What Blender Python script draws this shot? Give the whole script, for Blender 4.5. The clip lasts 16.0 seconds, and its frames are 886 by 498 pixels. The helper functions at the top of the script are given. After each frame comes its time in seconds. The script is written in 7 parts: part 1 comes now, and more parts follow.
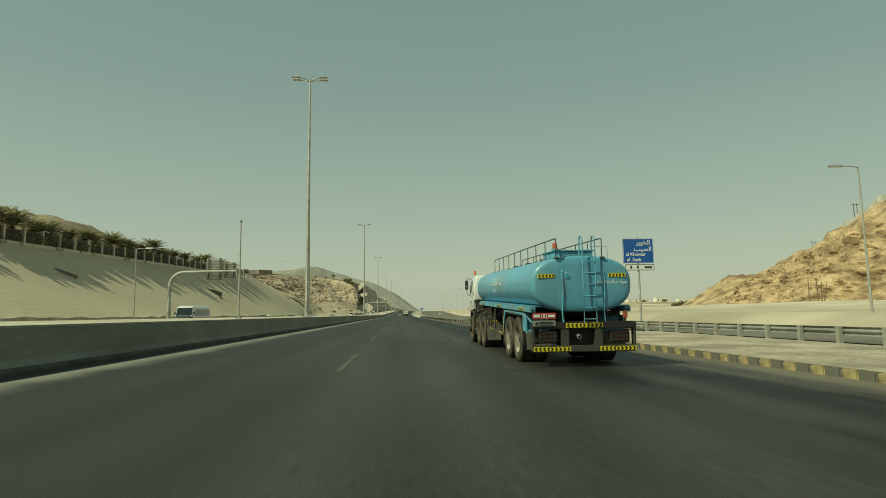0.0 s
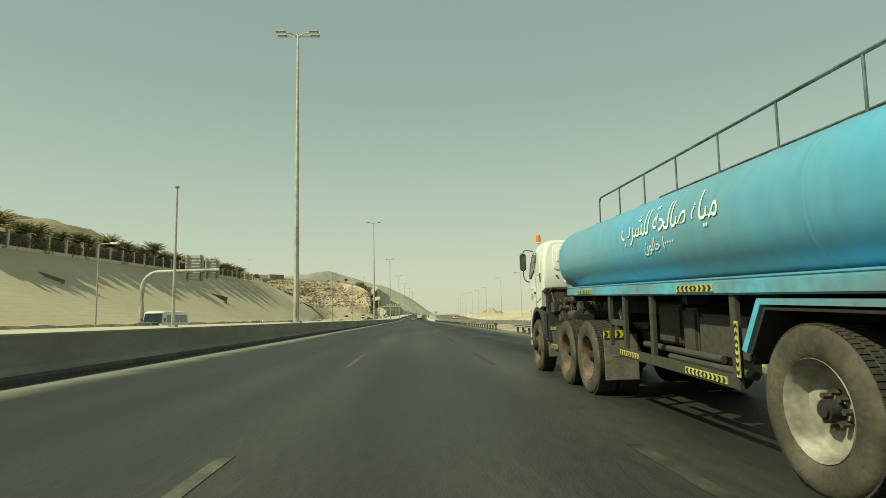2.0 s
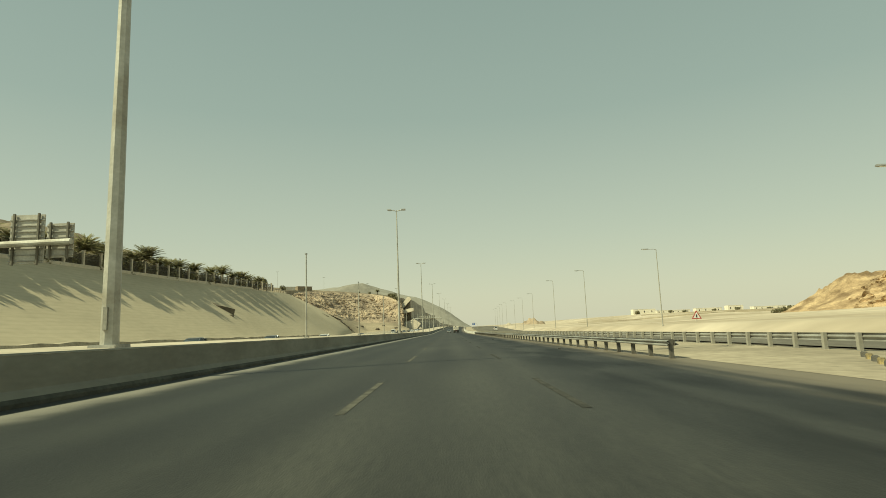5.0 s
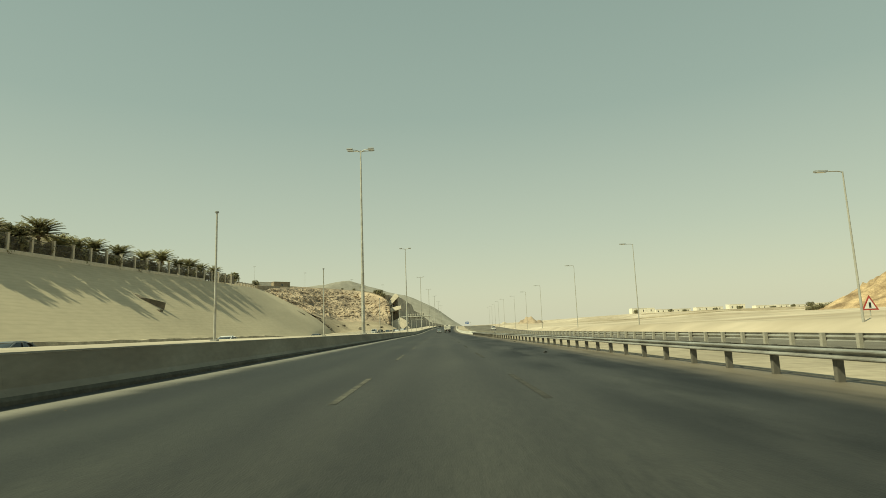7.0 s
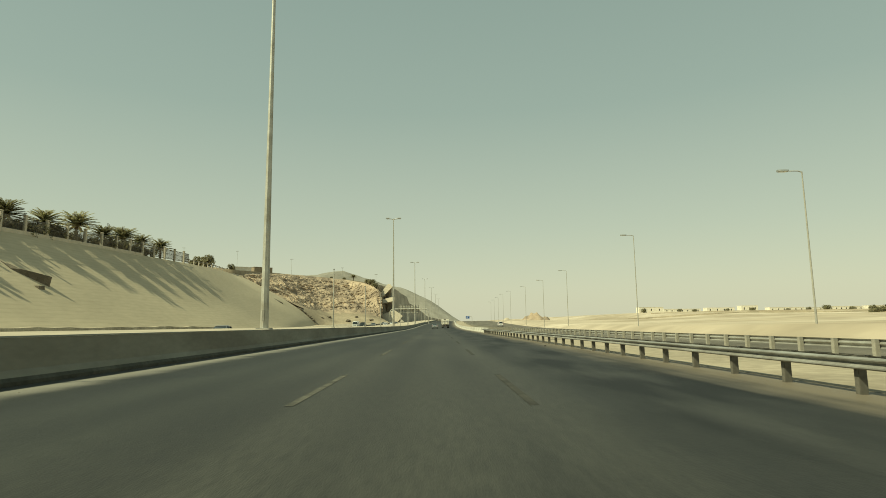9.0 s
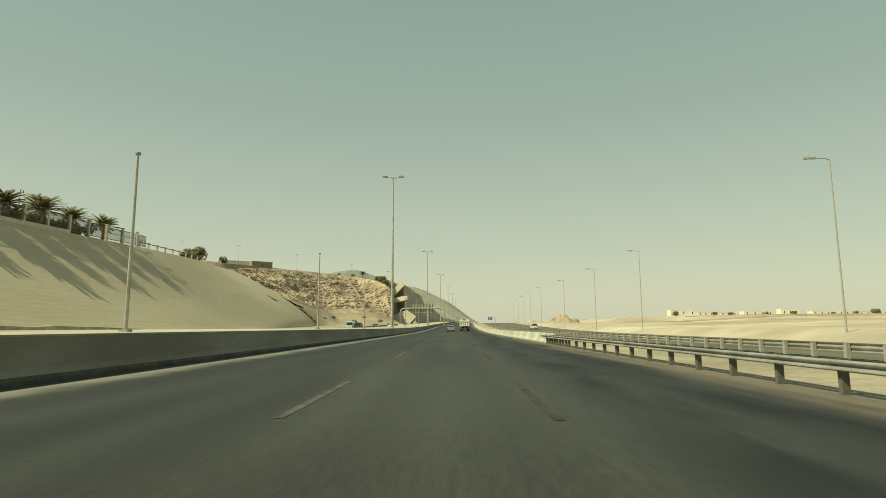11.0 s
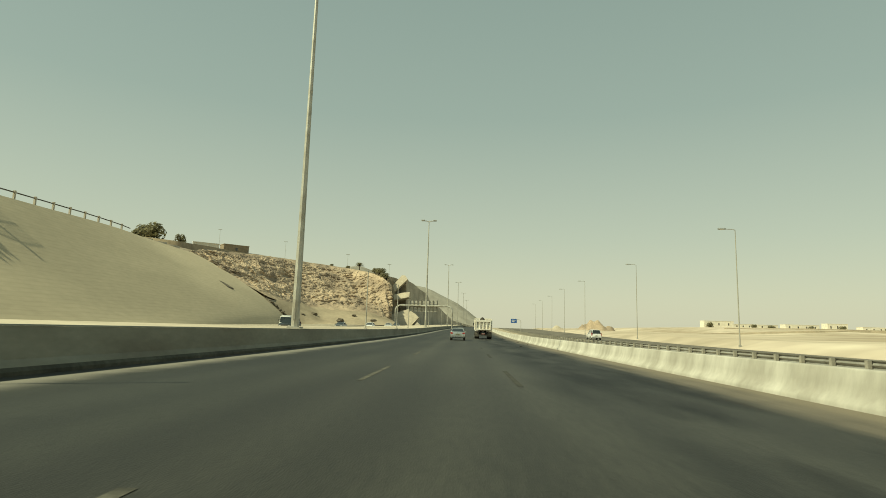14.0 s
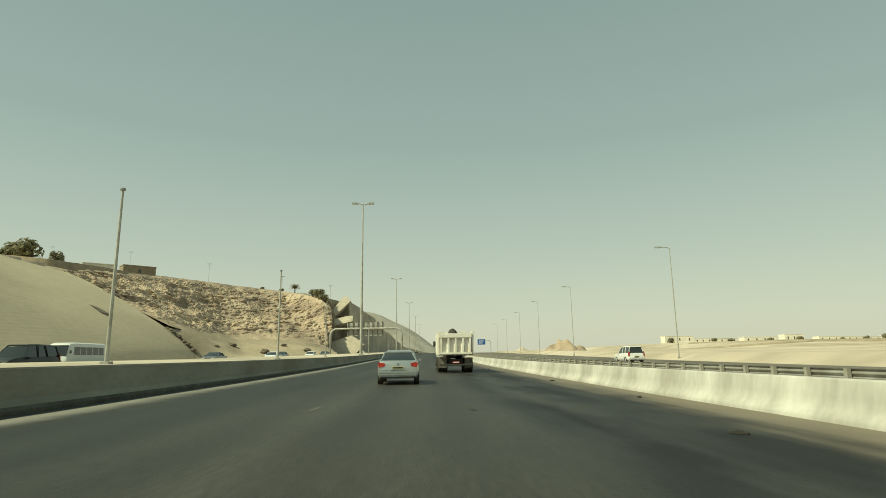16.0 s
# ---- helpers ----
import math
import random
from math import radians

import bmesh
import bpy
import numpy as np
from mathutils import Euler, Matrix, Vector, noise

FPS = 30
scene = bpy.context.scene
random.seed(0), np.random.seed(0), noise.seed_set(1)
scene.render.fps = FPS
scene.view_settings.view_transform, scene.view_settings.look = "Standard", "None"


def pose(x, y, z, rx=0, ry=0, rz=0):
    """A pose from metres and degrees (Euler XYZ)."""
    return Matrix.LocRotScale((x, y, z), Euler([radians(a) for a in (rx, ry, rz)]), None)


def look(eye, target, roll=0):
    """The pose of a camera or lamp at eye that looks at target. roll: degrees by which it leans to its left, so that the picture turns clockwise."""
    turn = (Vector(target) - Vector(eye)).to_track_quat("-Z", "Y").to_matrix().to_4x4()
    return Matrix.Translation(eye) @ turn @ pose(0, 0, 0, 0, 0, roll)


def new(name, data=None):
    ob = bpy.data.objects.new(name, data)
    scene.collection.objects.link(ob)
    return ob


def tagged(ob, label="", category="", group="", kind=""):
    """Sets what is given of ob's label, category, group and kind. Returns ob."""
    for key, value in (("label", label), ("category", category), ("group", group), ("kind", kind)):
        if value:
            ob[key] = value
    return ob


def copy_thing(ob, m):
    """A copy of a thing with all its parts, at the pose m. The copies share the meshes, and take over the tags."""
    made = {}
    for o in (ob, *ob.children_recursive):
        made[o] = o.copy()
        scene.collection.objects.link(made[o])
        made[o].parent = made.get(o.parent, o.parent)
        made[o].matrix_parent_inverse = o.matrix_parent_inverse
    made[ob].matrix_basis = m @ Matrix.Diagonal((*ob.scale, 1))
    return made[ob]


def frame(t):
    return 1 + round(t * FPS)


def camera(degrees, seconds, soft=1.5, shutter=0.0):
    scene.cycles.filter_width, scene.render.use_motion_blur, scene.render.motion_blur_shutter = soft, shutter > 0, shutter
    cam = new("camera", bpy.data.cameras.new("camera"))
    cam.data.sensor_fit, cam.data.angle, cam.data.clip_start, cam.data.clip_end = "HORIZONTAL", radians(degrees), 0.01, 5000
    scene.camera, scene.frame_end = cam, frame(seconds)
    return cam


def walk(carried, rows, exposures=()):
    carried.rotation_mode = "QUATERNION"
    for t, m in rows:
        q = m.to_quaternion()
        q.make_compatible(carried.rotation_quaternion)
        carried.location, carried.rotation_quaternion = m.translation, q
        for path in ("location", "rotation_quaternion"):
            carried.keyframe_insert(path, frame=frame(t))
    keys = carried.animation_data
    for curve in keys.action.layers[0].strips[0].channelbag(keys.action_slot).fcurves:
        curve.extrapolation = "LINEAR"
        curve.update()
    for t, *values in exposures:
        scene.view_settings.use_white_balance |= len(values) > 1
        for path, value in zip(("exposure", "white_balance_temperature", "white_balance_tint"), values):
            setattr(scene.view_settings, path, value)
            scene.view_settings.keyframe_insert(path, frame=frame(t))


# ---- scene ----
cam = camera(76.0, 16.0, soft=0.9)
PATH = [
    (0.0, pose(-0.60, 64.35, 1.15, 96.53, 0.80, -4.42)),
    (0.5, pose(-0.45, 67.50, 1.15, 97.02, 2.00, -3.96)),
    (1.0, pose(-0.38, 70.30, 1.15, 97.12, 1.10, -5.09)),
    (1.5, pose(-0.30, 73.05, 1.15, 97.09, 1.10, -3.45)),
    (2.0, pose(-0.22, 76.10, 1.15, 96.91, 1.40, -3.00)),
    (2.5, pose(-0.18, 79.20, 1.15, 97.20, 2.50, -2.83)),
    (3.0, pose(-0.20, 82.10, 1.15, 97.30, 1.50, -1.13)),
    (3.5, pose(-0.05, 85.30, 1.15, 97.38, 1.20, -0.06)),
    (4.0, pose(-0.29, 88.28, 1.15, 97.85, 2.29, 3.03)),
    (4.5, pose(-0.25, 98.44, 1.15, 98.25, 2.20, 1.47)),
    (7.0, pose(-0.03, 150.57, 1.15, 98.16, 2.10, -0.35)),
    (7.5, pose(0.14, 161.39, 1.15, 98.31, 1.90, -0.15)),
    (8.0, pose(0.28, 172.18, 1.15, 97.81, 2.52, 0.04)),
    (8.5, pose(0.29, 182.97, 1.15, 98.37, 1.98, 0.67)),
    (9.0, pose(0.32, 193.75, 1.15, 97.65, 0.68, -0.65)),
    (9.5, pose(0.35, 204.52, 1.15, 97.13, 1.15, 0.61)),
    (10.0, pose(0.38, 215.25, 1.15, 97.67, 0.35, 1.23)),
    (12.5, pose(0.42, 269.40, 1.15, 97.92, 0.11, 0.91)),
    (13.0, pose(0.41, 280.12, 1.15, 98.00, -0.86, 2.35)),
    (13.5, pose(0.42, 290.85, 1.15, 98.73, -1.68, 3.34)),
    (14.0, pose(0.45, 301.56, 1.15, 98.23, -1.73, 2.06)),
    (14.5, pose(0.50, 312.18, 1.15, 98.45, -1.17, -0.37)),
    (15.0, pose(0.52, 322.68, 1.15, 98.97, 0.73, 0.10)),
    (15.5, pose(0.55, 333.18, 1.16, 97.71, -2.72, -1.94)),
    (16.0, pose(0.56, 343.66, 1.19, 100.92, 0.77, -2.59)),
]
walk(cam, PATH, ((0.0, -0.28, 7500, -23), (0.5, 0.0, 7600, -19), (1.0, 0.05, 7750, -18), (2.0, 0.11, 7800, -19), (3.0, 0.10, 8000, -15), (7.0, 0.08, 8200, -16), (14.5, 0.08, 8200, -15), (15.0, 0.08, 7750, -17), (15.5, 0.08, 8050, -15), (16.0, 0.09, 7600, -15)))
DASH_Y = 6.0

# ---- world, sun ----
SUN_EL, SUN_AZ = radians(48), radians(-117)      # the sun stands to the left and a little behind
sun_dir = Vector((math.sin(SUN_AZ) * math.cos(SUN_EL), math.cos(SUN_AZ) * math.cos(SUN_EL), math.sin(SUN_EL)))
world = bpy.data.worlds.new("sky")
scene.world = world
world.use_nodes = True
wn = world.node_tree
bg = wn.nodes["Background"]
sky = wn.nodes.new("ShaderNodeTexSky")
sky.sky_type = "NISHITA"
sky.sun_disc = False
sky.sun_elevation, sky.sun_rotation = SUN_EL, SUN_AZ
sky.altitude, sky.air_density, sky.dust_density, sky.ozone_density = 0, 1.5, 1.5, 1.0
# dust haze: pale at the horizon, thinner overhead
geo, sp, hz, mx = (wn.nodes.new("ShaderNode" + k) for k in ("TexCoord", "SeparateXYZ", "ValToRGB", "MixRGB"))
wn.links.new(geo.outputs["Generated"], sp.inputs[0])
wn.links.new(sp.outputs[2], hz.inputs[0])
er = hz.color_ramp.elements
er[0].position, er[0].color = 0.0, (7.9, 7.6, 7.5, 1)
er[1].position, er[1].color = 0.75, (2.7, 3.6, 4.2, 1)
for at_z, c in ((0.06, (7.45, 7.35, 7.4, 1)), (0.16, (6.15, 6.5, 6.8, 1)), (0.36, (4.15, 4.95, 5.5, 1))):
    e = er.new(at_z)
    e.color = c
mx.inputs[0].default_value = 0.8
wn.links.new(sky.outputs[0], mx.inputs[1])
wn.links.new(hz.outputs[0], mx.inputs[2])
wn.links.new(mx.outputs[0], bg.inputs[0])
bg.inputs[1].default_value = 0.085
sun = new("sun", bpy.data.lights.new("sun", "SUN"))
sun.data.energy, sun.data.angle, sun.data.color = 4.8, radians(0.6), (1.0, 0.93, 0.82)
sun.matrix_world = look(sun_dir * 100, (0, 0, 0))

# ---- materials ----


def mat(name, colour, rough=0.8, metal=0.0, vary=0.25, scale=3.0, fine=40.0, bump=0.0, bump_scale=30.0, coat=0.0, tint=None, stretch=(1, 1, 1), random_tint=0.0, spec=0.5):
    """A surface with variation at two scales; tint is the colour of its stains."""
    m = bpy.data.materials.new(name)
    m.use_nodes = True
    n, l = m.node_tree.nodes, m.node_tree.links
    b = n["Principled BSDF"]
    co = n.new("ShaderNodeTexCoord")
    mp = n.new("ShaderNodeMapping")
    mp.inputs["Scale"].default_value = stretch
    l.new(co.outputs["Object"], mp.inputs[0])
    big, small = n.new("ShaderNodeTexNoise"), n.new("ShaderNodeTexNoise")
    for node, s in ((big, scale), (small, fine)):
        node.inputs["Scale"].default_value = s
        node.inputs["Detail"].default_value = 6
        l.new(mp.outputs[0], node.inputs["Vector"])
    dark = [c * (1 - vary) for c in (tint or colour)]
    light = [min(1, c * (1 + vary * 0.5)) for c in colour]
    ramp = n.new("ShaderNodeValToRGB")
    ramp.color_ramp.elements[0].position, ramp.color_ramp.elements[1].position = 0.35, 0.65
    ramp.color_ramp.elements[0].color, ramp.color_ramp.elements[1].color = (*dark, 1), (*light, 1)
    l.new(big.outputs[0], ramp.inputs[0])
    mix = n.new("ShaderNodeMixRGB")
    mix.blend_type = "OVERLAY"
    mix.inputs[0].default_value = min(1, vary * 1.6)
    l.new(ramp.outputs[0], mix.inputs[1])
    l.new(small.outputs[0], mix.inputs[2])
    out = mix.outputs[0]
    if random_tint:
        info, hsv = n.new("ShaderNodeObjectInfo"), n.new("ShaderNodeHueSaturation")
        rng = n.new("ShaderNodeMapRange")
        rng.inputs["To Min"].default_value, rng.inputs["To Max"].default_value = 1 - random_tint, 1 + random_tint
        l.new(info.outputs["Random"], rng.inputs["Value"])
        l.new(rng.outputs[0], hsv.inputs["Value"])
        l.new(out, hsv.inputs["Color"])
        out = hsv.outputs[0]
    l.new(out, b.inputs["Base Color"])
    b.inputs["Roughness"].default_value, b.inputs["Metallic"].default_value = rough, metal
    b.inputs["Specular IOR Level"].default_value = spec
    if coat:
        b.inputs["Coat Weight"].default_value, b.inputs["Coat Roughness"].default_value = coat, 0.15
    if bump:
        bt, bn = n.new("ShaderNodeTexNoise"), n.new("ShaderNodeBump")
        bt.inputs["Scale"].default_value, bt.inputs["Detail"].default_value = bump_scale, 8
        bn.inputs["Strength"].default_value, bn.inputs["Distance"].default_value = bump, 0.05
        l.new(mp.outputs[0], bt.inputs["Vector"])
        l.new(bt.outputs[0], bn.inputs["Height"])
        l.new(bn.outputs[0], b.inputs["Normal"])
    return m


def road_material():
    """Asphalt with pale dusty edges, worn wheel tracks along the lanes and dark oil patches."""
    m = mat("asphalt", (0.029, 0.0285, 0.0225), 0.62, vary=0.38, scale=0.35, fine=14, bump=0.2, bump_scale=60, stretch=(1, 0.18, 1), spec=0.42)
    n, l = m.node_tree.nodes, m.node_tree.links
    b = n["Principled BSDF"]
    old = b.inputs["Base Color"].links[0].from_socket
    co = n.new("ShaderNodeTexCoord")
    cut = n.new("ShaderNodeSeparateXYZ")
    l.new(co.outputs["Object"], cut.inputs[0])
    # distance across the road, following its bend
    chain = cut.outputs[1]
    for op, val in (("MINIMUM", 480), ("SUBTRACT", 330), ("MAXIMUM", 0), ("POWER", 2), ("DIVIDE", 14000)):
        mn = n.new("ShaderNodeMath")
        mn.operation = op
        mn.inputs[1].default_value = val
        l.new(chain, mn.inputs[0])
        chain = mn.outputs[0]
    near = chain
    chain = cut.outputs[1]
    for op, val in (("SUBTRACT", 480), ("MAXIMUM", 0), ("MULTIPLY", 0.03)):
        mn = n.new("ShaderNodeMath")
        mn.operation = op
        mn.inputs[1].default_value = val
        l.new(chain, mn.inputs[0])
        chain = mn.outputs[0]
    both = n.new("ShaderNodeMath")
    both.operation = "ADD"
    l.new(near, both.inputs[0])
    l.new(chain, both.inputs[1])
    chain = both.outputs[0]
    sep = n.new("ShaderNodeMath")
    sep.operation = "SUBTRACT"
    l.new(cut.outputs[0], sep.inputs[0])
    l.new(chain, sep.inputs[1])
    wob = n.new("ShaderNodeTexNoise")
    wob.inputs["Scale"].default_value, wob.inputs["Detail"].default_value = 0.6, 5
    l.new(co.outputs["Object"], wob.inputs["Vector"])
    add = n.new("ShaderNodeMath")
    add.operation = "MULTIPLY_ADD"
    add.inputs[1].default_value = 1.1
    l.new(wob.outputs[0], add.inputs[0])
    l.new(sep.outputs[0], add.inputs[2])
    # tracks: lighter polished bands down each lane
    wave = n.new("ShaderNodeMath")
    wave.operation = "SINE"
    mul = n.new("ShaderNodeMath")
    mul.operation = "MULTIPLY_ADD"
    mul.inputs[1].default_value, mul.inputs[2].default_value = 2 * math.pi / 1.8, 0.6
    l.new(sep.outputs[0], mul.inputs[0])
    l.new(mul.outputs[0], wave.inputs[0])
    tr = n.new("ShaderNodeMapRange")
    tr.inputs["From Min"].default_value, tr.inputs["From Max"].default_value = -1, 1
    tr.inputs["To Min"].default_value, tr.inputs["To Max"].default_value = 0.86, 1.2
    l.new(wave.outputs[0], tr.inputs["Value"])
    mt = n.new("ShaderNodeMixRGB")
    mt.blend_type = "MULTIPLY"
    mt.inputs[0].default_value = 1
    l.new(old, mt.inputs[1])
    l.new(tr.outputs[0], mt.inputs[2])
    # each lane has its own tone: the middle one paler, the lorries' one worn darker
    worn = n.new("ShaderNodeValToRGB")
    lanes = n.new("ShaderNodeMapRange")
    lanes.inputs["From Min"].default_value, lanes.inputs["From Max"].default_value = -9, 9
    l.new(sep.outputs[0], lanes.inputs["Value"])
    l.new(lanes.outputs[0], worn.inputs[0])
    we = worn.color_ramp.elements
    # the left lane's darkening holds lens vignetting, put into the colour
    we[0].position, we[0].color = 0.0, (0.66, 0.69, 0.66, 1)
    we[1].position, we[1].color = 1.0, (0.72, 0.72, 0.72, 1)
    for at_x, c in ((0.28, (0.70, 0.74, 0.70)), (0.42, (1.15, 1.15, 1.12)), (0.58, (1.15, 1.15, 1.14)), (0.66, (0.85, 0.86, 0.86)), (0.74, (1.0, 1.0, 1.0)), (0.80, (0.66, 0.66, 0.66))):
        e = we.new(at_x)
        e.color = (*c, 1)
    mw = n.new("ShaderNodeMixRGB")
    mw.blend_type = "MULTIPLY"
    mw.inputs[0].default_value = 1
    l.new(mt.outputs[0], mw.inputs[1])
    l.new(worn.outputs[0], mw.inputs[2])
    mt = mw
    # dark patches of oil in the right-hand lane
    oil = n.new("ShaderNodeTexNoise")
    oil.inputs["Scale"].default_value, oil.inputs["Detail"].default_value = 0.5, 7
    drawn = n.new("ShaderNodeMapping")
    drawn.inputs["Scale"].default_value = (1.3, 0.3, 1)
    l.new(co.outputs["Object"], drawn.inputs[0])
    l.new(drawn.outputs[0], oil.inputs["Vector"])
    orr = n.new("ShaderNodeMapRange")
    orr.inputs["From Min"].default_value, orr.inputs["From Max"].default_value = 0.43, 0.61
    l.new(oil.outputs[0], orr.inputs["Value"])
    lane = n.new("ShaderNodeMapRange")
    lane.inputs["From Min"].default_value, lane.inputs["From Max"].default_value = 1.9, 3.6
    l.new(sep.outputs[0], lane.inputs["Value"])
    om = n.new("ShaderNodeMath")
    om.operation = "MULTIPLY"
    l.new(orr.outputs[0], om.inputs[0])
    l.new(lane.outputs[0], om.inputs[1])
    mo = n.new("ShaderNodeMixRGB")
    mo.inputs[2].default_value = (0.008, 0.0085, 0.0075, 1)
    l.new(om.outputs[0], mo.inputs[0])
    l.new(mt.outputs[0], mo.inputs[1])
    # pale dust blown against the left barrier
    dust = n.new("ShaderNodeMapRange")
    dust.interpolation_type = "SMOOTHSTEP"
    dust.inputs["From Min"].default_value, dust.inputs["From Max"].default_value = -6.1, -7.3
    dust.inputs["To Max"].default_value = 0.72
    l.new(add.outputs[0], dust.inputs["Value"])
    md = n.new("ShaderNodeMixRGB")
    md.inputs[2].default_value = (0.30, 0.28, 0.23, 1)
    l.new(dust.outputs[0], md.inputs[0])
    l.new(mo.outputs[0], md.inputs[1])
    # brown dust along the right edge
    edge = n.new("ShaderNodeMapRange")
    edge.interpolation_type = "SMOOTHSTEP"
    edge.inputs["From Min"].default_value, edge.inputs["From Max"].default_value = 6.1, 8.3
    edge.inputs["To Max"].default_value = 0.85
    streak, longer, spread = n.new("ShaderNodeTexNoise"), n.new("ShaderNodeMapping"), n.new("ShaderNodeMath")
    longer.inputs["Scale"].default_value = (1, 0.06, 1)
    l.new(co.outputs["Object"], longer.inputs[0])
    streak.inputs["Scale"].default_value, streak.inputs["Detail"].default_value = 1.6, 6
    l.new(longer.outputs[0], streak.inputs["Vector"])
    spread.operation = "MULTIPLY_ADD"
    spread.inputs[1].default_value = 2.4
    l.new(streak.outputs[0], spread.inputs[0])
    less = n.new("ShaderNodeMath")
    less.operation = "SUBTRACT"
    less.inputs[1].default_value = 1.2
    l.new(add.outputs[0], less.inputs[0])
    l.new(less.outputs[0], spread.inputs[2])
    l.new(spread.outputs[0], edge.inputs["Value"])
    me = n.new("ShaderNodeMixRGB")
    me.inputs[2].default_value = (0.20, 0.17, 0.125, 1)
    l.new(edge.outputs[0], me.inputs[0])
    l.new(md.outputs[0], me.inputs[1])
    # dust-free strip along the foot of the left barrier: its shadow put into the colour
    foot_shadow = n.new("ShaderNodeMapRange")
    foot_shadow.inputs["From Min"].default_value, foot_shadow.inputs["From Max"].default_value = -7.85, -8.0
    l.new(sep.outputs[0], foot_shadow.inputs["Value"])
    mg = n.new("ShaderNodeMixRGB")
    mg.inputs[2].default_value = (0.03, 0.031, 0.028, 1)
    l.new(foot_shadow.outputs[0], mg.inputs[0])
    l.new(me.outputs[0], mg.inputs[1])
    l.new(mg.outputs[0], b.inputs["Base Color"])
    # oil soaks in and dust lies dull: both take the sheen off
    dull, sheen = n.new("ShaderNodeMath"), n.new("ShaderNodeMapRange")
    dull.operation = "MAXIMUM"
    l.new(om.outputs[0], dull.inputs[0])
    l.new(edge.outputs[0], dull.inputs[1])
    sheen.inputs["To Min"].default_value, sheen.inputs["To Max"].default_value = 0.42, 0.22
    l.new(dull.outputs[0], sheen.inputs["Value"])
    l.new(sheen.outputs[0], b.inputs["Specular IOR Level"])
    return m


def slope_material():
    """Sand-coloured stone facing in thin level courses."""
    m = mat("slope_facing", (0.49, 0.422, 0.30), 0.95, vary=0.09, scale=0.06, fine=0.9, bump=0.08, bump_scale=3, spec=0.2, stretch=(1, 0.4, 1.4))
    n, l = m.node_tree.nodes, m.node_tree.links
    b = n["Principled BSDF"]
    old = b.inputs["Base Color"].links[0].from_socket
    co = n.new("ShaderNodeTexCoord")
    sep = n.new("ShaderNodeSeparateXYZ")
    l.new(co.outputs["Object"], sep.inputs[0])
    wob = n.new("ShaderNodeTexNoise")
    wob.inputs["Scale"].default_value = 0.05
    l.new(co.outputs["Object"], wob.inputs["Vector"])
    ad = n.new("ShaderNodeMath")
    ad.operation = "MULTIPLY_ADD"
    ad.inputs[1].default_value = 1.2
    l.new(wob.outputs[0], ad.inputs[0])
    l.new(sep.outputs[2], ad.inputs[2])
    w = n.new("ShaderNodeMath")
    w.operation = "MULTIPLY"
    w.inputs[1].default_value = 2 * math.pi / 0.7
    l.new(ad.outputs[0], w.inputs[0])
    s = n.new("ShaderNodeMath")
    s.operation = "SINE"
    l.new(w.outputs[0], s.inputs[0])
    r = n.new("ShaderNodeMapRange")
    r.inputs["From Min"].default_value, r.inputs["From Max"].default_value = 0.3, 1
    r.inputs["To Min"].default_value, r.inputs["To Max"].default_value = 1.0, 0.945
    l.new(s.outputs[0], r.inputs["Value"])
    mm = n.new("ShaderNodeMixRGB")
    mm.blend_type = "MULTIPLY"
    mm.inputs[0].default_value = 1
    l.new(old, mm.inputs[1])
    l.new(r.outputs[0], mm.inputs[2])
    l.new(mm.outputs[0], b.inputs["Base Color"])
    return m


M_ROAD = road_material()
M_SLOPE = slope_material()
M_SAND = mat("sand", (0.47, 0.415, 0.325), 1.0, vary=0.2, scale=0.05, fine=0.8, bump=0.5, bump_scale=2, spec=0.1)
M_ASPHALT = mat("dusty_asphalt", (0.15, 0.137, 0.112), 0.9, vary=0.3, scale=0.3, fine=8, bump=0.3, bump_scale=40, stretch=(1, 0.2, 1), spec=0.2)
M_SANDFAR = mat("desert_sand", (0.49, 0.425, 0.335), 1.0, vary=0.26, scale=0.016, fine=0.12, bump=0.5, bump_scale=0.4, spec=0.1, tint=(0.47, 0.39, 0.285))
M_VERGE = mat("verge_sand", (0.37, 0.32, 0.24), 1.0, vary=0.25, scale=0.12, fine=2.5, bump=0.5, bump_scale=5, spec=0.1)
M_APRON = mat("apron_sand", (0.34, 0.285, 0.205), 1.0, vary=0.2, scale=0.08, fine=0.8, bump=0.5, bump_scale=1.5, spec=0.1)
# dark tone: shade of the drain wedges as colour, also used for dark stones
M_STONESHADE = mat("dark_stone_shade", (0.15, 0.13, 0.10), 0.95, vary=0.3, scale=0.6, fine=5, bump=0.3, bump_scale=6, spec=0.2)
M_GRAVEL = mat("gravel", (0.36, 0.32, 0.25), 1.0, vary=0.4, scale=0.7, fine=6, bump=0.9, bump_scale=6, spec=0.1)
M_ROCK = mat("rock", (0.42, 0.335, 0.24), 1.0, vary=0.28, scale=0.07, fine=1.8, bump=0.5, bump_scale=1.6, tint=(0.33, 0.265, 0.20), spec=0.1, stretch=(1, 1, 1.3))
M_ROCKRED = mat("red_brown_rock", (0.42, 0.31, 0.19), 1.0, vary=0.42, scale=0.10, fine=1.0, bump=1.0, bump_scale=0.7, tint=(0.34, 0.235, 0.14), stretch=(1, 1, 3.0), spec=0.1)
M_HILL = mat("hill_earth", (0.235, 0.195, 0.138), 1.0, vary=0.35, scale=0.03, fine=0.4, bump=0.8, bump_scale=0.6, spec=0.1)
# greyer and paler than the near hills: haze mixed into the ridge's colour
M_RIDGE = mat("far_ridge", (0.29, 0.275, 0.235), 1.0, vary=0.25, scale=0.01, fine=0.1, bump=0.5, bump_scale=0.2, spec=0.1)
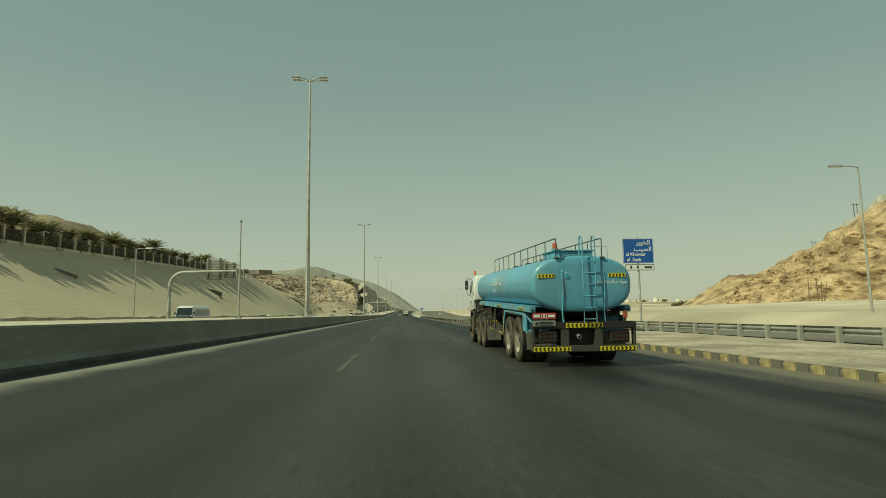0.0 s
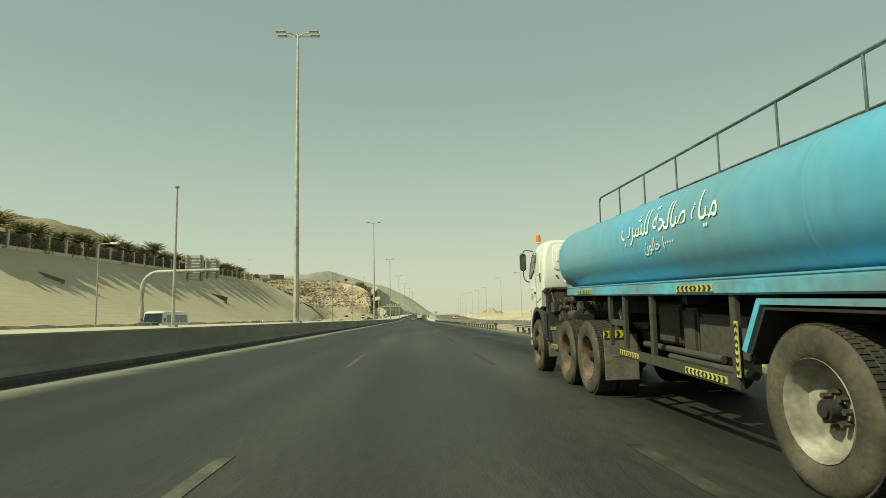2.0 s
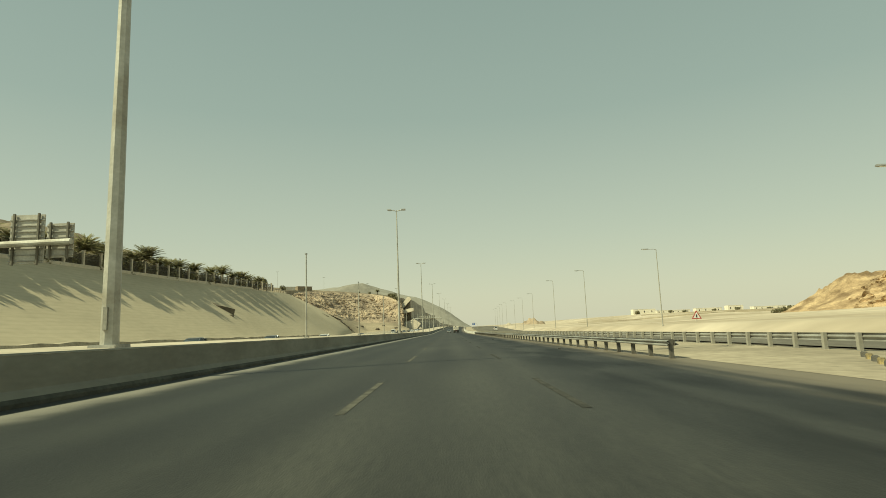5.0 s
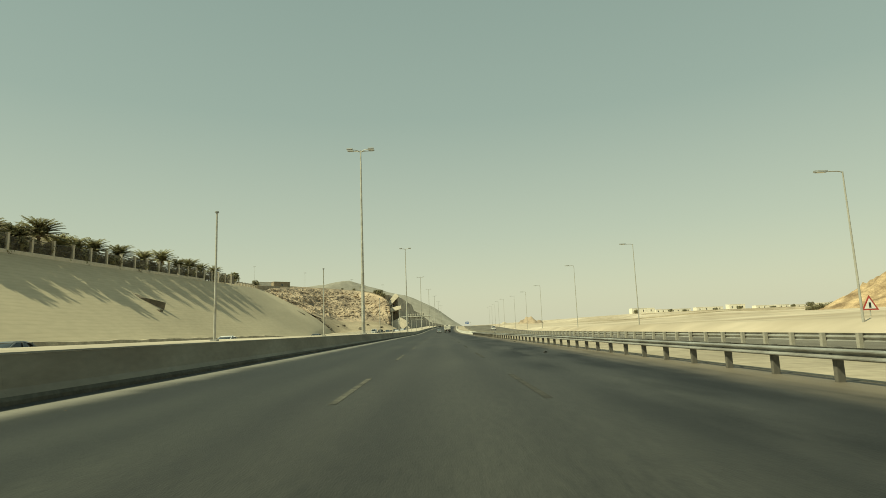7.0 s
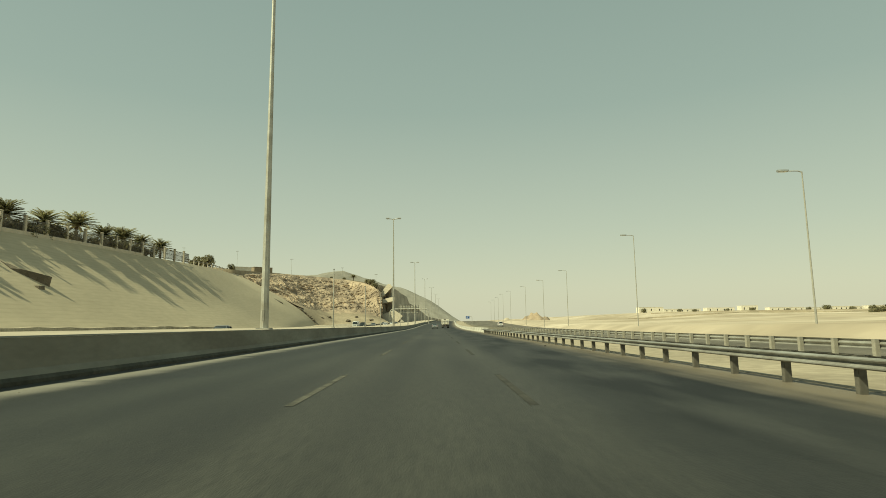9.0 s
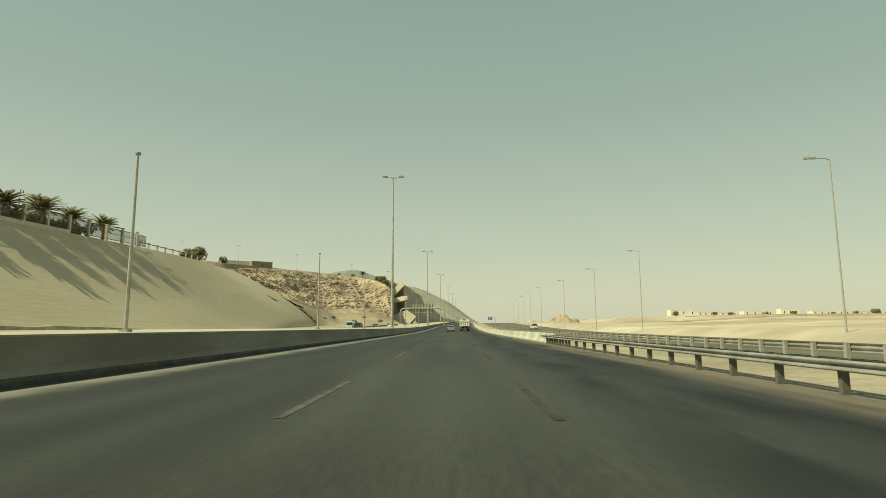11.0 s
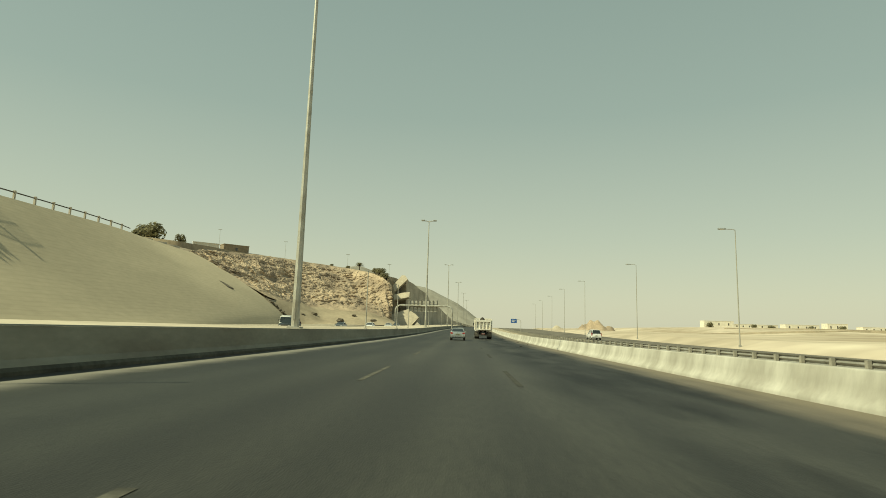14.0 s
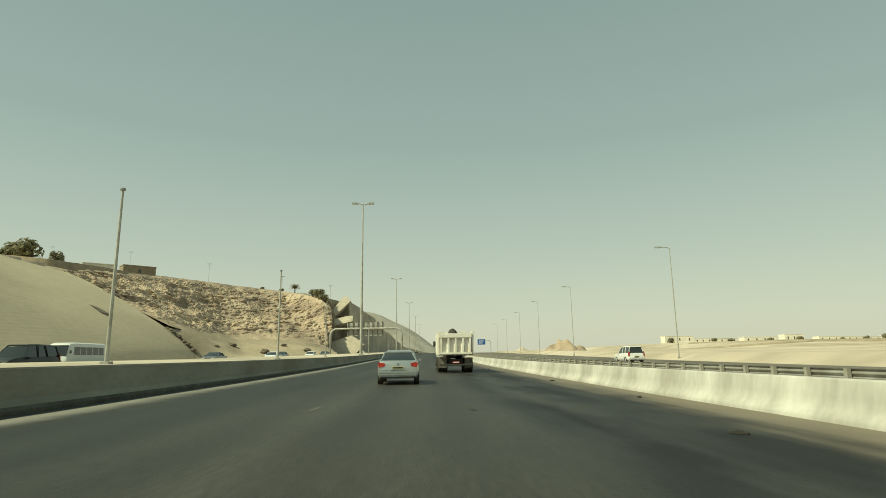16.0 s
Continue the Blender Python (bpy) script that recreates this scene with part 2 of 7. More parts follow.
# left barrier: the shade on its road face is put into this darker colour
M_CONC = mat("shade_toned_concrete", (0.235, 0.235, 0.195), 0.9, vary=0.12, scale=0.35, fine=5, bump=0.1, bump_scale=25, tint=(0.20, 0.19, 0.155), stretch=(1, 0.5, 1.6), spec=0.3)
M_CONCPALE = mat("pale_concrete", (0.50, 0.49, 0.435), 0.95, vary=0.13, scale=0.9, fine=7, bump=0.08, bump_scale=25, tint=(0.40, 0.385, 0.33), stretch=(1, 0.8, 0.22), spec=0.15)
M_FOOTSHADE = mat("foot_shade_and_grime", (0.085, 0.086, 0.07), 0.9, vary=0.3, scale=0.6, fine=6, bump=0.2, bump_scale=20, spec=0.2)
# lamp poles: distance haze is put into this lighter grey
M_LAMPPOLE = mat("haze_pale_pole", (0.37, 0.36, 0.315), 0.7, 0.1, vary=0.15, scale=0.9, fine=9)
M_RUBBLE = mat("sandy_rubble", (0.42, 0.365, 0.27), 1.0, vary=0.28, scale=0.6, fine=4, bump=0.8, bump_scale=4, spec=0.1)
M_RETAIN = mat("retaining_concrete", (0.43, 0.39, 0.32), 0.95, vary=0.25, scale=0.15, fine=1.5, bump=0.3, bump_scale=4, spec=0.2)
M_SLAB = mat("sandy_slab", (0.52, 0.46, 0.36), 0.95, vary=0.2, scale=0.15, fine=1.5, bump=0.3, bump_scale=4, spec=0.2)
M_GALV = mat("galvanised_steel", (0.37, 0.37, 0.34), 0.6, 0.45, vary=0.2, scale=1.2, fine=12, bump=0.05, tint=(0.34, 0.33, 0.29))
M_POLE = mat("lamp_pole_steel", (0.46, 0.46, 0.42), 0.55, 0.3, vary=0.16, scale=0.9, fine=9, bump=0.05, tint=(0.38, 0.36, 0.30))
M_DARKPOLE = mat("weathered_pole", (0.16, 0.15, 0.12), 0.7, 0.2, vary=0.2)
M_LAMP = mat("lamp_housing", (0.30, 0.31, 0.30), 0.5, 0.3, vary=0.1)
M_LENS = mat("lamp_lens", (0.62, 0.62, 0.58), 0.2, 0, vary=0.05)
M_LINE = mat("worn_road_paint", (0.105, 0.10, 0.078), 0.8, vary=0.35, scale=1.6, fine=14, tint=(0.065, 0.063, 0.05), spec=0.3)
M_SIGNBACK = mat("sign_back_sheet", (0.50, 0.49, 0.44), 0.6, 0.1, vary=0.12, scale=1.0, fine=8, tint=(0.42, 0.40, 0.34))
M_LINEFAINT = mat("faded_road_paint", (0.052, 0.05, 0.04), 0.8, vary=0.4, scale=1.6, fine=14, tint=(0.037, 0.0355, 0.029), spec=0.3)
M_POST = mat("rail_post_steel", (0.15, 0.14, 0.115), 0.75, 0.2, vary=0.25, scale=2, fine=12)
M_PALEPOST = mat("pale_rail_post", (0.34, 0.325, 0.275), 0.75, 0.15, vary=0.2, scale=2, fine=12)
M_KERBY = mat("kerb_yellow", (0.34, 0.27, 0.13), 0.85, vary=0.5, scale=4, tint=(0.24, 0.20, 0.13))
M_KERBB = mat("kerb_black", (0.11, 0.105, 0.09), 0.85, vary=0.4, scale=4, tint=(0.19, 0.175, 0.14))
M_PAVE = mat("paving", (0.37, 0.315, 0.24), 0.95, vary=0.35, scale=0.5, fine=7, bump=0.4, bump_scale=12, spec=0.2)
M_WALLCREAM = mat("cream_plaster", (0.74, 0.69, 0.58), 0.9, vary=0.12, scale=0.4, fine=4)
M_WALLBROWN = mat("brown_masonry", (0.29, 0.235, 0.165), 0.9, vary=0.2, scale=0.5, fine=3)
M_WOOD = mat("weathered_wood", (0.16, 0.12, 0.08), 0.9, vary=0.3, scale=2)
M_LEAF = mat("palm_leaf", (0.36, 0.355, 0.21), 0.6, vary=0.3, scale=1.5, fine=10, tint=(0.36, 0.31, 0.18), random_tint=0.25)
M_BUSH = mat("bush_leaf", (0.20, 0.185, 0.10), 0.8, vary=0.4, scale=1.5, fine=10)
M_TRUNK = mat("palm_trunk", (0.17, 0.13, 0.09), 0.95, vary=0.4, scale=6, fine=30, bump=0.6)
M_FENCE = mat("fence_post_plaster", (0.50, 0.45, 0.36), 0.9, vary=0.12, scale=1)
M_FENCEBAR = mat("fence_bar_paint", (0.11, 0.10, 0.08), 0.7, 0.2, vary=0.15)

for leaf in (M_LEAF, M_BUSH):
    # thin leaves let some light through
    ln, ll = leaf.node_tree.nodes, leaf.node_tree.links
    tl, mixs = ln.new("ShaderNodeBsdfTranslucent"), ln.new("ShaderNodeMixShader")
    ll.new(ln["Principled BSDF"].inputs["Base Color"].links[0].from_socket, tl.inputs[0])
    mixs.inputs[0].default_value = 0.5
    ll.new(ln["Principled BSDF"].outputs[0], mixs.inputs[1])
    ll.new(tl.outputs[0], mixs.inputs[2])
    ll.new(mixs.outputs[0], ln["Material Output"].inputs[0])


def let_light_through(m, share):
    """Thin leaves: part of the light that falls on one side shows on the other."""
    n, l = m.node_tree.nodes, m.node_tree.links
    b, out = n["Principled BSDF"], n["Material Output"]
    tr, mx = n.new("ShaderNodeBsdfTranslucent"), n.new("ShaderNodeMixShader")
    l.new(b.inputs["Base Color"].links[0].from_socket, tr.inputs["Color"])
    mx.inputs[0].default_value = share
    l.new(b.outputs[0], mx.inputs[1])
    l.new(tr.outputs[0], mx.inputs[2])
    l.new(mx.outputs[0], out.inputs["Surface"])


let_light_through(M_LEAF, 0.4)
let_light_through(M_BUSH, 0.3)

# ---- building helpers ----
def part(name, bm, material, parent=None, label="", smooth=False):
    me = bpy.data.meshes.new(name)
    bmesh.ops.recalc_face_normals(bm, faces=bm.faces)
    bm.to_mesh(me)
    bm.free()
    me.materials.append(material)
    if smooth:
        for p in me.polygons:
            p.use_smooth = True
        me.set_sharp_from_angle(angle=radians(38))
    ob = new(name, me)
    ob.parent = parent
    if label:
        tagged(ob, label)
    return ob


def empty(name, label, category, group="", kind=""):
    return tagged(new(name), label, category, group, kind)


def box(bm, x0, x1, y0, y1, z0, z1, bevel=0.0, m=None):
    """A box between two corners; its edges rounded by bevel."""
    made = bmesh.ops.create_cube(bm, size=1)["verts"]
    for v in made:
        v.co = Vector(((x0 + x1) / 2 + v.co.x * (x1 - x0), (y0 + y1) / 2 + v.co.y * (y1 - y0), (z0 + z1) / 2 + v.co.z * (z1 - z0)))
    if m is not None:
        bmesh.ops.transform(bm, matrix=m, verts=made)
    if bevel:
        edges = {e for v in made for e in v.link_edges}
        bmesh.ops.bevel(bm, geom=list(edges), offset=bevel, segments=2, affect="EDGES")
    return bm


def tube(bm, pts, r, sides=8, r_end=None):
    """A round bar along a line of points, tapering to r_end."""
    pts = [Vector(p) for p in pts]
    rings = []
    for i, p in enumerate(pts):
        d = (pts[min(i + 1, len(pts) - 1)] - pts[max(i - 1, 0)]).normalized()
        side = d.cross(Vector((0, 0, 1)))
        if side.length < 1e-3:
            side = d.cross(Vector((0, 1, 0)))
        side.normalize()
        up = side.cross(d)
        k = i / max(1, len(pts) - 1)
        rr = r + ((r_end if r_end is not None else r) - r) * k
        rings.append([bm.verts.new(p + (side * math.cos(a) + up * math.sin(a)) * rr) for a in [2 * math.pi * j / sides for j in range(sides)]])
    for a, b in zip(rings, rings[1:]):
        for j in range(sides):
            bm.faces.new((a[j], a[(j + 1) % sides], b[(j + 1) % sides], b[j]))
    bm.faces.new(rings[0])
    bm.faces.new(rings[-1])
    return bm


def loft(bm, rings, close=True, caps=True):
    """Skin a row of closed outlines, all of one length."""
    vs = [[bm.verts.new(p) for p in r] for r in rings]
    n = len(vs[0])
    for a, b in zip(vs, vs[1:]):
        for j in range(n if close else n - 1):
            bm.faces.new((a[j], a[(j + 1) % n], b[(j + 1) % n], b[j]))
    if caps:
        bm.faces.new(vs[0])
        bm.faces.new(vs[-1])
    return bm


def disc(bm, c, r, depth, axis="x", sides=24, bevel=0.0):
    """A round block whose axis runs along x, y or z."""
    turn = {"x": pose(0, 0, 0, 0, 90, 0), "y": pose(0, 0, 0, 90, 0, 0), "z": Matrix()}[axis]
    made = bmesh.ops.create_cone(bm, segments=sides, radius1=r, radius2=r, depth=depth, cap_ends=True)["verts"]
    bmesh.ops.transform(bm, matrix=Matrix.Translation(c) @ turn, verts=made)
    if bevel:
        edges = {e for v in made for e in v.link_edges if len(e.link_faces) == 2 and any(len(f.verts) > 4 for f in e.link_faces)}
        bmesh.ops.bevel(bm, geom=list(edges), offset=bevel, segments=2, affect="EDGES")
    return bm


def grid_mesh(xs, ys, height, material, name):
    """A sheet of ground over rows of x and y."""
    verts = [(x, y, height(x, y)) for y in ys for x in xs]
    n = len(xs)
    faces = [(j * n + i, j * n + i + 1, (j + 1) * n + i + 1, (j + 1) * n + i) for j in range(len(ys) - 1) for i in range(n - 1)]
    me = bpy.data.meshes.new(name)
    me.from_pydata(verts, [], faces)
    me.materials.append(material)
    for p in me.polygons:
        p.use_smooth = True
    return new(name, me)


def step(a, b, v):
    k = min(1.0, max(0.0, (v - a) / (b - a)))
    return k * k * (3 - 2 * k)


def along(table, v):
    """Straight lines between the rows of a small table."""
    for (a, fa), (b, fb) in zip(table, table[1:]):
        if v <= b:
            k = max(0.0, (v - a) / (b - a))
            return fa + (fb - fa) * k
    return table[-1][1]


def bend(y):
    """How far the road has swung to the right at y."""
    return max(0.0, min(y, 480) - 330) ** 2 / 14000 + max(0.0, y - 480) * 0.03


def rise(y):
    """How far the road has climbed at y."""
    y = min(y, 700)
    return max(0.0, min(y, 432) - 320) ** 2 / 16000 + max(0.0, y - 432) * 0.014


def road_z(x, y):
    """The surface of the carriageway, which falls a little to its right edge."""
    return rise(y) - 0.12 * max(0.0, (x - bend(y) + 0.25) / 8.4)

# ---- ground, roads ----
BARRIER_X, RAIL_X = -8.45, 8.1


def service(y):
    """How far the service road and its lamps have moved away."""
    return 0.04 * max(0.0, y - 235) - 0.75 * bend(y)


def sheet(name, x0, x1, y0, y1, z, material, pitch=6.0, drift=0.0, fall=0.0, climb=0.0):
    """A strip of road or paving that follows the bend."""
    bm = bmesh.new()
    n = max(1, int((y1 - y0) / pitch))
    rows = []
    for i in range(n + 1):
        y = y0 + (y1 - y0) * i / n
        rows.append([bm.verts.new((x + bend(y) + (drift * service(y) if x > x0 else 0), y, z + rise(y) + climb * step(290, 380, y) - (fall if x == x1 else 0))) for x in (x0, (x0 + x1) / 2, x1)])
    for a, b in zip(rows, rows[1:]):
        for j in range(2):
            bm.faces.new((a[j], a[j + 1], b[j + 1], b[j]))
    return part(name, bm, material)


def fbm(x, y, s, octaves=4):
    return noise.fractal(Vector((x * s, y * s, 3.1)), 1.0, 2.0, octaves)


def fence_z(y):
    """Height of the ground along the fence on top of the left slope."""
    return along(((-200, 9.0), (0, 13.5), (100, 15.8), (200, 18.4), (311, 21.5), (392, 23.9), (444, 26.6), (471, 27.5), (512, 29.8), (540, 31.4)), y)


def fence_x(y):
    return along(((-200, -88), (392, -88), (460, -98), (540, -117)), y)


def toe_x(y):
    return along(((-200, -59), (390, -59), (470, -66), (610, -77)), y)


def ground_z(x, y):
    """The one sheet of ground, out to the horizon."""
    u = x - bend(min(y, 900))
    if u < -40:
        z = -0.3
        if y < 560:
            fx = fence_x(y)
            z = -0.3 + (fence_z(y) - 0.4) * step(fx + 4, fx - 1, x) if y < 540 else z
            if x < fx - 1:
                z = fence_z(y) - 0.7
    else:
        z = -0.45
    z += rise(y) * (1 if u < 40 else step(130, 40, u))
    if x > 26:
        v = u - service(min(y, 900))
        z += 2.2 * step(30, 120, v) + 1.35 * step(26.6, 31, v)
        z += 12 * step(560, 980, y) * step(150, 290, x + 0.12 * (y - 980))
        z += 0.5 * fbm(x, y, 0.02) * step(34, 80, x)
    return z


xs = [-2600, -1500, -900, -600, -450, -350, -280, -230, -190, -160, -140] + list(np.arange(-128, -60, 3.0)) + [-58, -45, -38, -30, -24, -18, -12, -8, -2, 4, 8, 12, 18, 24, 27, 29, 31, 34, 38, 44, 50, 58, 66, 76, 88, 100, 115, 130, 150, 170, 190, 210, 235, 260, 290, 320, 360, 420, 500, 620, 800, 1100, 1600, 2600]
ys = [-900, -400, -200, -100] + list(range(-50, 620, 15)) + list(range(620, 1100, 30)) + [1100, 1200, 1400, 1700, 2200, 3000, 4200]
tagged(grid_mesh([float(x) for x in xs], [float(y) for y in ys], ground_z, M_SANDFAR, "ground"), "pale desert sand and dusty ground beside the highway", "ground", kind="structure")

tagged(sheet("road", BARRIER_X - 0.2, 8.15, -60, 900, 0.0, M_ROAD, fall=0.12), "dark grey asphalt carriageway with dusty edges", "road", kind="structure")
tagged(sheet("road_opposite", -30.5, -18.5, -60, 900, -0.05, M_ASPHALT, climb=0.35), "grey asphalt of the opposite carriageway", "road", kind="structure")
tagged(sheet("road_service", 15.2, 27.0, -60, 900, -0.05, M_ASPHALT, drift=1.0), "asphalt service road behind guard rails", "road", kind="structure")
tagged(sheet("verge_median", -18.5, BARRIER_X - 0.25, -60, 900, 1.09, M_SAND, fall=0.10), "sandy median strip behind the concrete barrier", "verge", kind="structure")
tagged(sheet("verge_right", 8.1, 15.2, 96, 900, -0.113, M_VERGE), "sandy strip between the guard rails", "verge", kind="structure")
tagged(sheet("pavement", 7.62, 13.4, -60, 95, 0.055, M_PAVE), "brownish paved traffic island beside the kerb", "pavement", kind="structure")
tagged(sheet("verge_gravel", -58.8, -30.5, -60, 620, -0.02, M_GRAVEL, climb=0.3), "gravelly verge below the faced slope", "verge", kind="structure")

# lane marks
LANES = (-1.85, 1.75)

def dash(y0, x, length=5.2, width=0.14):
    bm = bmesh.new()
    vs = []
    for y in (0, length):
        vs.append([bm.verts.new((s * width / 2, y, 0)) for s in (-1, 1)])
    bm.faces.new((vs[0][0], vs[0][1], vs[1][1], vs[1][0]))
    return bm


paint = empty("lane_marking", "worn pale dashed lane lines on asphalt", "road marking", kind="structure")
for lx in LANES:
    shared = None
    for k in range(52):
        y0 = DASH_Y + 14.02 * k
        if shared is None:
            ob = part("dash", dash(0, 0), M_LINE if lx < 0 else M_LINEFAINT, paint)
            shared = ob.data
        else:
            ob = new("dash", shared)
            ob.parent = paint
        ob.location = (lx + bend(y0), y0, road_z(lx + bend(y0), y0) + 0.006)
        ob.rotation_euler = (0, 0, -(bend(y0 + 4) - bend(y0)) / 4)


def sweep(name, outline, y0, y1, material, pitch=6.0, parent=None, x=0.0, label=""):
    """An outline in x and z drawn along the road."""
    bm = bmesh.new()
    n = max(1, int((y1 - y0) / pitch))
    loft(bm, [[(px + x + bend(y0 + (y1 - y0) * i / n), y0 + (y1 - y0) * i / n, pz + rise(y0 + (y1 - y0) * i / n)) for px, pz in outline] for i in range(n + 1)])
    return part(name, bm, material, parent, label)


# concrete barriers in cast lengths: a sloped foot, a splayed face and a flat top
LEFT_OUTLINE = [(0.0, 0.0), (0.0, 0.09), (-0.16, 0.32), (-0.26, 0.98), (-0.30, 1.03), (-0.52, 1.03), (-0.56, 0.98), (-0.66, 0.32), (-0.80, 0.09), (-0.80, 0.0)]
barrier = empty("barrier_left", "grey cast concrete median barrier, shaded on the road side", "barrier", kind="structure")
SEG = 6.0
# added strip on the foot: the dark band of shade and grime as colour
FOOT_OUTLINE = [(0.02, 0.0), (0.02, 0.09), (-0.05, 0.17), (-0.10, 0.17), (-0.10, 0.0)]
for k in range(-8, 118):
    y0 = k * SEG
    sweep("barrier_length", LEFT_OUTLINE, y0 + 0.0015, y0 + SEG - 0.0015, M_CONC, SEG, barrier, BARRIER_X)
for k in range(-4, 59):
    sweep("footing", FOOT_OUTLINE, k * 2 * SEG, (k + 1) * 2 * SEG, M_FOOTSHADE, SEG, barrier, BARRIER_X, "dark strip of shade and grime on the barrier foot" if k < -3 else "")
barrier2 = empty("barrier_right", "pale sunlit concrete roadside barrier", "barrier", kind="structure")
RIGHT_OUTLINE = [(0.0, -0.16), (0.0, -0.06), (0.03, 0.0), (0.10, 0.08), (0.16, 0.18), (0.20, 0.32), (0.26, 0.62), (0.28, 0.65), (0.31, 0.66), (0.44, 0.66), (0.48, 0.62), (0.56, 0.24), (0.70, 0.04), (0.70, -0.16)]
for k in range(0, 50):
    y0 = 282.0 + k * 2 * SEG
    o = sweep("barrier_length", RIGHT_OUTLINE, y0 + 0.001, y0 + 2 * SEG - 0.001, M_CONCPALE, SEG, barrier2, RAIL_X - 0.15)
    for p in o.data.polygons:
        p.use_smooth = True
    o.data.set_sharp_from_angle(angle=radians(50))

# painted kerb
kerb = empty("kerb", "yellow and black painted concrete kerb", "kerb", kind="structure")
kb = {}
for k in range(0, 190):
    y0 = 16 + k * 0.4
    key = k % 2
    if key not in kb:
        b = box(bmesh.new(), -0.15, 0.0, 0.006, 0.394, -0.18, 0.05, 0.025)
        kb[key] = part("kerb_stone", b, M_KERBY if key else M_KERBB, kerb).data
        kerb.children[-1].location = (7.65, y0, 0)
    else:
        o = new("kerb_stone", kb[key])
        o.parent, o.location = kerb, (7.65, y0, 0)
for k in range(0, 9):
    o = new("kerb_stone", kb[k % 2])
    o.parent, o.location = kerb, (8.4 + 0.5 * k, 120 + k * 0.9, 0)
    o.rotation_euler = (0, 0, radians(-28))

# ---- guard rails ----
W_BEAM = [(0.0, 0.0), (0.085, 0.045), (0.085, 0.075), (0.0, 0.15), (0.0, 0.165), (0.085, 0.24), (0.085, 0.27), (0.0, 0.31), (-0.012, 0.31), (0.07, 0.265), (0.07, 0.245), (-0.012, 0.17), (-0.012, 0.145), (0.07, 0.07), (0.07, 0.05), (-0.012, 0.0)]
post_mesh = None


def guard_rail(x, y0, y1, z, label, pitch=2.1, ends=True):
    """A steel W-beam on both sides of posts with spacer blocks."""
    global post_mesh
    g = empty("guard_rail", label, "guard rail", "guard rails")
    sweep("beam", [(-px - 0.10, pz * 0.68 + 0.50 + z) for px, pz in W_BEAM], y0, y1, M_GALV, 8.0, g, x)
    sweep("back_beam", [(px + 0.16, pz * 0.68 + 0.51 + z) for px, pz in W_BEAM], y0, y1, M_GALV, 8.0, g, x)
    k = 0
    while y0 + k * pitch < y1:
        y = y0 + 0.15 + k * pitch
        if post_mesh is None:
            b = box(bmesh.new(), -0.05, 0.10, -0.06, 0.06, -0.25, 0.74, 0.008)
            box(b, -0.11, -0.05, -0.05, 0.05, 0.52, 0.70, 0.008)
            box(b, 0.10, 0.165, -0.05, 0.05, 0.53, 0.71, 0.008)
            ob = part("post", b, M_POST, g)
            post_mesh = ob.data
        else:
            ob = new("post", post_mesh)
            ob.parent = g
        ob.location = (x + bend(y), y, z + rise(y))
        k += 1
    if ends:
        b = bmesh.new()
        tube(b, [(x - 0.12 + bend(y1), y1, z + 0.61 + rise(y1)), (x + 0.0 + bend(y1), y1 + 0.28, z + 0.61 + rise(y1)), (x + 0.2 + bend(y1), y1, z + 0.61 + rise(y1))], 0.10, 8)
        part("end_shoe", b, M_GALV, g)
    return g


guard_rail(RAIL_X - 0.5, 95.5, 119.5, -0.18, "short galvanised double guard rail with rounded end")
long_rail = guard_rail(RAIL_X - 0.5, 130.0, 283.2, -0.18, "long galvanised guard rail on steel posts")
for k in range(8):
    o = new("post", post_mesh)
    o.parent, o.location = long_rail, (RAIL_X - 0.5, 273.9 + 1.05 * k, -0.18)


def service_rail(x, y0, y1, z, label, pitch=1.9):
    """A single steel W-beam fixed to the far side of broad pale posts."""
    g = empty("guard_rail", label, "guard rail", "guard rails")
    sweep("beam", [(px + 0.10, pz * 0.95 + 0.40 + z) for px, pz in W_BEAM], y0, y1, M_GALV, 8.0, g, x)
    shared = None
    for k in range(int((y1 - y0) / pitch)):
        y = y0 + 0.15 + k * pitch
        if shared is None:
            b = box(bmesh.new(), -0.06, 0.09, -0.085, 0.085, -0.3, 0.70, 0.01)
            ob = part("post", b, M_PALEPOST, g)
            shared = ob.data
        else:
            ob = new("post", shared)
            ob.parent = g
        ob.location = (x + bend(y), y, z + rise(y))
    return g


service_rail(14.4, 20.0, 300.0, -0.16, "galvanised guard rail along the service road, its back to the highway")
service_rail(14.1, 300.5, 560.0, -0.10, "galvanised guard rail behind the concrete barrier, its back to the highway")

# low dark kerb wall along the far edge of the opposite carriageway
far_kerb = empty("kerb_wall", "low dark concrete kerb wall beside the opposite carriageway", "kerb", kind="structure")
for k in range(18):
    y0 = 352 + 12.0 * k
    sweep("kerb_length", [(0.0, 0.1), (0.0, 0.66), (-0.05, 0.72), (-0.30, 0.72), (-0.34, 0.66), (-0.34, 0.1)], y0 + 0.004, y0 + 11.996, M_STONESHADE, 6.0, far_kerb, -31.0)

# ---- left slope ----


def slope_z(y, u):
    """Height of the faced slope: straight at first, swelling towards its far end."""
    k = step(400, 525, y)
    return 0.3 + (fence_z(y) - 0.3) * ((1 - k) * (0.10 * u + 0.90 * u ** 1.12) + k * u ** 0.72)


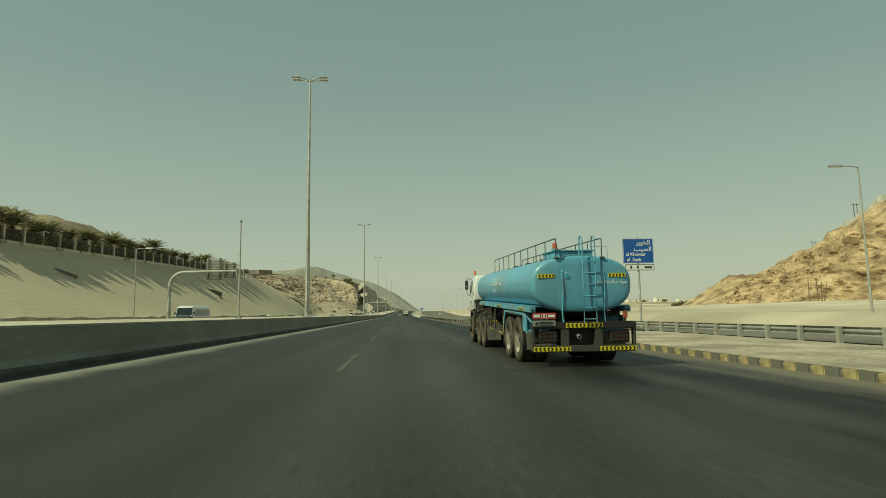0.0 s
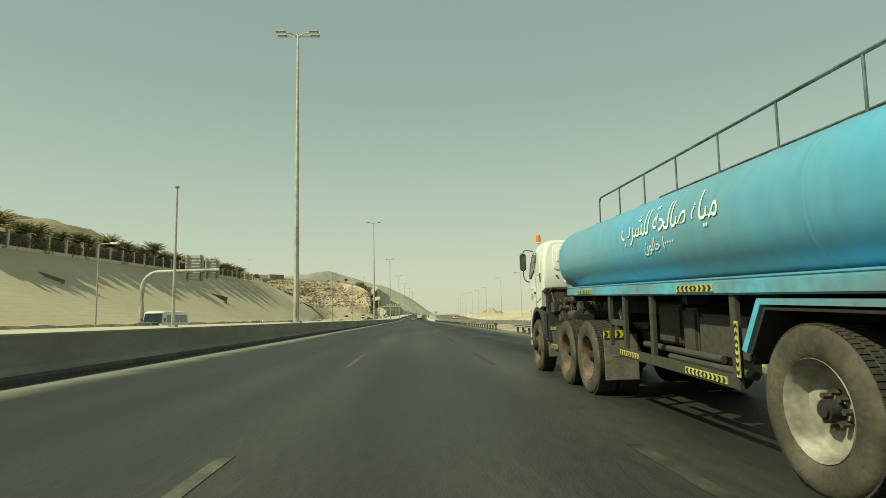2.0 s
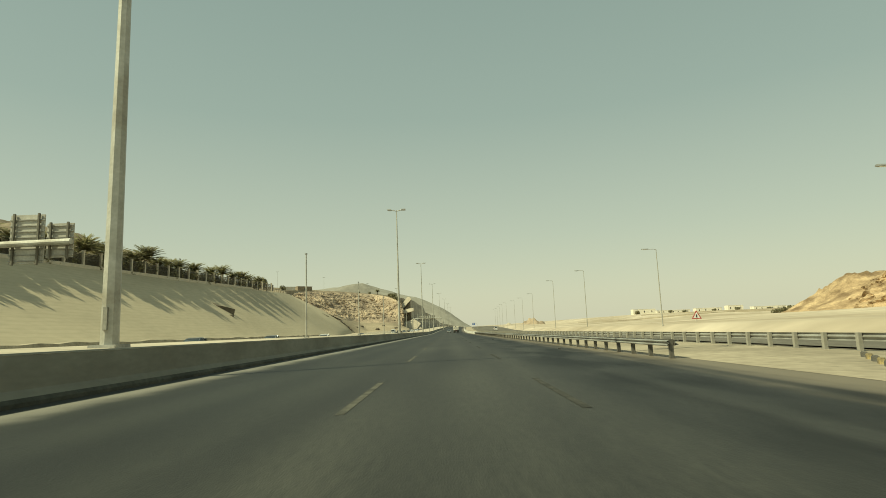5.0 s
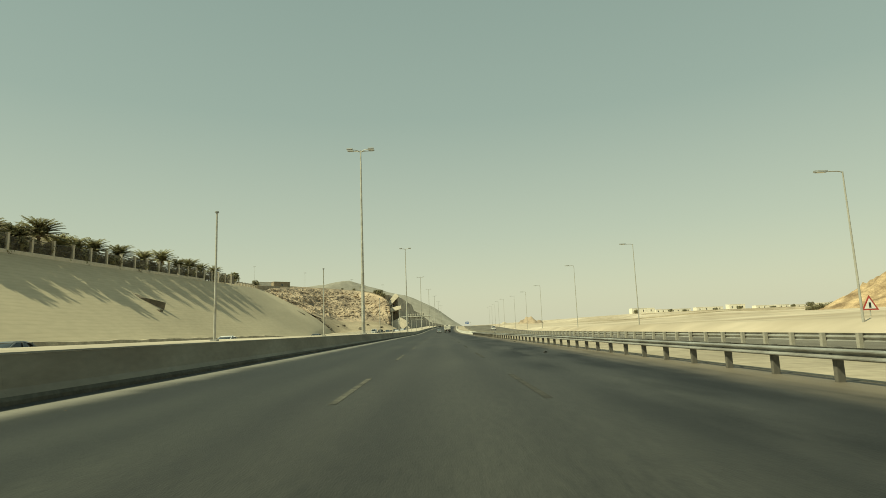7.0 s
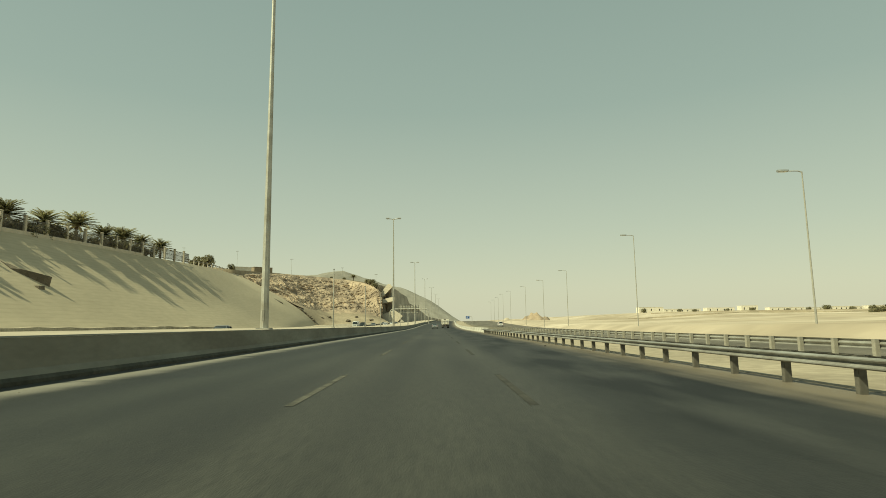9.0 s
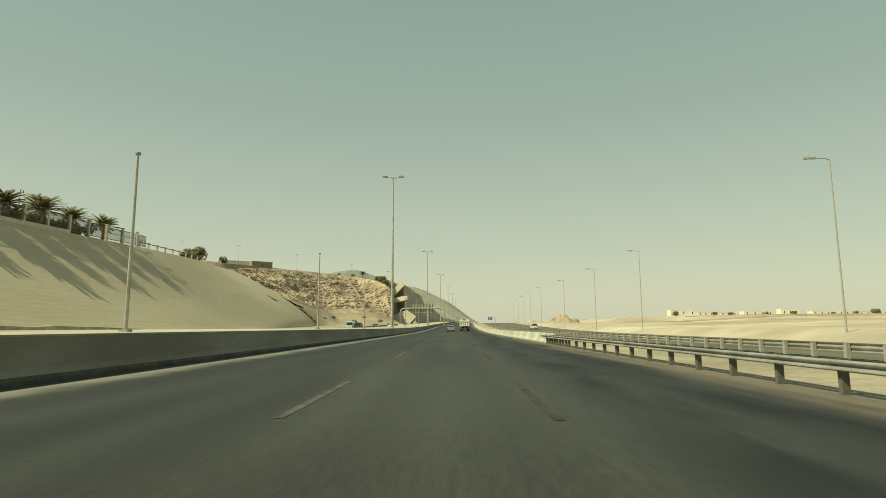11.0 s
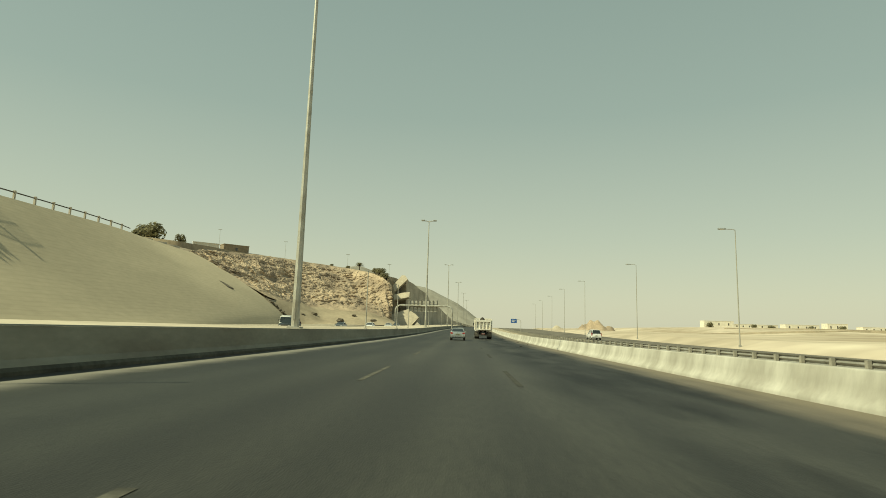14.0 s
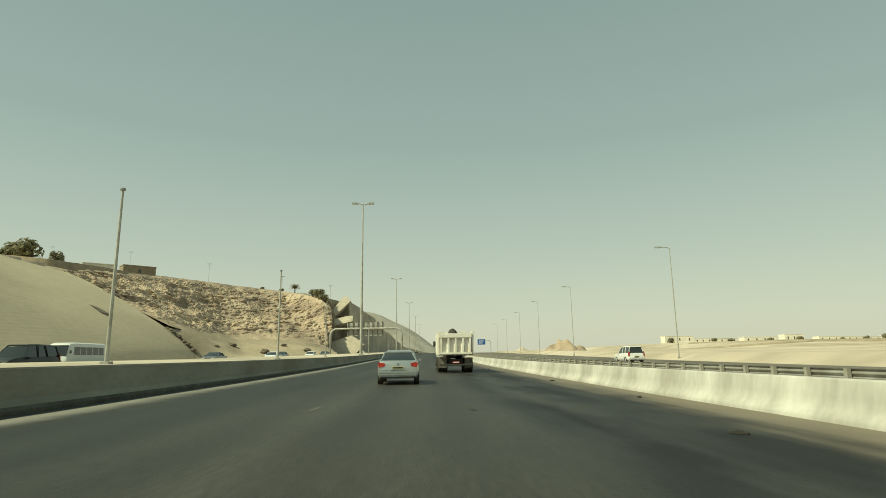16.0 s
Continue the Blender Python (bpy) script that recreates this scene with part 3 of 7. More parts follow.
bm = bmesh.new()
rows = []
ysl = [*np.arange(-90, 530, 7.5), 537.0, 541.0]
for y in ysl:
    row = []
    x0, x1 = toe_x(y), fence_x(y)
    for i in range(25):
        u = i / 24
        row.append(bm.verts.new((x0 + (x1 - x0) * u, y, slope_z(y, u) + 0.10 * fbm(y, u * 30, 0.05))))
    rows.append(row)
for a, b in zip(rows, rows[1:]):
    for i in range(24):
        bm.faces.new((a[i], a[i + 1], b[i + 1], b[i]))
tagged(part("embankment", bm, M_SLOPE, smooth=True), "smooth sand-coloured stone-faced cutting slope", "slope", kind="structure")

# outlets: wedges of concrete that grow out of the slope towards the road


def slope_point(y, u, dz=0.0):
    return (toe_x(y) + (fence_x(y) - toe_x(y)) * u, y, slope_z(y, u) + dz)


# their dark colour stands in for the shade on the road side
for y0, y1, u0, u1, h in ((296.5, 301.0, 0.60, 0.46, 1.7), (201, 204.5, 0.66, 0.60, 0.6), (499, 502.5, 0.385, 0.355, 0.28)):
    o = empty("slope_outlet", "dark concrete drain wedge set in the slope", "drain outlet", "slope outlets")
    b = bmesh.new()
    rings = []
    for k in range(5):
        v = k / 4
        y, u = y0 + (y1 - y0) * v, u0 + (u1 - u0) * v
        hh = 0.15 + h * v ** 0.7
        lo, back = slope_point(y, u, -0.6), slope_point(y, u + 0.10, 0.0)
        top = slope_point(y, u, hh)
        rings.append([lo, (lo[0] + 0.25 * hh, y, top[2]), (back[0], y, max(top[2], back[2] - 0.1) + 0.05), (back[0], y, back[2] - 1.0)])
    loft(b, rings)
    part("body", b, M_STONESHADE, o)
    p = slope_point(y1, u1)
    b = box(bmesh.new(), p[0] - 0.3, p[0] + 0.6 * h, y1 - 2.4 * h, y1 - 1.5 * h, p[2] - 1.4, p[2] - 0.05, 0.02)
    part("lip", b, M_STONESHADE, o)

# low rubble wall at the foot
bm = bmesh.new()
rng = random.Random(5)
n = 110
rows = []
for i in range(n + 1):
    y = 30 + 330 * i / n
    h = (1.3 + 0.25 * rng.random()) * (0.15 + 0.85 * step(360, 300, y))
    rows.append([(-46.0 + 0.2 * rng.random(), y, 0.0), (-46.1, y, h * 0.6), (-46.3, y, h), (-47.0, y, h + 0.05), (-47.3, y, 0.0)])
loft(bm, rows)
tagged(part("rubble_wall", bm, M_RUBBLE), "low sandy-brown rubble stone wall below the slope", "wall", kind="structure")

# ---- rock cutting, hills ----


def rocky(name, bottom, top, nu, nv, amp, material, label, category, seed=0.0, face=(0.35, -1, 0.25)):
    """A broken rock face between a foot line and a top line, with ledges and boulders."""
    def at(line, u):
        k = u * (len(line) - 1)
        i = min(int(k), len(line) - 2)
        return Vector(line[i]).lerp(Vector(line[i + 1]), k - i)
    verts, faces = [], []
    for j in range(nv + 1):
        v = j / nv
        for i in range(nu + 1):
            u = i / nu
            a, b = at(bottom, u), at(top, u)
            p = a.lerp(b, v)
            out = Vector(face).normalized()
            edge = min(1, 6 * v) * min(1, 6 * (1 - v) + 0.25)
            q = p * 0.11 + Vector((seed, 0, 0))
            d = 1.6 * noise.ridged_multi_fractal(q, 1.0, 2.1, 5, 1.0, 2.0) - 1.4
            cell = noise.voronoi(Vector((p.x, p.y, p.z * 1.5)) * 0.24 + Vector((seed, 2, 0)))[0]
            d += 0.95 * (cell[1] - cell[0])
            cell = noise.voronoi(Vector((p.x, p.y, p.z * 1.6)) * 0.6 + Vector((seed, 5, 0)))[0]
            d += 0.4 * (cell[1] - cell[0])
            d += 0.35 * noise.fractal(p * 0.5, 0.9, 2.0, 4)
            d += 0.35 * math.floor(3.0 * noise.noise(Vector((p.x * 0.03, p.y * 0.03, p.z * 0.33 + seed))))
            verts.append(p + out * amp * d * edge)
    w = nu + 1
    for j in range(nv):
        for i in range(nu):
            faces.append((j * w + i, j * w + i + 1, (j + 1) * w + i + 1, (j + 1) * w + i))
    me = bpy.data.meshes.new(name)
    me.from_pydata(verts, [], faces)
    me.materials.append(material)
    return tagged(new(name, me), label, category, kind="structure")


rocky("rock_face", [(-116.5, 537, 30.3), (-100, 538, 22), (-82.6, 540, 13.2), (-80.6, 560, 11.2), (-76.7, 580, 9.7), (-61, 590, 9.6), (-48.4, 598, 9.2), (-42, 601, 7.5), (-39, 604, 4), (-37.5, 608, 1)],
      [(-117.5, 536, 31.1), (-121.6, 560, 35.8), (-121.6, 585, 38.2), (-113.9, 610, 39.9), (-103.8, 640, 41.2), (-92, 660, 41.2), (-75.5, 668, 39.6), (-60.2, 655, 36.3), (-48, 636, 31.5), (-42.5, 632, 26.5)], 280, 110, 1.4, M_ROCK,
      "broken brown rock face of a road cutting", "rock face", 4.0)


def plateau_z(x, y):
    """The stony ground above the cutting: it climbs away from the road."""
    return (39.6 - 0.1025 * (max(x, -280) + 121.6) + 0.067 * (min(y, 700) - 594) - 2.6 * step(-75, -41, x) + 0.5 * fbm(x, y, 0.05)) * step(-36, -45, x)


def plateau(x, y):
    edge = along(((-330, 530), (-121.8, 536), (-121.6, 585), (-113.9, 610), (-103.8, 640), (-92, 660), (-75.5, 668), (-60.2, 655), (-41.5, 632), (-30, 645), (40, 655)), x)
    k = step(edge - 3, edge + 0.5, y)
    return plateau_z(x, max(y, edge)) * k - 3 * (1 - k)


tagged(grid_mesh([float(v) for v in np.linspace(-330, 30, 91)], [float(v) for v in np.linspace(528, 900, 125)], plateau, M_HILL, "hill_plateau"), "brown stony plateau above the rock cutting", "hill", kind="structure")

bm = bmesh.new()
apron_foot = [slope_point(536, 0.0, -0.4), (-66, 543, 1.2), (-57, 545, 1.2), (-43, 550, 1.2), (-32, 552, 1.0), (-24, 556, 0.6)]
apron_mid = [slope_point(536, 0.12, -0.15), (-72, 555, 6.4), (-65, 567, 5.4), (-52, 574, 5.0), (-42, 577, 4.6), (-31, 580, 3.0)]
apron_top = [slope_point(536, 0.28, -0.15), (-79, 564, 12.4), (-74, 585, 10.9), (-60, 594, 10.4), (-47, 602, 9.6), (-38, 606, 6.0)]
loft(bm, [apron_foot, apron_mid, apron_top], close=False, caps=False)
bmesh.ops.subdivide_edges(bm, edges=bm.edges[:], cuts=5, use_grid_fill=True)
for v in bm.verts:
    v.co.z += 0.8 * fbm(v.co.x, v.co.y, 0.12, 5)
tagged(part("rubble_apron", bm, M_APRON, smooth=True), "sandy apron at the foot of the rock face", "slope", kind="structure")

# stones that have rolled to the foot of the cutting


def stone(x, y, z, size, seed):
    rng = random.Random(seed)
    b = bmesh.new()
    bmesh.ops.create_icosphere(b, subdivisions=2, radius=1.0)
    off = Vector((seed * 3.7, 0, 0))
    for v in b.verts:
        v.co *= 1 + 0.45 * noise.noise(v.co * 1.3 + off) + 0.2 * noise.noise(v.co * 3.1 + off)
        v.co = Vector((v.co.x * 1.3, v.co.y, v.co.z * 0.62)) * size
    o = tagged(part("stone", b, M_STONESHADE), "dark weathered stone lying at the foot of the cutting", "stone", "stones below the cutting")
    o.matrix_world = pose(x, y, z, 0, 0, 360 * rng.random())


for k in range(11):
    x, y, z = slope_point(539.5, 0.27 - 0.022 * k)
    stone(x + 0.6, y, z + 0.1, 0.55 + 0.5 * ((k * 7) % 5) / 5, k + 1)
for k, (u, v) in enumerate(((0.22, 0.5), (0.34, 0.62), (0.5, 0.4), (0.62, 0.72), (0.74, 0.5))):
    i = min(4, int(u * 5))
    f = u * 5 - i
    a, b = (Vector(q[i]).lerp(Vector(q[i + 1]), f) for q in (apron_foot, apron_top))
    p = a.lerp(b, v)
    stone(p.x, p.y, p.z - 0.2, 0.9 + 0.25 * (k % 3), k + 30)

# retaining wall at the end of the cutting: a long shaded face, sloped pale end slabs
ret = empty("retaining_wall", "stepped concrete retaining walls at the end of the cutting", "retaining wall", kind="structure")
b = bmesh.new()
rows = []
for x, y, h in ((-15.5, 560, 22.8), (-12.5, 572, 21.8), (-10.5, 582, 20.5), (-7.0, 600, 19.3), (-5.4, 612, 15.5), (-0.3, 650, 14.5), (3.0, 672, 12.0), (8.6, 700, 8.5), (24, 760, 6.0), (48, 840, 4.0)):
    rows.append([(x + 1.0, y, 0.0), (x, y, h), (x - 1.2, y, h + 0.2), (x - 3.2, y + 2, h + 0.4), (x - 3.2, y + 2, 0.0)])
loft(b, rows)
part("wall_run", b, M_RETAIN, ret)
# each slab: corners across and up, then its depth
for q, y0, dep, m in ((((-22.1, 17.6), (-20.4, 16.4), (-14.6, 22.6), (-15.8, 24.2), (-17.2, 24.2)), 556, 7, M_SLAB),
                      (((-21.5, 12.6), (-13.2, 14.6), (-13.2, 16.6), (-15.6, 16.4), (-21.5, 14.8)), 552, 8, M_SLAB),
                      (((-20.5, 0.0), (-14.0, 0.0), (-8.8, 6.2), (-10.2, 7.6), (-13.1, 9.4), (-20.5, 6.8)), 548, 10, M_SLAB),
                      (((-12.6, 0.0), (-8.0, 0.0), (-8.0, 3.4), (-9.2, 4.4)), 545, 12, M_RETAIN)):
    b = bmesh.new()
    loft(b, [[(x, y0 + (24 - z) * -0.5, z) for x, z in q], [(x, y0 + dep, z) for x, z in q]])
    part("sloped_slab", b, m, ret)
ret.matrix_world = Matrix.Translation((0.56, 343.7, 1.0)) @ pose(0, 0, 0, 0, 0, 2.55) @ Matrix.Scale(1.45, 4) @ Matrix.Translation((-0.35, -344.25, -1.15))


def mound(name, cx, cy, rx, ry, h, material, label, rough=0.2, n=44, base=-0.5, power=1.0, seed=0.0, category="hill"):
    """A hill with a broken outline."""
    verts, faces = [], []
    for j in range(n + 1):
        for i in range(n + 1):
            u, v = i / n * 2 - 1, j / n * 2 - 1
            r = math.hypot(u, v)
            k = max(0.0, 1 - r) ** power
            k = k * k * (3 - 2 * k) if power == 1 else k
            f = fbm(u * 3 + seed, v * 3 - seed, 1.0, 6)
            verts.append((cx + u * rx, cy + v * ry, base + h * k * (1 + rough * f) + rough * h * 0.25 * f * min(1, 4 * k)))
    w = n + 1
    for j in range(n):
        for i in range(n):
            faces.append((j * w + i, j * w + i + 1, (j + 1) * w + i + 1, (j + 1) * w + i))
    me = bpy.data.meshes.new(name)
    me.from_pydata(verts, [], faces)
    me.materials.append(material)
    for p in me.polygons:
        p.use_smooth = True
    return tagged(new(name, me), label, category, kind="structure")




def palm_hill(x, y):
    """The long bare ridge behind the palms, highest away from the road."""
    h = along(((-480, 92), (-330, 82), (-226, 58), (-175, 49), (-150, 44), (-131, 40), (-117, 37), (-106, 31), (-98, 18)), x)
    k = step(205, 285, y) * step(395, 312, y)
    return -2 + h * k * (1 + 0.10 * fbm(x, y, 0.03, 5)) + 1.2 * fbm(x, y, 0.1, 4) * k


tagged(grid_mesh([float(v) for v in np.linspace(-480, -98, 120)], [float(v) for v in np.linspace(204, 396, 70)], palm_hill, M_HILL, "hill_brown"), "bare brown ridge behind the palm fence", "hill", kind="structure")
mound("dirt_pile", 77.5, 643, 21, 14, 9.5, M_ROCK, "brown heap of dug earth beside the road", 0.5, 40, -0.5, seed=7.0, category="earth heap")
mound("dirt_pile_low", 55, 650, 18, 12, 5.5, M_SAND, "low heap of pale earth", 0.5, 30, -0.5, seed=9.0, category="earth heap")


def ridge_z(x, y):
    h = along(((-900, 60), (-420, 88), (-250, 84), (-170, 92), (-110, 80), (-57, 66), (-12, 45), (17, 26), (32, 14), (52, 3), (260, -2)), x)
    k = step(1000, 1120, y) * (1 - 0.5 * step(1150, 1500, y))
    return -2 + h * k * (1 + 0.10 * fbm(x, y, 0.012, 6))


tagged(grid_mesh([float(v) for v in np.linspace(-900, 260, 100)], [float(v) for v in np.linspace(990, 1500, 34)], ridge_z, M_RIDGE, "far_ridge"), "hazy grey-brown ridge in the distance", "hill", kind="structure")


def right_hill(x, y):
    """The long cut hill on the far side of the service road."""
    front = 168 + 5 * fbm(1.0, y, 0.03)
    k = step(front, front + 34, x)
    h = (27 + 0.06 * min(24, max(0, x - front - 20)) - 0.10 * min(60, max(0, x - front - 46))) * k * (1 - 0.26 * step(340, 368, y))
    h *= 0.92 + 0.20 * fbm(x, y, 0.018, 5)
    led = 1.5 * math.floor(2.6 * noise.noise(Vector((x * 0.02, y * 0.02, h * 0.22)))) * k * (1 - step(215, 240, x))
    end = step(455, 392, y + 0.15 * (x - 170)) ** 0.8
    rise = 1 + 0.10 * step(330, 180, y) + 0.70 * step(336, 280, y)
    return (h * rise + led + 1.1 * fbm(x, y, 0.12, 5) * k + 2.4 * (noise.ridged_multi_fractal(Vector((x * 0.045, y * 0.045, h * 0.06)), 0.9, 2.1, 5, 1.0, 2.0) - 1.0) * k * (1 - 0.7 * step(230, 280, x))) * end + 2.2 - 3.5 * (1 - end)


tagged(grid_mesh([float(v) for v in np.linspace(150, 420, 136)], [float(v) for v in np.linspace(20, 460, 221)], right_hill, M_ROCKRED, "hill_right"), "cut sandy brown rocky hill beyond the service road", "hill", kind="structure")

# pale concrete parapet of the road that climbs the hill
b = bmesh.new()
loft(b, [[(201.0, y, right_hill(201, y) - 3), (201.0, y, right_hill(201, y) + 2.2), (201.6, y, right_hill(201, y) + 2.2), (201.6, y, right_hill(201, y) - 3)] for y in range(270, 326, 2)])
tagged(part("parapet", b, M_CONCPALE), "pale concrete parapet of a road climbing the hill", "parapet", kind="structure")


# low earth banks that run across the far plain
for pts, h in ((((176, 775), (230, 790), (287, 782), (345, 800), (420, 790), (520, 815), (640, 820)), 1.6), (((120, 640), (170, 655), (235, 650), (300, 668)), 0.9), (((260, 880), (340, 870), (450, 890), (600, 880)), 1.4)):
    b = bmesh.new()
    loft(b, [[(x, y - 2.5, ground_z(x, y) - 0.6), (x, y - 0.5, ground_z(x, y) + h), (x, y + 1.0, ground_z(x, y) + h), (x, y + 3.0, ground_z(x, y) - 0.6)] for x, y in pts])
    tagged(part("earth_bank", b, M_APRON), "low brown earth bank across the sandy plain", "earth bank", kind="structure")

rocky("rock_face_right", [(182, 195, 1.5), (172, 235, 1.5), (167, 285, 1.5), (167, 315, 1.5), (169, 345, 1.5), (174, 380, 0.6), (186, 416, 0.0), (206, 444, 0.0)], [(208, 195, 34), (198, 235, 40), (190, 285, 36), (190, 312, 29), (193, 338, 24), (198, 366, 21), (210, 398, 15), (228, 426, 5)], 210, 46, 1.7, M_ROCKRED,
      "broken orange-brown rock at the end of the cut hill", "rock face", 9.0, (-0.85, -0.5, 0.25))

# ---- street lights and poles ----


def high_mast(x, y):
    """A tapered eight-sided steel mast with two double-headed arms."""
    t = empty("street_mast", "tall grey tapered steel light mast with double arms", "street lamp", "median light masts")
    b = bmesh.new()
    tube(b, [(0, 0, 0.0), (0, 0, 8.0), (0, 0, 16.0), (0, 0, 26.85)], 0.27, 8, 0.10)
    part("mast", b, M_POLE, t)
    b = box(bmesh.new(), -0.42, 0.42, -0.42, 0.42, -0.15, 0.17, 0.02)
    part("base_plate", b, M_GALV, t)
    b = box(bmesh.new(), -0.07, 0.07, -0.30, -0.24, 0.6, 1.3, 0.01)
    part("access_door", b, M_GALV, t)
    for s in (-1, 1):
        for dy in (-0.28, 0.28):
            b = bmesh.new()
            tube(b, [(0, 0, 26.600), (s * 0.6, dy, 26.800), (s * 1.2, dy * 1.4, 26.85)], 0.06, 6, 0.05)
            a = part("arm", b, M_POLE, t)
            b = bmesh.new()
            loft(b, [[(s * px, dy * 1.4 + py * 0.22, 26.85 + pz) for py, pz in ((-1, 0.03), (1, 0.03), (0.7, 0.20), (-0.7, 0.20))] for px in (1.1, 1.25, 1.75, 1.95)])
            h = part("lamp_head", b, M_LAMP, t)
            b = box(bmesh.new(), min(s * 1.2, s * 1.8), max(s * 1.2, s * 1.8), dy * 1.4 - 0.17, dy * 1.4 + 0.17, 26.830, 26.8528, 0.01)
            part("lens", b, M_LENS, h)
    t.location = (x, y, 0.95)
    return t


first = high_mast(-10.5, 127.0)
for y in (20.0, 230.0, 338.5, 443.0, 552.0, 659.0, 766.0, 873.0):
    copy_thing(first, pose({443.0: -9.0}.get(y, -10.55 + bend(y)), y, 0.95 + rise(y)) @ Matrix.Diagonal((1, 1, {230.0: 0.985, 338.5: 1.03}.get(y, 1.0), 1)))


def thin_pole(x, y):
    t = empty("pole", "slender pale grey steel pole with a small cap", "pole", "median poles")
    b = bmesh.new()
    tube(b, [(0, 0, 0), (0, 0, 3.2), (0, 0, 6.45)], 0.075, 8, 0.045)
    part("shaft", b, M_POLE, t)
    b = disc(bmesh.new(), (0, 0, 6.49), 0.10, 0.09, "z", 12, 0.015)
    part("cap", b, M_LAMP, t)
    b = box(bmesh.new(), -0.16, 0.16, -0.16, 0.16, -0.1, 0.17, 0.01)
    part("base_plate", b, M_GALV, t)
    t.location = (x, y, 0.95)
    return t


first = thin_pole(-11.0, 102.4)
for y in (153.0, 178.6, 205.0, 256.6, 284.8, 309.7, 364.6, 385.5, 414.0, 466.0, 520.0):
    copy_thing(first, pose({364.6: -10.4, 385.5: -9.4}.get(y, -11.0 + bend(y)), y, 0.95 + rise(y)))


def arm_lamp(x, y, z, height=12.9, s=-1, label="grey single-arm street lamp on a tall thin pole"):
    t = empty("street_lamp", label, "street lamp", "service road lamps")
    b = bmesh.new()
    tube(b, [(0, 0, 0), (0, 0, height * 0.5), (0, 0, height)], 0.088, 8, 0.05)
    part("shaft", b, M_LAMPPOLE, t)
    b = bmesh.new()
    tube(b, [(0, 0, height - 0.05), (s * 0.35, 0, height + 0.05), (s * 1.3, 0, height + 0.05)], 0.045, 6, 0.04)
    part("arm", b, M_LAMPPOLE, t)
    b = bmesh.new()
    loft(b, [[(s * px, py * 0.2 * w, height + pz) for py, pz in ((-1, 0.0), (1, 0.0), (0.7, 0.15), (-0.7, 0.15))] for px, w in ((1.15, 0.7), (1.4, 1), (1.9, 1), (2.1, 0.7))])
    h = part("lamp_head", b, M_LAMP, t)
    b = box(bmesh.new(), min(s * 1.35, s * 1.95), max(s * 1.35, s * 1.95), -0.15, 0.15, height - 0.03, height + 0.005, 0.01)
    part("lens", b, M_LENS, h)
    b = box(bmesh.new(), -0.13, 0.13, -0.13, 0.13, -0.5, 0.05, 0.01)
    part("base_plate", b, M_GALV, t)
    t.location = (x, y, z)
    return t


first = arm_lamp(30.8, 100.0, 0.3, 12.9)
first.scale = (1, 1, 0.81)
for x, y, top in ((29.3, 10, 10.5), (29.3, 55, 10.6), (29.4, 146, 10.8), (29.2, 191.0, 11.7), (30.4, 240, 13.7), (31.4, 284, 15.2), (33.0, 339, 14.7), (33.3, 373.0, 14.9), (35.0, 420, 16.0), (36.4, 477, 17.6), (38.0, 522, 18.5), (40.0, 566, 18.6), (42, 612, 19), (44, 658, 19.5)):
    base = 0.3 + rise(y)
    o = copy_thing(first, Matrix())
    o.matrix_basis = pose(x + 0.9, y, base) @ Matrix.Diagonal((1, 1, (top - base) / 12.95, 1))
# lamps beyond the opposite carriageway
first = arm_lamp(-33.0, 137.0, 0.2, 9.5, 1, "grey single-arm lamp beside the opposite carriageway")
copy_thing(first, pose(-33, 30, 0.2))

# ---- vehicle materials ----
M_BLUE = mat("tank_blue_paint", (0.095, 0.325, 0.485), 0.38, vary=0.13, scale=1.1, fine=7, tint=(0.15, 0.34, 0.44), coat=0.3, stretch=(1, 1, 0.28), bump=0.03, bump_scale=4)
M_BLUEDUST = mat("dusty_blue_paint", (0.10, 0.35, 0.49), 0.55, vary=0.22, scale=1.5, fine=9, tint=(0.18, 0.30, 0.35))
M_WHITE = mat("cab_white_paint", (0.78, 0.78, 0.76), 0.35, vary=0.05, scale=1.2, fine=9, coat=0.4, tint=(0.70, 0.69, 0.64))
M_TYRE = mat("tyre_rubber", (0.03, 0.029, 0.026), 0.9, vary=0.35, scale=5, fine=25, bump=0.2, tint=(0.075, 0.066, 0.052), spec=0.2)
M_TYREDUST = mat("dusty_tyre_wall", (0.105, 0.093, 0.071), 0.95, vary=0.24, scale=3, fine=26, bump=0.12, tint=(0.08, 0.071, 0.056), spec=0.1)
M_RIM = mat("dusty_rim", (0.30, 0.285, 0.24), 0.75, 0.1, vary=0.3, scale=4, fine=18, tint=(0.22, 0.19, 0.15))
M_RIMRED = mat("rusty_red_rim", (0.13, 0.075, 0.055), 0.8, vary=0.4, scale=5, fine=18, tint=(0.11, 0.09, 0.07))
M_OILY = mat("oily_brown_metal", (0.075, 0.062, 0.048), 0.6, 0.3, vary=0.5, scale=6, fine=25, tint=(0.12, 0.10, 0.078))
M_CHASSIS = mat("black_chassis", (0.016, 0.015, 0.014), 0.8, vary=0.5, scale=3, fine=16, tint=(0.042, 0.036, 0.028), bump=0.15)
M_GREYFRAME = mat("grey_frame_paint", (0.05, 0.048, 0.041), 0.7, 0.1, vary=0.35, scale=3, fine=16, tint=(0.09, 0.08, 0.066))
M_RAILING = mat("faded_railing_paint", (0.085, 0.15, 0.17), 0.6, vary=0.35, scale=4, fine=18, tint=(0.09, 0.085, 0.07))
M_FLAP = mat("grey_mudflap", (0.15, 0.14, 0.115), 0.85, vary=0.3, scale=4, fine=20)
M_BLACKPLASTIC = mat("black_plastic", (0.03, 0.031, 0.03), 0.6, vary=0.3, scale=5, fine=20, tint=(0.07, 0.065, 0.055))
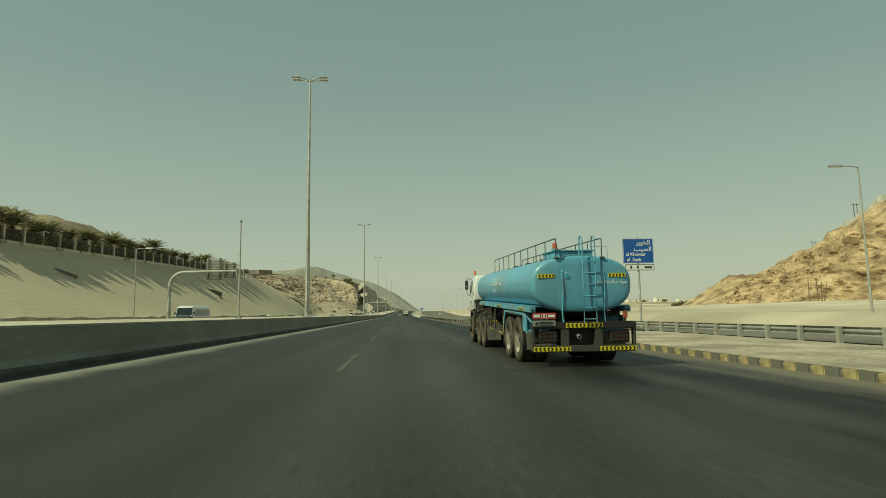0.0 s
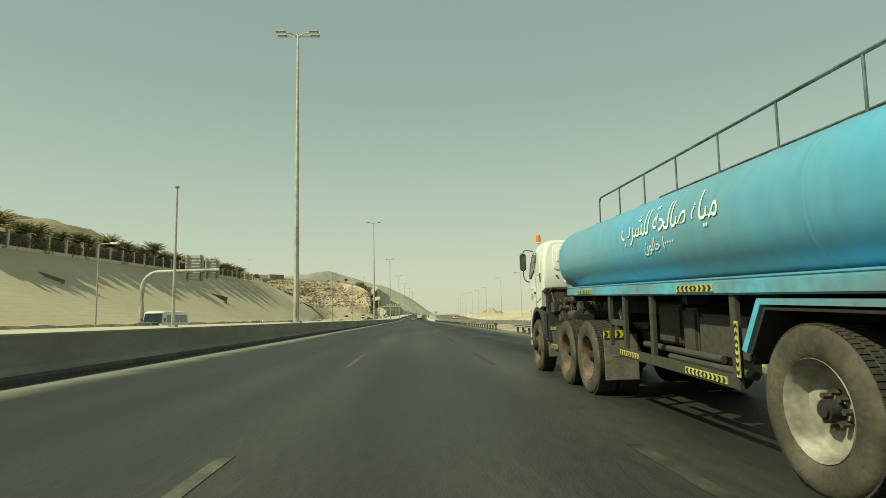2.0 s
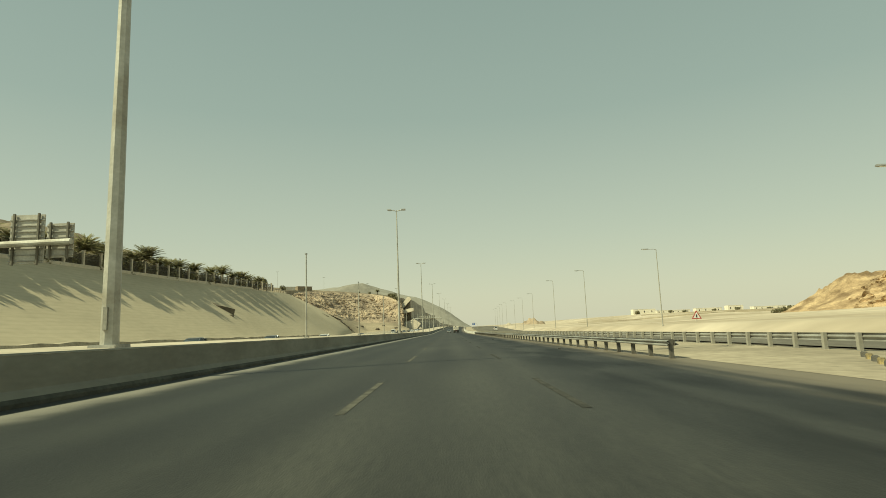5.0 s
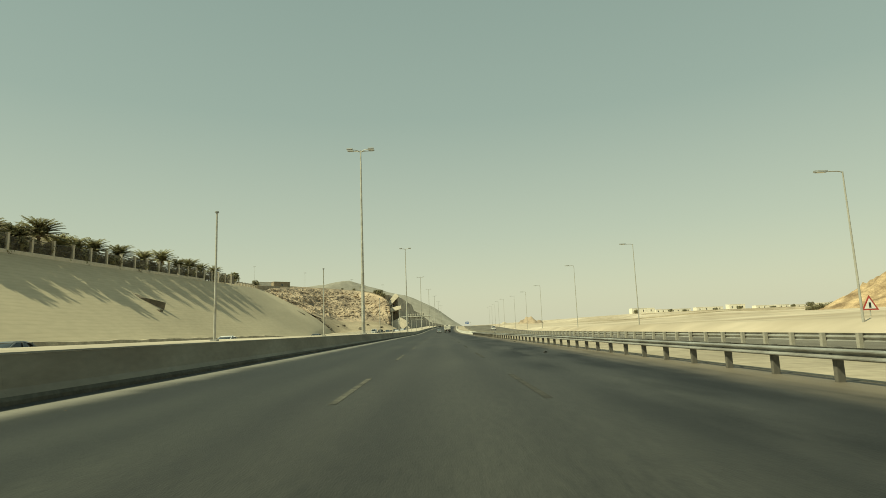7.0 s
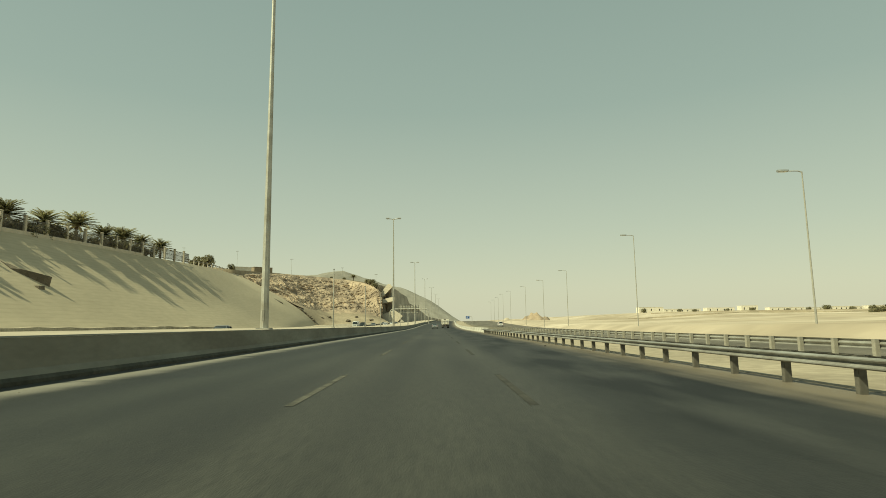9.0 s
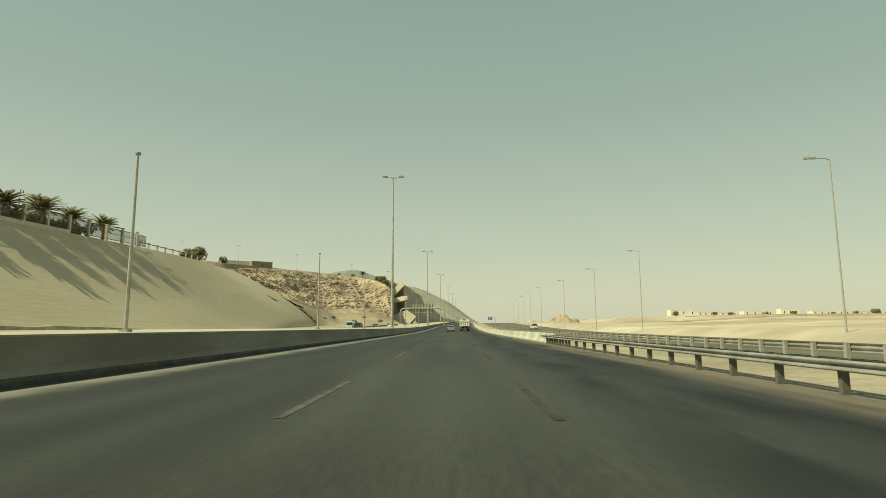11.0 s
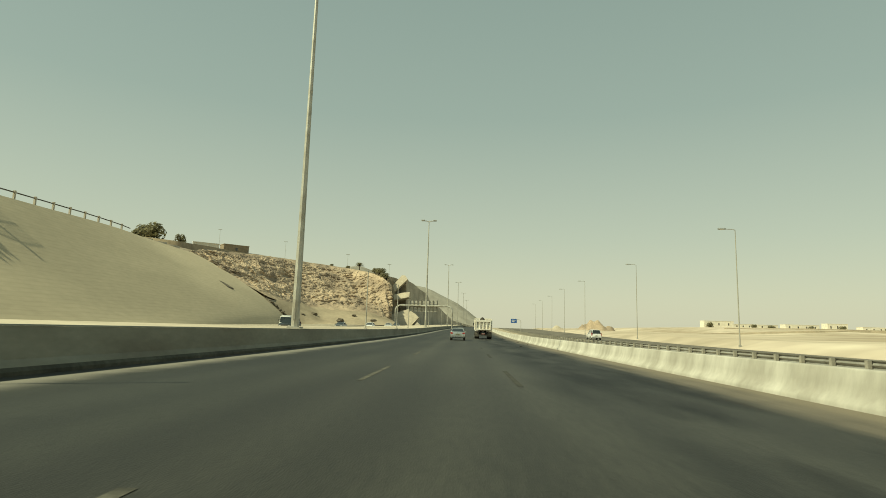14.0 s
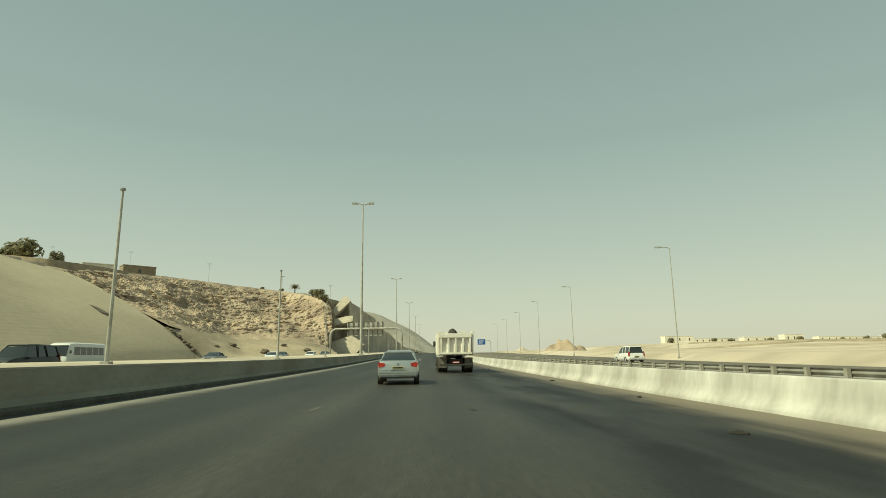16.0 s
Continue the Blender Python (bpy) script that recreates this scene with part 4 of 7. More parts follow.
M_YELLOWDUST = mat("dusty_yellow_tape", (0.50, 0.455, 0.14), 0.6, vary=0.2, scale=5)
M_DULLRED = mat("faded_red_plastic", (0.34, 0.085, 0.045), 0.4, vary=0.2, scale=5)
M_YELLOW = mat("reflective_yellow", (0.72, 0.60, 0.03), 0.45, vary=0.1, scale=6)
M_BLACK = mat("black_vinyl", (0.02, 0.02, 0.018), 0.6, vary=0.2)
M_RED = mat("plate_red", (0.40, 0.055, 0.045), 0.5, vary=0.12)
M_WHITEVINYL = mat("white_vinyl", (0.78, 0.78, 0.74), 0.5, vary=0.08, scale=8)
M_GREYPLATE = mat("grey_plate", (0.30, 0.30, 0.28), 0.5, 0.3, vary=0.15)
M_AMBER = mat("amber_plastic", (0.62, 0.17, 0.02), 0.2, vary=0.1, coat=0.5)
M_TAIL = mat("tail_light_red", (0.30, 0.022, 0.012), 0.35, vary=0.15, coat=0.1, spec=0.3)
M_TAILDULL = mat("dusty_tail_light", (0.06, 0.031, 0.024), 0.6, vary=0.3, scale=6)
M_GLASS = mat("dark_window_glass", (0.02, 0.025, 0.025), 0.06, vary=0.05, spec=0.8)
M_CABGLASS = mat("grey_cab_glass", (0.07, 0.085, 0.085), 0.08, vary=0.15, scale=2.5, spec=0.6)
M_MIRROR = mat("mirror_glass", (0.10, 0.105, 0.105), 0.05, 1.0, vary=0.02)
M_SILVER = mat("silver_car_paint", (0.46, 0.49, 0.475), 0.34, 0.75, vary=0.05, scale=2, coat=0.6)
M_CARWHITE = mat("white_car_paint", (0.78, 0.78, 0.75), 0.3, vary=0.04, coat=0.6)
M_CARDARK = mat("dark_car_paint", (0.02, 0.024, 0.024), 0.4, 0.0, vary=0.1, coat=0.15, spec=0.3)
M_CARGREY = mat("grey_car_paint", (0.16, 0.165, 0.16), 0.3, 0.4, vary=0.1, coat=0.6)
M_TIPPER = mat("tipper_cream_paint", (0.84, 0.82, 0.74), 0.55, vary=0.08, scale=1.2, fine=8, tint=(0.74, 0.69, 0.58))
M_BUSWHITE = mat("bus_white_paint", (0.68, 0.70, 0.66), 0.35, vary=0.08, coat=0.4)
M_CHROME = mat("chrome", (0.7, 0.7, 0.68), 0.12, 1.0, vary=0.05)
M_FADED = mat("faded_lettering", (0.42, 0.42, 0.38), 0.5, vary=0.3)
M_EARTH = mat("load_of_earth", (0.045, 0.04, 0.03), 1.0, vary=0.4, scale=3, bump=0.8)


def lathe(bm, profile, sides=36, close=False, c=(0, 0, 0)):
    """Turn a profile of (x along the axle, radius) round the x axis."""
    rings = []
    for i in range(sides):
        a = 2 * math.pi * i / sides
        rings.append([bm.verts.new((c[0] + x, c[1] + r * math.cos(a), c[2] + r * math.sin(a))) for x, r in profile])
    n = len(profile)
    for i in range(sides):
        a, b = rings[i], rings[(i + 1) % sides]
        for j in range(n if close else n - 1):
            k = (j + 1) % n
            bm.faces.new((a[j], a[k], b[k], b[j]))
    return bm


def truck_wheel(parent, x, y, side, r=0.55, w=0.30, rim=None, steer=False, inner=True, wall=None):
    """One truck wheel, its face towards side (-1 or 1); the rear ones have a second tyre within."""
    s = side
    rim = rim or M_RIM
    b = bmesh.new()
    prof = [(0.0, r * 0.60), (0.02, r * 0.64), (0.035, r * 0.80), (0.02, r * 0.93), (-0.01, r * 0.985), (-0.05, r)]
    prof = [(px * 1.0, pr) for px, pr in prof] + [(-w + 0.05, r), (-w, r * 0.95), (-w - 0.02, r * 0.8), (-w, r * 0.6)]
    lathe(b, [(s * px, pr) for px, pr in prof], 40)
    tr = bmesh.new()
    for i in range(80):
        for row in range(4):
            off = -0.042 - (w - 0.084) * row / 3
            m = Matrix.Rotation(2 * math.pi * (i + 0.5 * (row % 2)) / 80, 4, "X")
            box(tr, min(s * (off - 0.030), s * (off + 0.030)), max(s * (off - 0.030), s * (off + 0.030)), -0.017, 0.017, r - 0.03, r + 0.007, 0, m)
    wheel = new("wheel")
    wheel.parent = parent
    wheel.location = (x, y, 0.5)
    part("tyre", b, wall or M_TYREDUST, wheel, smooth=True)
    tagged(part("tread", tr, M_TYRE, wheel), kind="stuff")
    if inner:
        b = bmesh.new()
        lathe(b, [(s * (px - w - 0.06), pr) for px, pr in prof], 32)
        part("inner_tyre", b, M_TYRE, wheel, smooth=True)
    b = bmesh.new()
    if steer:
        lathe(b, [(s * 0.0, r * 0.61), (s * 0.012, r * 0.60), (s * -0.05, r * 0.55), (s * -0.06, r * 0.40), (s * 0.01, r * 0.34), (s * 0.02, r * 0.22), (s * 0.0, r * 0.2), (s * 0.0, 0.002)], 36)
    else:
        lathe(b, [(s * 0.0, r * 0.61), (s * 0.012, r * 0.60), (s * -0.02, r * 0.56), (s * -0.15, r * 0.52), (s * -0.17, r * 0.30), (s * -0.16, 0.002)], 36)
    part("rim", b, rim, wheel, smooth=True)
    b = bmesh.new()
    hx = 0.03 if steer else -0.10
    disc(b, (s * hx, 0, 0), r * (0.125 if not steer else 0.2), 0.14, "x", 16, 0.02)
    part("hub", b, M_CHASSIS, wheel, smooth=True)
    nut = disc(bmesh.new(), (0, 0, 0), 0.022, 0.07, "x", 6)
    shared_nut = None
    for i in range(8):
        a = 2 * math.pi * i / 8
        if shared_nut is None:
            o = part("wheel_nut", nut, M_OILY, wheel)
            shared_nut = o.data
        else:
            o = new("wheel_nut", shared_nut)
            o.parent = wheel
        o.location = (s * (hx - 0.03), r * 0.2 * math.cos(a), r * 0.2 * math.sin(a))
    return wheel


def chevrons(parent, origin, right, up, length, height, n, lift=0.006, mirror=True, name="chevron_tape"):
    """A yellow strip with black arrowheads that point outwards from its middle."""
    o, r, u = Vector(origin), Vector(right).normalized(), Vector(up).normalized()
    nrm = r.cross(u)
    b = bmesh.new()
    q = [o, o + r * length, o + r * length + u * height, o + u * height]
    loft(b, [[v - nrm * 0.004 for v in q], [v + nrm * lift for v in q]])
    strip = part(name, b, M_YELLOW if abs(r.x) > 0.5 else M_YELLOWDUST, parent, "yellow reflective strip with black arrowheads")
    for i in range(n):
        b = bmesh.new()
        cx = length * (i + 0.5) / n
        d = 0 if not mirror else (-1 if cx < length / 2 else 1)
        if mirror is None:
            d = -1
        if mirror == "right":
            d = 1
        wdt = length / n * 0.46
        h2 = height * 0.42
        p0 = o + r * cx + u * height / 2 + nrm * (lift + 0.003)
        for sgn in (-1, 1):
            pts = [p0 + r * d * wdt * 0.6, p0 + r * (d * wdt * 0.6 - d * wdt), p0 + r * (-d * wdt) + u * sgn * h2, p0 + u * sgn * h2]
            b.faces.new([b.verts.new(p) for p in pts])
        part("arrowhead", b, M_BLACK, strip)
    return strip


def text_mesh(body, size, material, parent, name, place, wrap=None, bold=0.0):
    """Lettering as a thin mesh, laid by the pose place; wrap moves each vertex onto a curved skin."""
    c = bpy.data.curves.new(name, "FONT")
    c.body, c.size, c.extrude, c.offset, c.resolution_u = body, size, 0.004 if wrap is None else 0.0, bold, 2
    c.align_x, c.align_y = "CENTER", "CENTER"
    tmp = new(name, c)
    me = bpy.data.meshes.new_from_object(tmp.evaluated_get(bpy.context.evaluated_depsgraph_get()))
    bpy.data.objects.remove(tmp)
    me.transform(place)
    if wrap:
        # cut into thin courses, so that tall strokes follow the curve
        fine = bmesh.new()
        fine.from_mesh(me)
        zs = [v.co.z for v in fine.verts]
        z = min(zs) + 0.02
        while z < max(zs):
            bmesh.ops.bisect_plane(fine, geom=fine.verts[:] + fine.edges[:] + fine.faces[:], plane_co=(0, 0, z), plane_no=(0, 0, 1))
            z += 0.025
        fine.to_mesh(me)
        fine.free()
        for v in me.vertices:
            v.co = wrap(v.co)
    me.materials.clear()
    me.materials.append(material)
    ob = new(name, me)
    ob.parent = parent
    return ob


# ---- the tanker ----
TANK_C, TANK_A, TANK_B = 1.83, 1.19, 0.635     # height of its axis, half width, half height


def tank_ring(y, k=1.0, n=56):
    out = []
    for i in range(n):
        a = 2 * math.pi * i / n
        c, s = math.cos(a), math.sin(a)
        e = 2 / 2.6
        out.append((TANK_A * k * math.copysign(abs(c) ** e, c), y, TANK_C + TANK_B * k * math.copysign(abs(s) ** e, s)))
    return out


def tank_side(z):
    """Half width of the tank at a height."""
    s = min(1.0, abs(z - TANK_C) / TANK_B)
    return TANK_A * (1 - s ** 2.6) ** (1 / 2.6)


def rounded(x0, x1, z0, z1, r, n=5):
    """The outline of a rectangle with rounded corners."""
    out = []
    for cx, cz, a0 in ((x1 - r, z0 + r, -90), (x1 - r, z1 - r, 0), (x0 + r, z1 - r, 90), (x0 + r, z0 + r, 180)):
        out += [(cx + r * math.cos(radians(a0 + 90 * i / n)), cz + r * math.sin(radians(a0 + 90 * i / n))) for i in range(n + 1)]
    return out


def tanker():
    t = empty("tanker_truck", "sky-blue water tanker semi-trailer with a white cab, dusty wheels", "tanker truck")
    # tank
    b = bmesh.new()
    loft(b, [tank_ring(y, k) for y, k in ((0.0, 0.70), (0.008, 0.88), (0.025, 0.945), (0.06, 0.975), (0.11, 0.993), (0.18, 1.0), (3.0, 1.0), (6.2, 1.0), (9.55, 1.0), (9.70, 0.97), (9.83, 0.90), (9.92, 0.74), (9.95, 0.5))])
    tank = part("tank", b, M_BLUE, t, smooth=True)
    for y in (0.36, 2.9, 6.2, 9.5):
        b = bmesh.new()
        loft(b, [tank_ring(y - 0.03, 1.0005), tank_ring(y - 0.015, 1.005), tank_ring(y + 0.015, 1.005), tank_ring(y + 0.03, 1.0005)], caps=False)
        part("weld_seam", b, M_BLUE, tank, smooth=True)
    # upright pipes and the seam on the rear end
    for x, r in ((-0.46, 0.022), (0.52, 0.016)):
        b = bmesh.new()
        tube(b, [(x, -0.0, 0.98), (x - 0.02, 0.0, 1.25), (x, -0.02, 1.6), (x, 0.0, 2.1), (x, 0.08, 2.36), (x, 0.25, 2.47)], r, 8)
        part("drain_pipe", b, M_BLUEDUST, tank)
    b = disc(bmesh.new(), (-0.36, 0.0, 2.02), 0.068, 0.012, "y", 24)
    e = part("emblem", b, M_WHITEVINYL, tank)
    b = disc(bmesh.new(), (-0.36, -0.010, 2.02), 0.062, 0.012, "y", 24)
    part("emblem_field", b, mat("emblem_blue", (0.07, 0.33, 0.45), 0.5), e)
    chevrons(tank, (-1.04, -0.005, 1.97), (1, 0, 0), (0, 0, 1), 0.40, 0.085, 5, mirror=None)
    chevrons(tank, (0.62, -0.005, 1.98), (1, 0, 0), (0, 0, 1), 0.40, 0.085, 5, mirror="right")
    # Arabic words for drinking water, on the side and on the rear end
    words = "\ufe8f\ufeae\ufeb8\ufee0\ufedf \ufe94\ufea4\ufedf\ufe8e\ufebb \ufee9\ufe8e\ufef4\ufee3"
    side_place = Matrix.Translation((0, 5.12, 1.99)) @ pose(0, 0, 0, 90, 0, -90) @ Matrix.Diagonal((1, 1.25, 1, 1))
    text_mesh(words, 0.31, M_WHITEVINYL, tank, "lettering", side_place, lambda v: Vector((-tank_side(v.z) - 0.009, v.y, v.z)), 0.0)
    text_mesh("\ufee5\ufeee\ufedf\ufe8e\ufe9f \u0661\u0660\u0660\u0660\u0660", 0.19, M_WHITEVINYL, tank, "lettering", Matrix.Translation((0, 5.2, 1.74)) @ pose(0, 0, 0, 90, 0, -90), lambda v: Vector((-tank_side(v.z) - 0.009, v.y, v.z)), 0.0)
    text_mesh(words, 0.105, M_WHITEVINYL, tank, "lettering", Matrix.Translation((0.66, 0.0, 1.87)) @ pose(0, 0, 0, 90, 0, 0), lambda v: Vector((v.x, -0.003, v.z)), 0.002)
    # boxes and steps on the top
    b = box(bmesh.new(), -0.46, 0.46, 0.55, 1.75, 2.40, 2.62, 0.03)
    box(b, -0.50, 0.50, 0.52, 1.78, 2.60, 2.635, 0.012)
    part("manhole_box", b, M_BLUEDUST, t)
    for y in (3.0, 4.9, 6.6):
        b = disc(bmesh.new(), (0.0, y, 2.48), 0.26, 0.14, "z", 24, 0.02)
        part("manhole_cover", b, M_GREYFRAME, t)
    b = box(bmesh.new(), -0.34, 0.34, 0.3, 8.9, 2.462, 2.478)
    part("walkway", b, M_GREYFRAME, t)
    # railings
    for x in (-0.58, 0.50):
        rail = new("railing")
        rail.parent = t
        b = bmesh.new()
        tube(b, [(x, 0.06, 2.80), (x, 0.12, 2.86), (x, 3.0, 2.87), (x, 8.84, 2.87), (x, 8.9, 2.80)], 0.016, 6)
        part("top_rail", b, M_RAILING, rail)
        for i in range(10):
            y = 0.06 + 8.84 * i / 9
            b = bmesh.new()
            tube(b, [(x, y, 2.40), (x, y, 2.86)], 0.013, 6)
            box(b, x - 0.05, x + 0.05, y - 0.09, y + 0.09, 2.405, 2.44, 0.006)
            part("rail_post", b, M_RAILING, rail)
    # ladder with hooped grips
    lad = new("ladder")
    lad.parent = t
    for x in (0.0, 0.29):
        b = bmesh.new()
        pts = [(x, -0.10, 0.98), (x, -0.10, 1.8), (x, -0.08, 2.5), (x, -0.06, 2.80)]
        pts += [(x, -0.06 + 0.11 * (1 - math.cos(a)), 2.80 + 0.11 * math.sin(a)) for a in [math.pi * i / 8 for i in range(1, 9)]] + [(x, 0.16, 2.45)]
        tube(b, pts, 0.017, 8)
        part("rail", b, M_BLUEDUST, lad)
    for i in range(6):
        z = 1.05 + 0.255 * i
        b = bmesh.new()
        tube(b, [(0.0, -0.10, z), (0.29, -0.10, z)], 0.014, 6)
        part("rung", b, M_BLUEDUST, lad)
    # rear beacon
    bea = new("beacon")
    bea.parent = t
    b = bmesh.new()
    tube(b, [(-0.46, 0.1, 2.45), (-0.50, 0.02, 2.58), (-0.62, 0.0, 2.60)], 0.014, 6)
    disc(b, (-0.62, 0, 2.605), 0.085, 0.03, "z", 16)
    part("bracket", b, M_BLUEDUST, bea)
    b = bmesh.new()
    tube(b, [(-0.62, 0, 2.62), (-0.62, 0, 2.70), (-0.62, 0, 2.75)], 0.062, 16, 0.045)
    part("lens", b, M_DULLRED, bea)
    # side beams with tape, cross beams under the tank
    for x in (-1.0, 1.0):
        s = math.copysign(1, x)
        b = box(bmesh.new(), min(s * 1.06, s * 1.20), max(s * 1.06, s * 1.20), 0.18, 9.05, 1.195, 1.32, 0.015)
        part("side_beam", b, M_BLUEDUST, t)
        b = box(bmesh.new(), min(s * 0.9, s * 1.19), max(s * 0.9, s * 1.19), 0.2, 9.05, 1.322, 1.345, 0.008)
        part("beam_lip", b, M_BLUE, t)
        b = box(bmesh.new(), min(s * 0.36, s * 0.48), max(s * 0.36, s * 0.48), 0.2, 9.3, 0.92, 1.22, 0.01)
        part("chassis_beam", b, M_CHASSIS, t)
        b = disc(bmesh.new(), (s * 1.13, 0.175, 1.255), 0.028, 0.02, "y", 14)
        part("beam_light", b, M_CHASSIS, t)
    for y in (0.6, 1.9, 3.4, 4.9, 6.4, 7.9, 9.0):
        b = box(bmesh.new(), -1.08, 1.08, y - 0.06, y + 0.06, 1.10, 1.21, 0.01)
        part("cross_beam", b, M_CHASSIS, t)
    b = box(bmesh.new(), -0.75, 0.75, 0.5, 9.2, 1.18, 1.26, 0.02)
    part("tank_cradle", b, M_CHASSIS, t)
    for y in (1.48, 4.80, 8.30):
        chevrons(t, (-1.205, y, 1.225), (0, -1, 0), (0, 0, 1), 0.70, 0.062, 8)
    # arched mudguards over the rear axles
    for s in (-1, 1):
        g = bmesh.new()
        pts = [(3.66, 0.74), (3.44, 1.12), (0.98, 1.12), (0.62, 0.70), (0.56, 0.70), (0.94, 1.165), (3.48, 1.165), (3.72, 0.76)]
        loft(g, [[(s * 0.62, y, z) for y, z in pts], [(s * 1.20, y, z) for y, z in pts]])
        part("mudguard", g, M_BLUEDUST, t)
        # added dark sheet below the mudguard, in place of the shade under it
        g = bmesh.new()
        pts = [(3.64, 0.735), (3.425, 1.10), (1.0, 1.10), (0.645, 0.705), (0.665, 0.70), (1.02, 1.08), (3.40, 1.08), (3.61, 0.73)]
        loft(g, [[(s * 0.60, y, z) for y, z in pts], [(s * 1.185, y, z) for y, z in pts]])
        part("mudguard_liner", g, M_CHASSIS, t)
        g = box(bmesh.new(), min(s * 1.165, s * 1.20), max(s * 1.165, s * 1.20), 0.60, 1.0, 0.74, 1.1, 0.008)
        part("mudguard_cheek", g, M_BLUEDUST, t)
        g = box(bmesh.new(), min(s * 0.62, s * 1.2), max(s * 0.62, s * 1.2), 0.55, 0.58, 0.30, 0.72, 0.008)
        fl = part("mudflap", g, M_FLAP, t)
        g = box(bmesh.new(), min(s * 0.66, s * 1.16), max(s * 0.66, s * 1.16), 7.26, 7.29, 0.22, 0.86, 0.008)
        part("mudflap", g, M_FLAP, t)
    chevrons(t, (-1.17, 7.255, 0.60), (1, 0, 0), (0, 0, 1), 0.36, 0.10, 4, mirror="right")
    # worn plain mark on the flap
    b = box(bmesh.new(), -1.04, -0.84, 7.248, 7.259, 0.34, 0.47, 0.01)
    part("flap_mark", b, M_GREYPLATE, t)
    # side guard: legs, rails and lockers
    for s in (-1, 1):
        guard = new("side_guard")
        guard.parent = t
        for y in (3.88, 5.55, 6.4, 6.95):
            b = box(bmesh.new(), min(s * 1.12, s * 1.17), max(s * 1.12, s * 1.17), y - 0.045, y + 0.045, 0.42, 1.2, 0.006)
            part("leg", b, M_GREYFRAME, guard)
        b = box(bmesh.new(), min(s * 1.13, s * 1.175), max(s * 1.13, s * 1.175), 3.86, 6.98, 0.42, 0.53, 0.006)
        part("lower_rail", b, M_GREYFRAME, guard)
        b = box(bmesh.new(), min(s * 1.13, s * 1.17), max(s * 1.13, s * 1.17), 6.38, 7.0, 0.80, 0.88, 0.006)
        part("upper_rail", b, M_GREYFRAME, guard)
    chevrons(t, (-1.18, 4.75, 0.445), (0, -1, 0), (0, 0, 1), 0.75, 0.06, 10)
    chevrons(t, (-1.18, 6.55, 0.445), (0, -1, 0), (0, 0, 1), 0.60, 0.06, 8)
    chevrons(t, (-1.18, 3.84, 0.98), (0, 0, -1), (0, -1, 0), 0.45, 0.05, 7)
    for y0, y1, z0, z1, x0 in ((4.0, 4.9, 0.60, 1.0, -0.95), (5.05, 5.35, 0.55, 1.05, -0.9), (5.6, 6.2, 0.62, 1.08, -0.8)):
        b = box(bmesh.new(), x0, x0 + 0.5, y0, y1, z0, z1, 0.03)
        part("locker", b, M_GREYFRAME, t)
    for z, y0, y1 in ((0.52, 3.9, 5.5), (0.60, 4.4, 6.2)):
        b = bmesh.new()
        tube(b, [(-0.98, y0, z), (-0.98, y1, z)], 0.036, 10)
        part("hose_tube", b, M_GREYFRAME, t)
    b = bmesh.new()
    tube(b, [(-0.7, 7.6, 1.0), (-0.86, 7.3, 0.95), (-0.92, 7.05, 0.85)], 0.05, 10)
    part("exhaust_pipe", b, M_GREYPLATE, t)
    for y0, y1, z0, z1 in ((3.5, 6.3, 0.55, 1.1), (0.9, 3.2, 0.40, 0.62)):
        b = box(bmesh.new(), -0.35, 0.35, y0, y1, z0, z1, 0.04)
        part("underframe_box", b, M_CHASSIS, t)
    for y in (1.62, 2.90, 7.95, 9.22, 11.80):
        b = bmesh.new()
        tube(b, [(-0.95, y, 0.5), (0.95, y, 0.5)], 0.075, 10)
        disc(b, (0, y, 0.5), 0.2, 0.34, "x", 14, 0.04)
        part("axle", b, M_CHASSIS, t)
        for s in (-1, 1):
            if y < 11:
                b = bmesh.new()
                loft(b, [[(s * px, y + yy, z + dz) for px, dz in ((0.38, 0), (0.47, 0), (0.47, 0.06), (0.38, 0.06))] for yy, z in ((-0.5, 0.66), (-0.2, 0.60), (0.0, 0.58), (0.2, 0.60), (0.5, 0.66))])
                part("leaf_spring", b, M_CHASSIS, t)
    # rear frame: two bars, posts, lamps, pump outlet
    b = box(bmesh.new(), -1.20, 1.22, -0.06, 0.10, 0.33, 0.47, 0.02)
    part("rear_bumper", b, M_GREYFRAME, t)
    b = box(bmesh.new(), -1.20, 1.22, -0.04, 0.12, 0.83, 0.99, 0.02)
    part("rear_crossbar", b, M_CHASSIS, t)
    for x0, x1 in ((-1.20, -1.14), (1.16, 1.22), (-0.52, -0.34), (0.26, 0.44)):
        b = box(bmesh.new(), x0, x1, -0.03, 0.12, 0.45, 0.86, 0.012)
        part("rear_post", b, M_GREYFRAME, t)
    for x0, x1 in ((-1.06, -0.60), (0.60, 1.08)):
        lam = new("rear_lamp")
        lam.parent = t
        b = box(bmesh.new(), x0, x1, 0.0, 0.08, 0.52, 0.80, 0.02)
        part("housing", b, M_CHASSIS, lam)
        b = box(bmesh.new(), x0 + 0.04, x1 - 0.04, -0.022, 0.0, 0.555, 0.765, 0.008)
        part("lens", b, M_TAILDULL, lam)
        for i in range(5):
            xx = x0 + 0.06 + (x1 - x0 - 0.12) * i / 4
            b = bmesh.new()
            tube(b, [(xx, -0.034, 0.53), (xx, -0.034, 0.79)], 0.006, 5)
            part("guard_bar", b, M_CHASSIS, lam)
        for i in range(3):
            zz = 0.57 + 0.09 * i
            b = bmesh.new()
            tube(b, [(x0 + 0.03, -0.034, zz), (x1 - 0.03, -0.034, zz)], 0.006, 5)
            part("guard_bar", b, M_CHASSIS, lam)
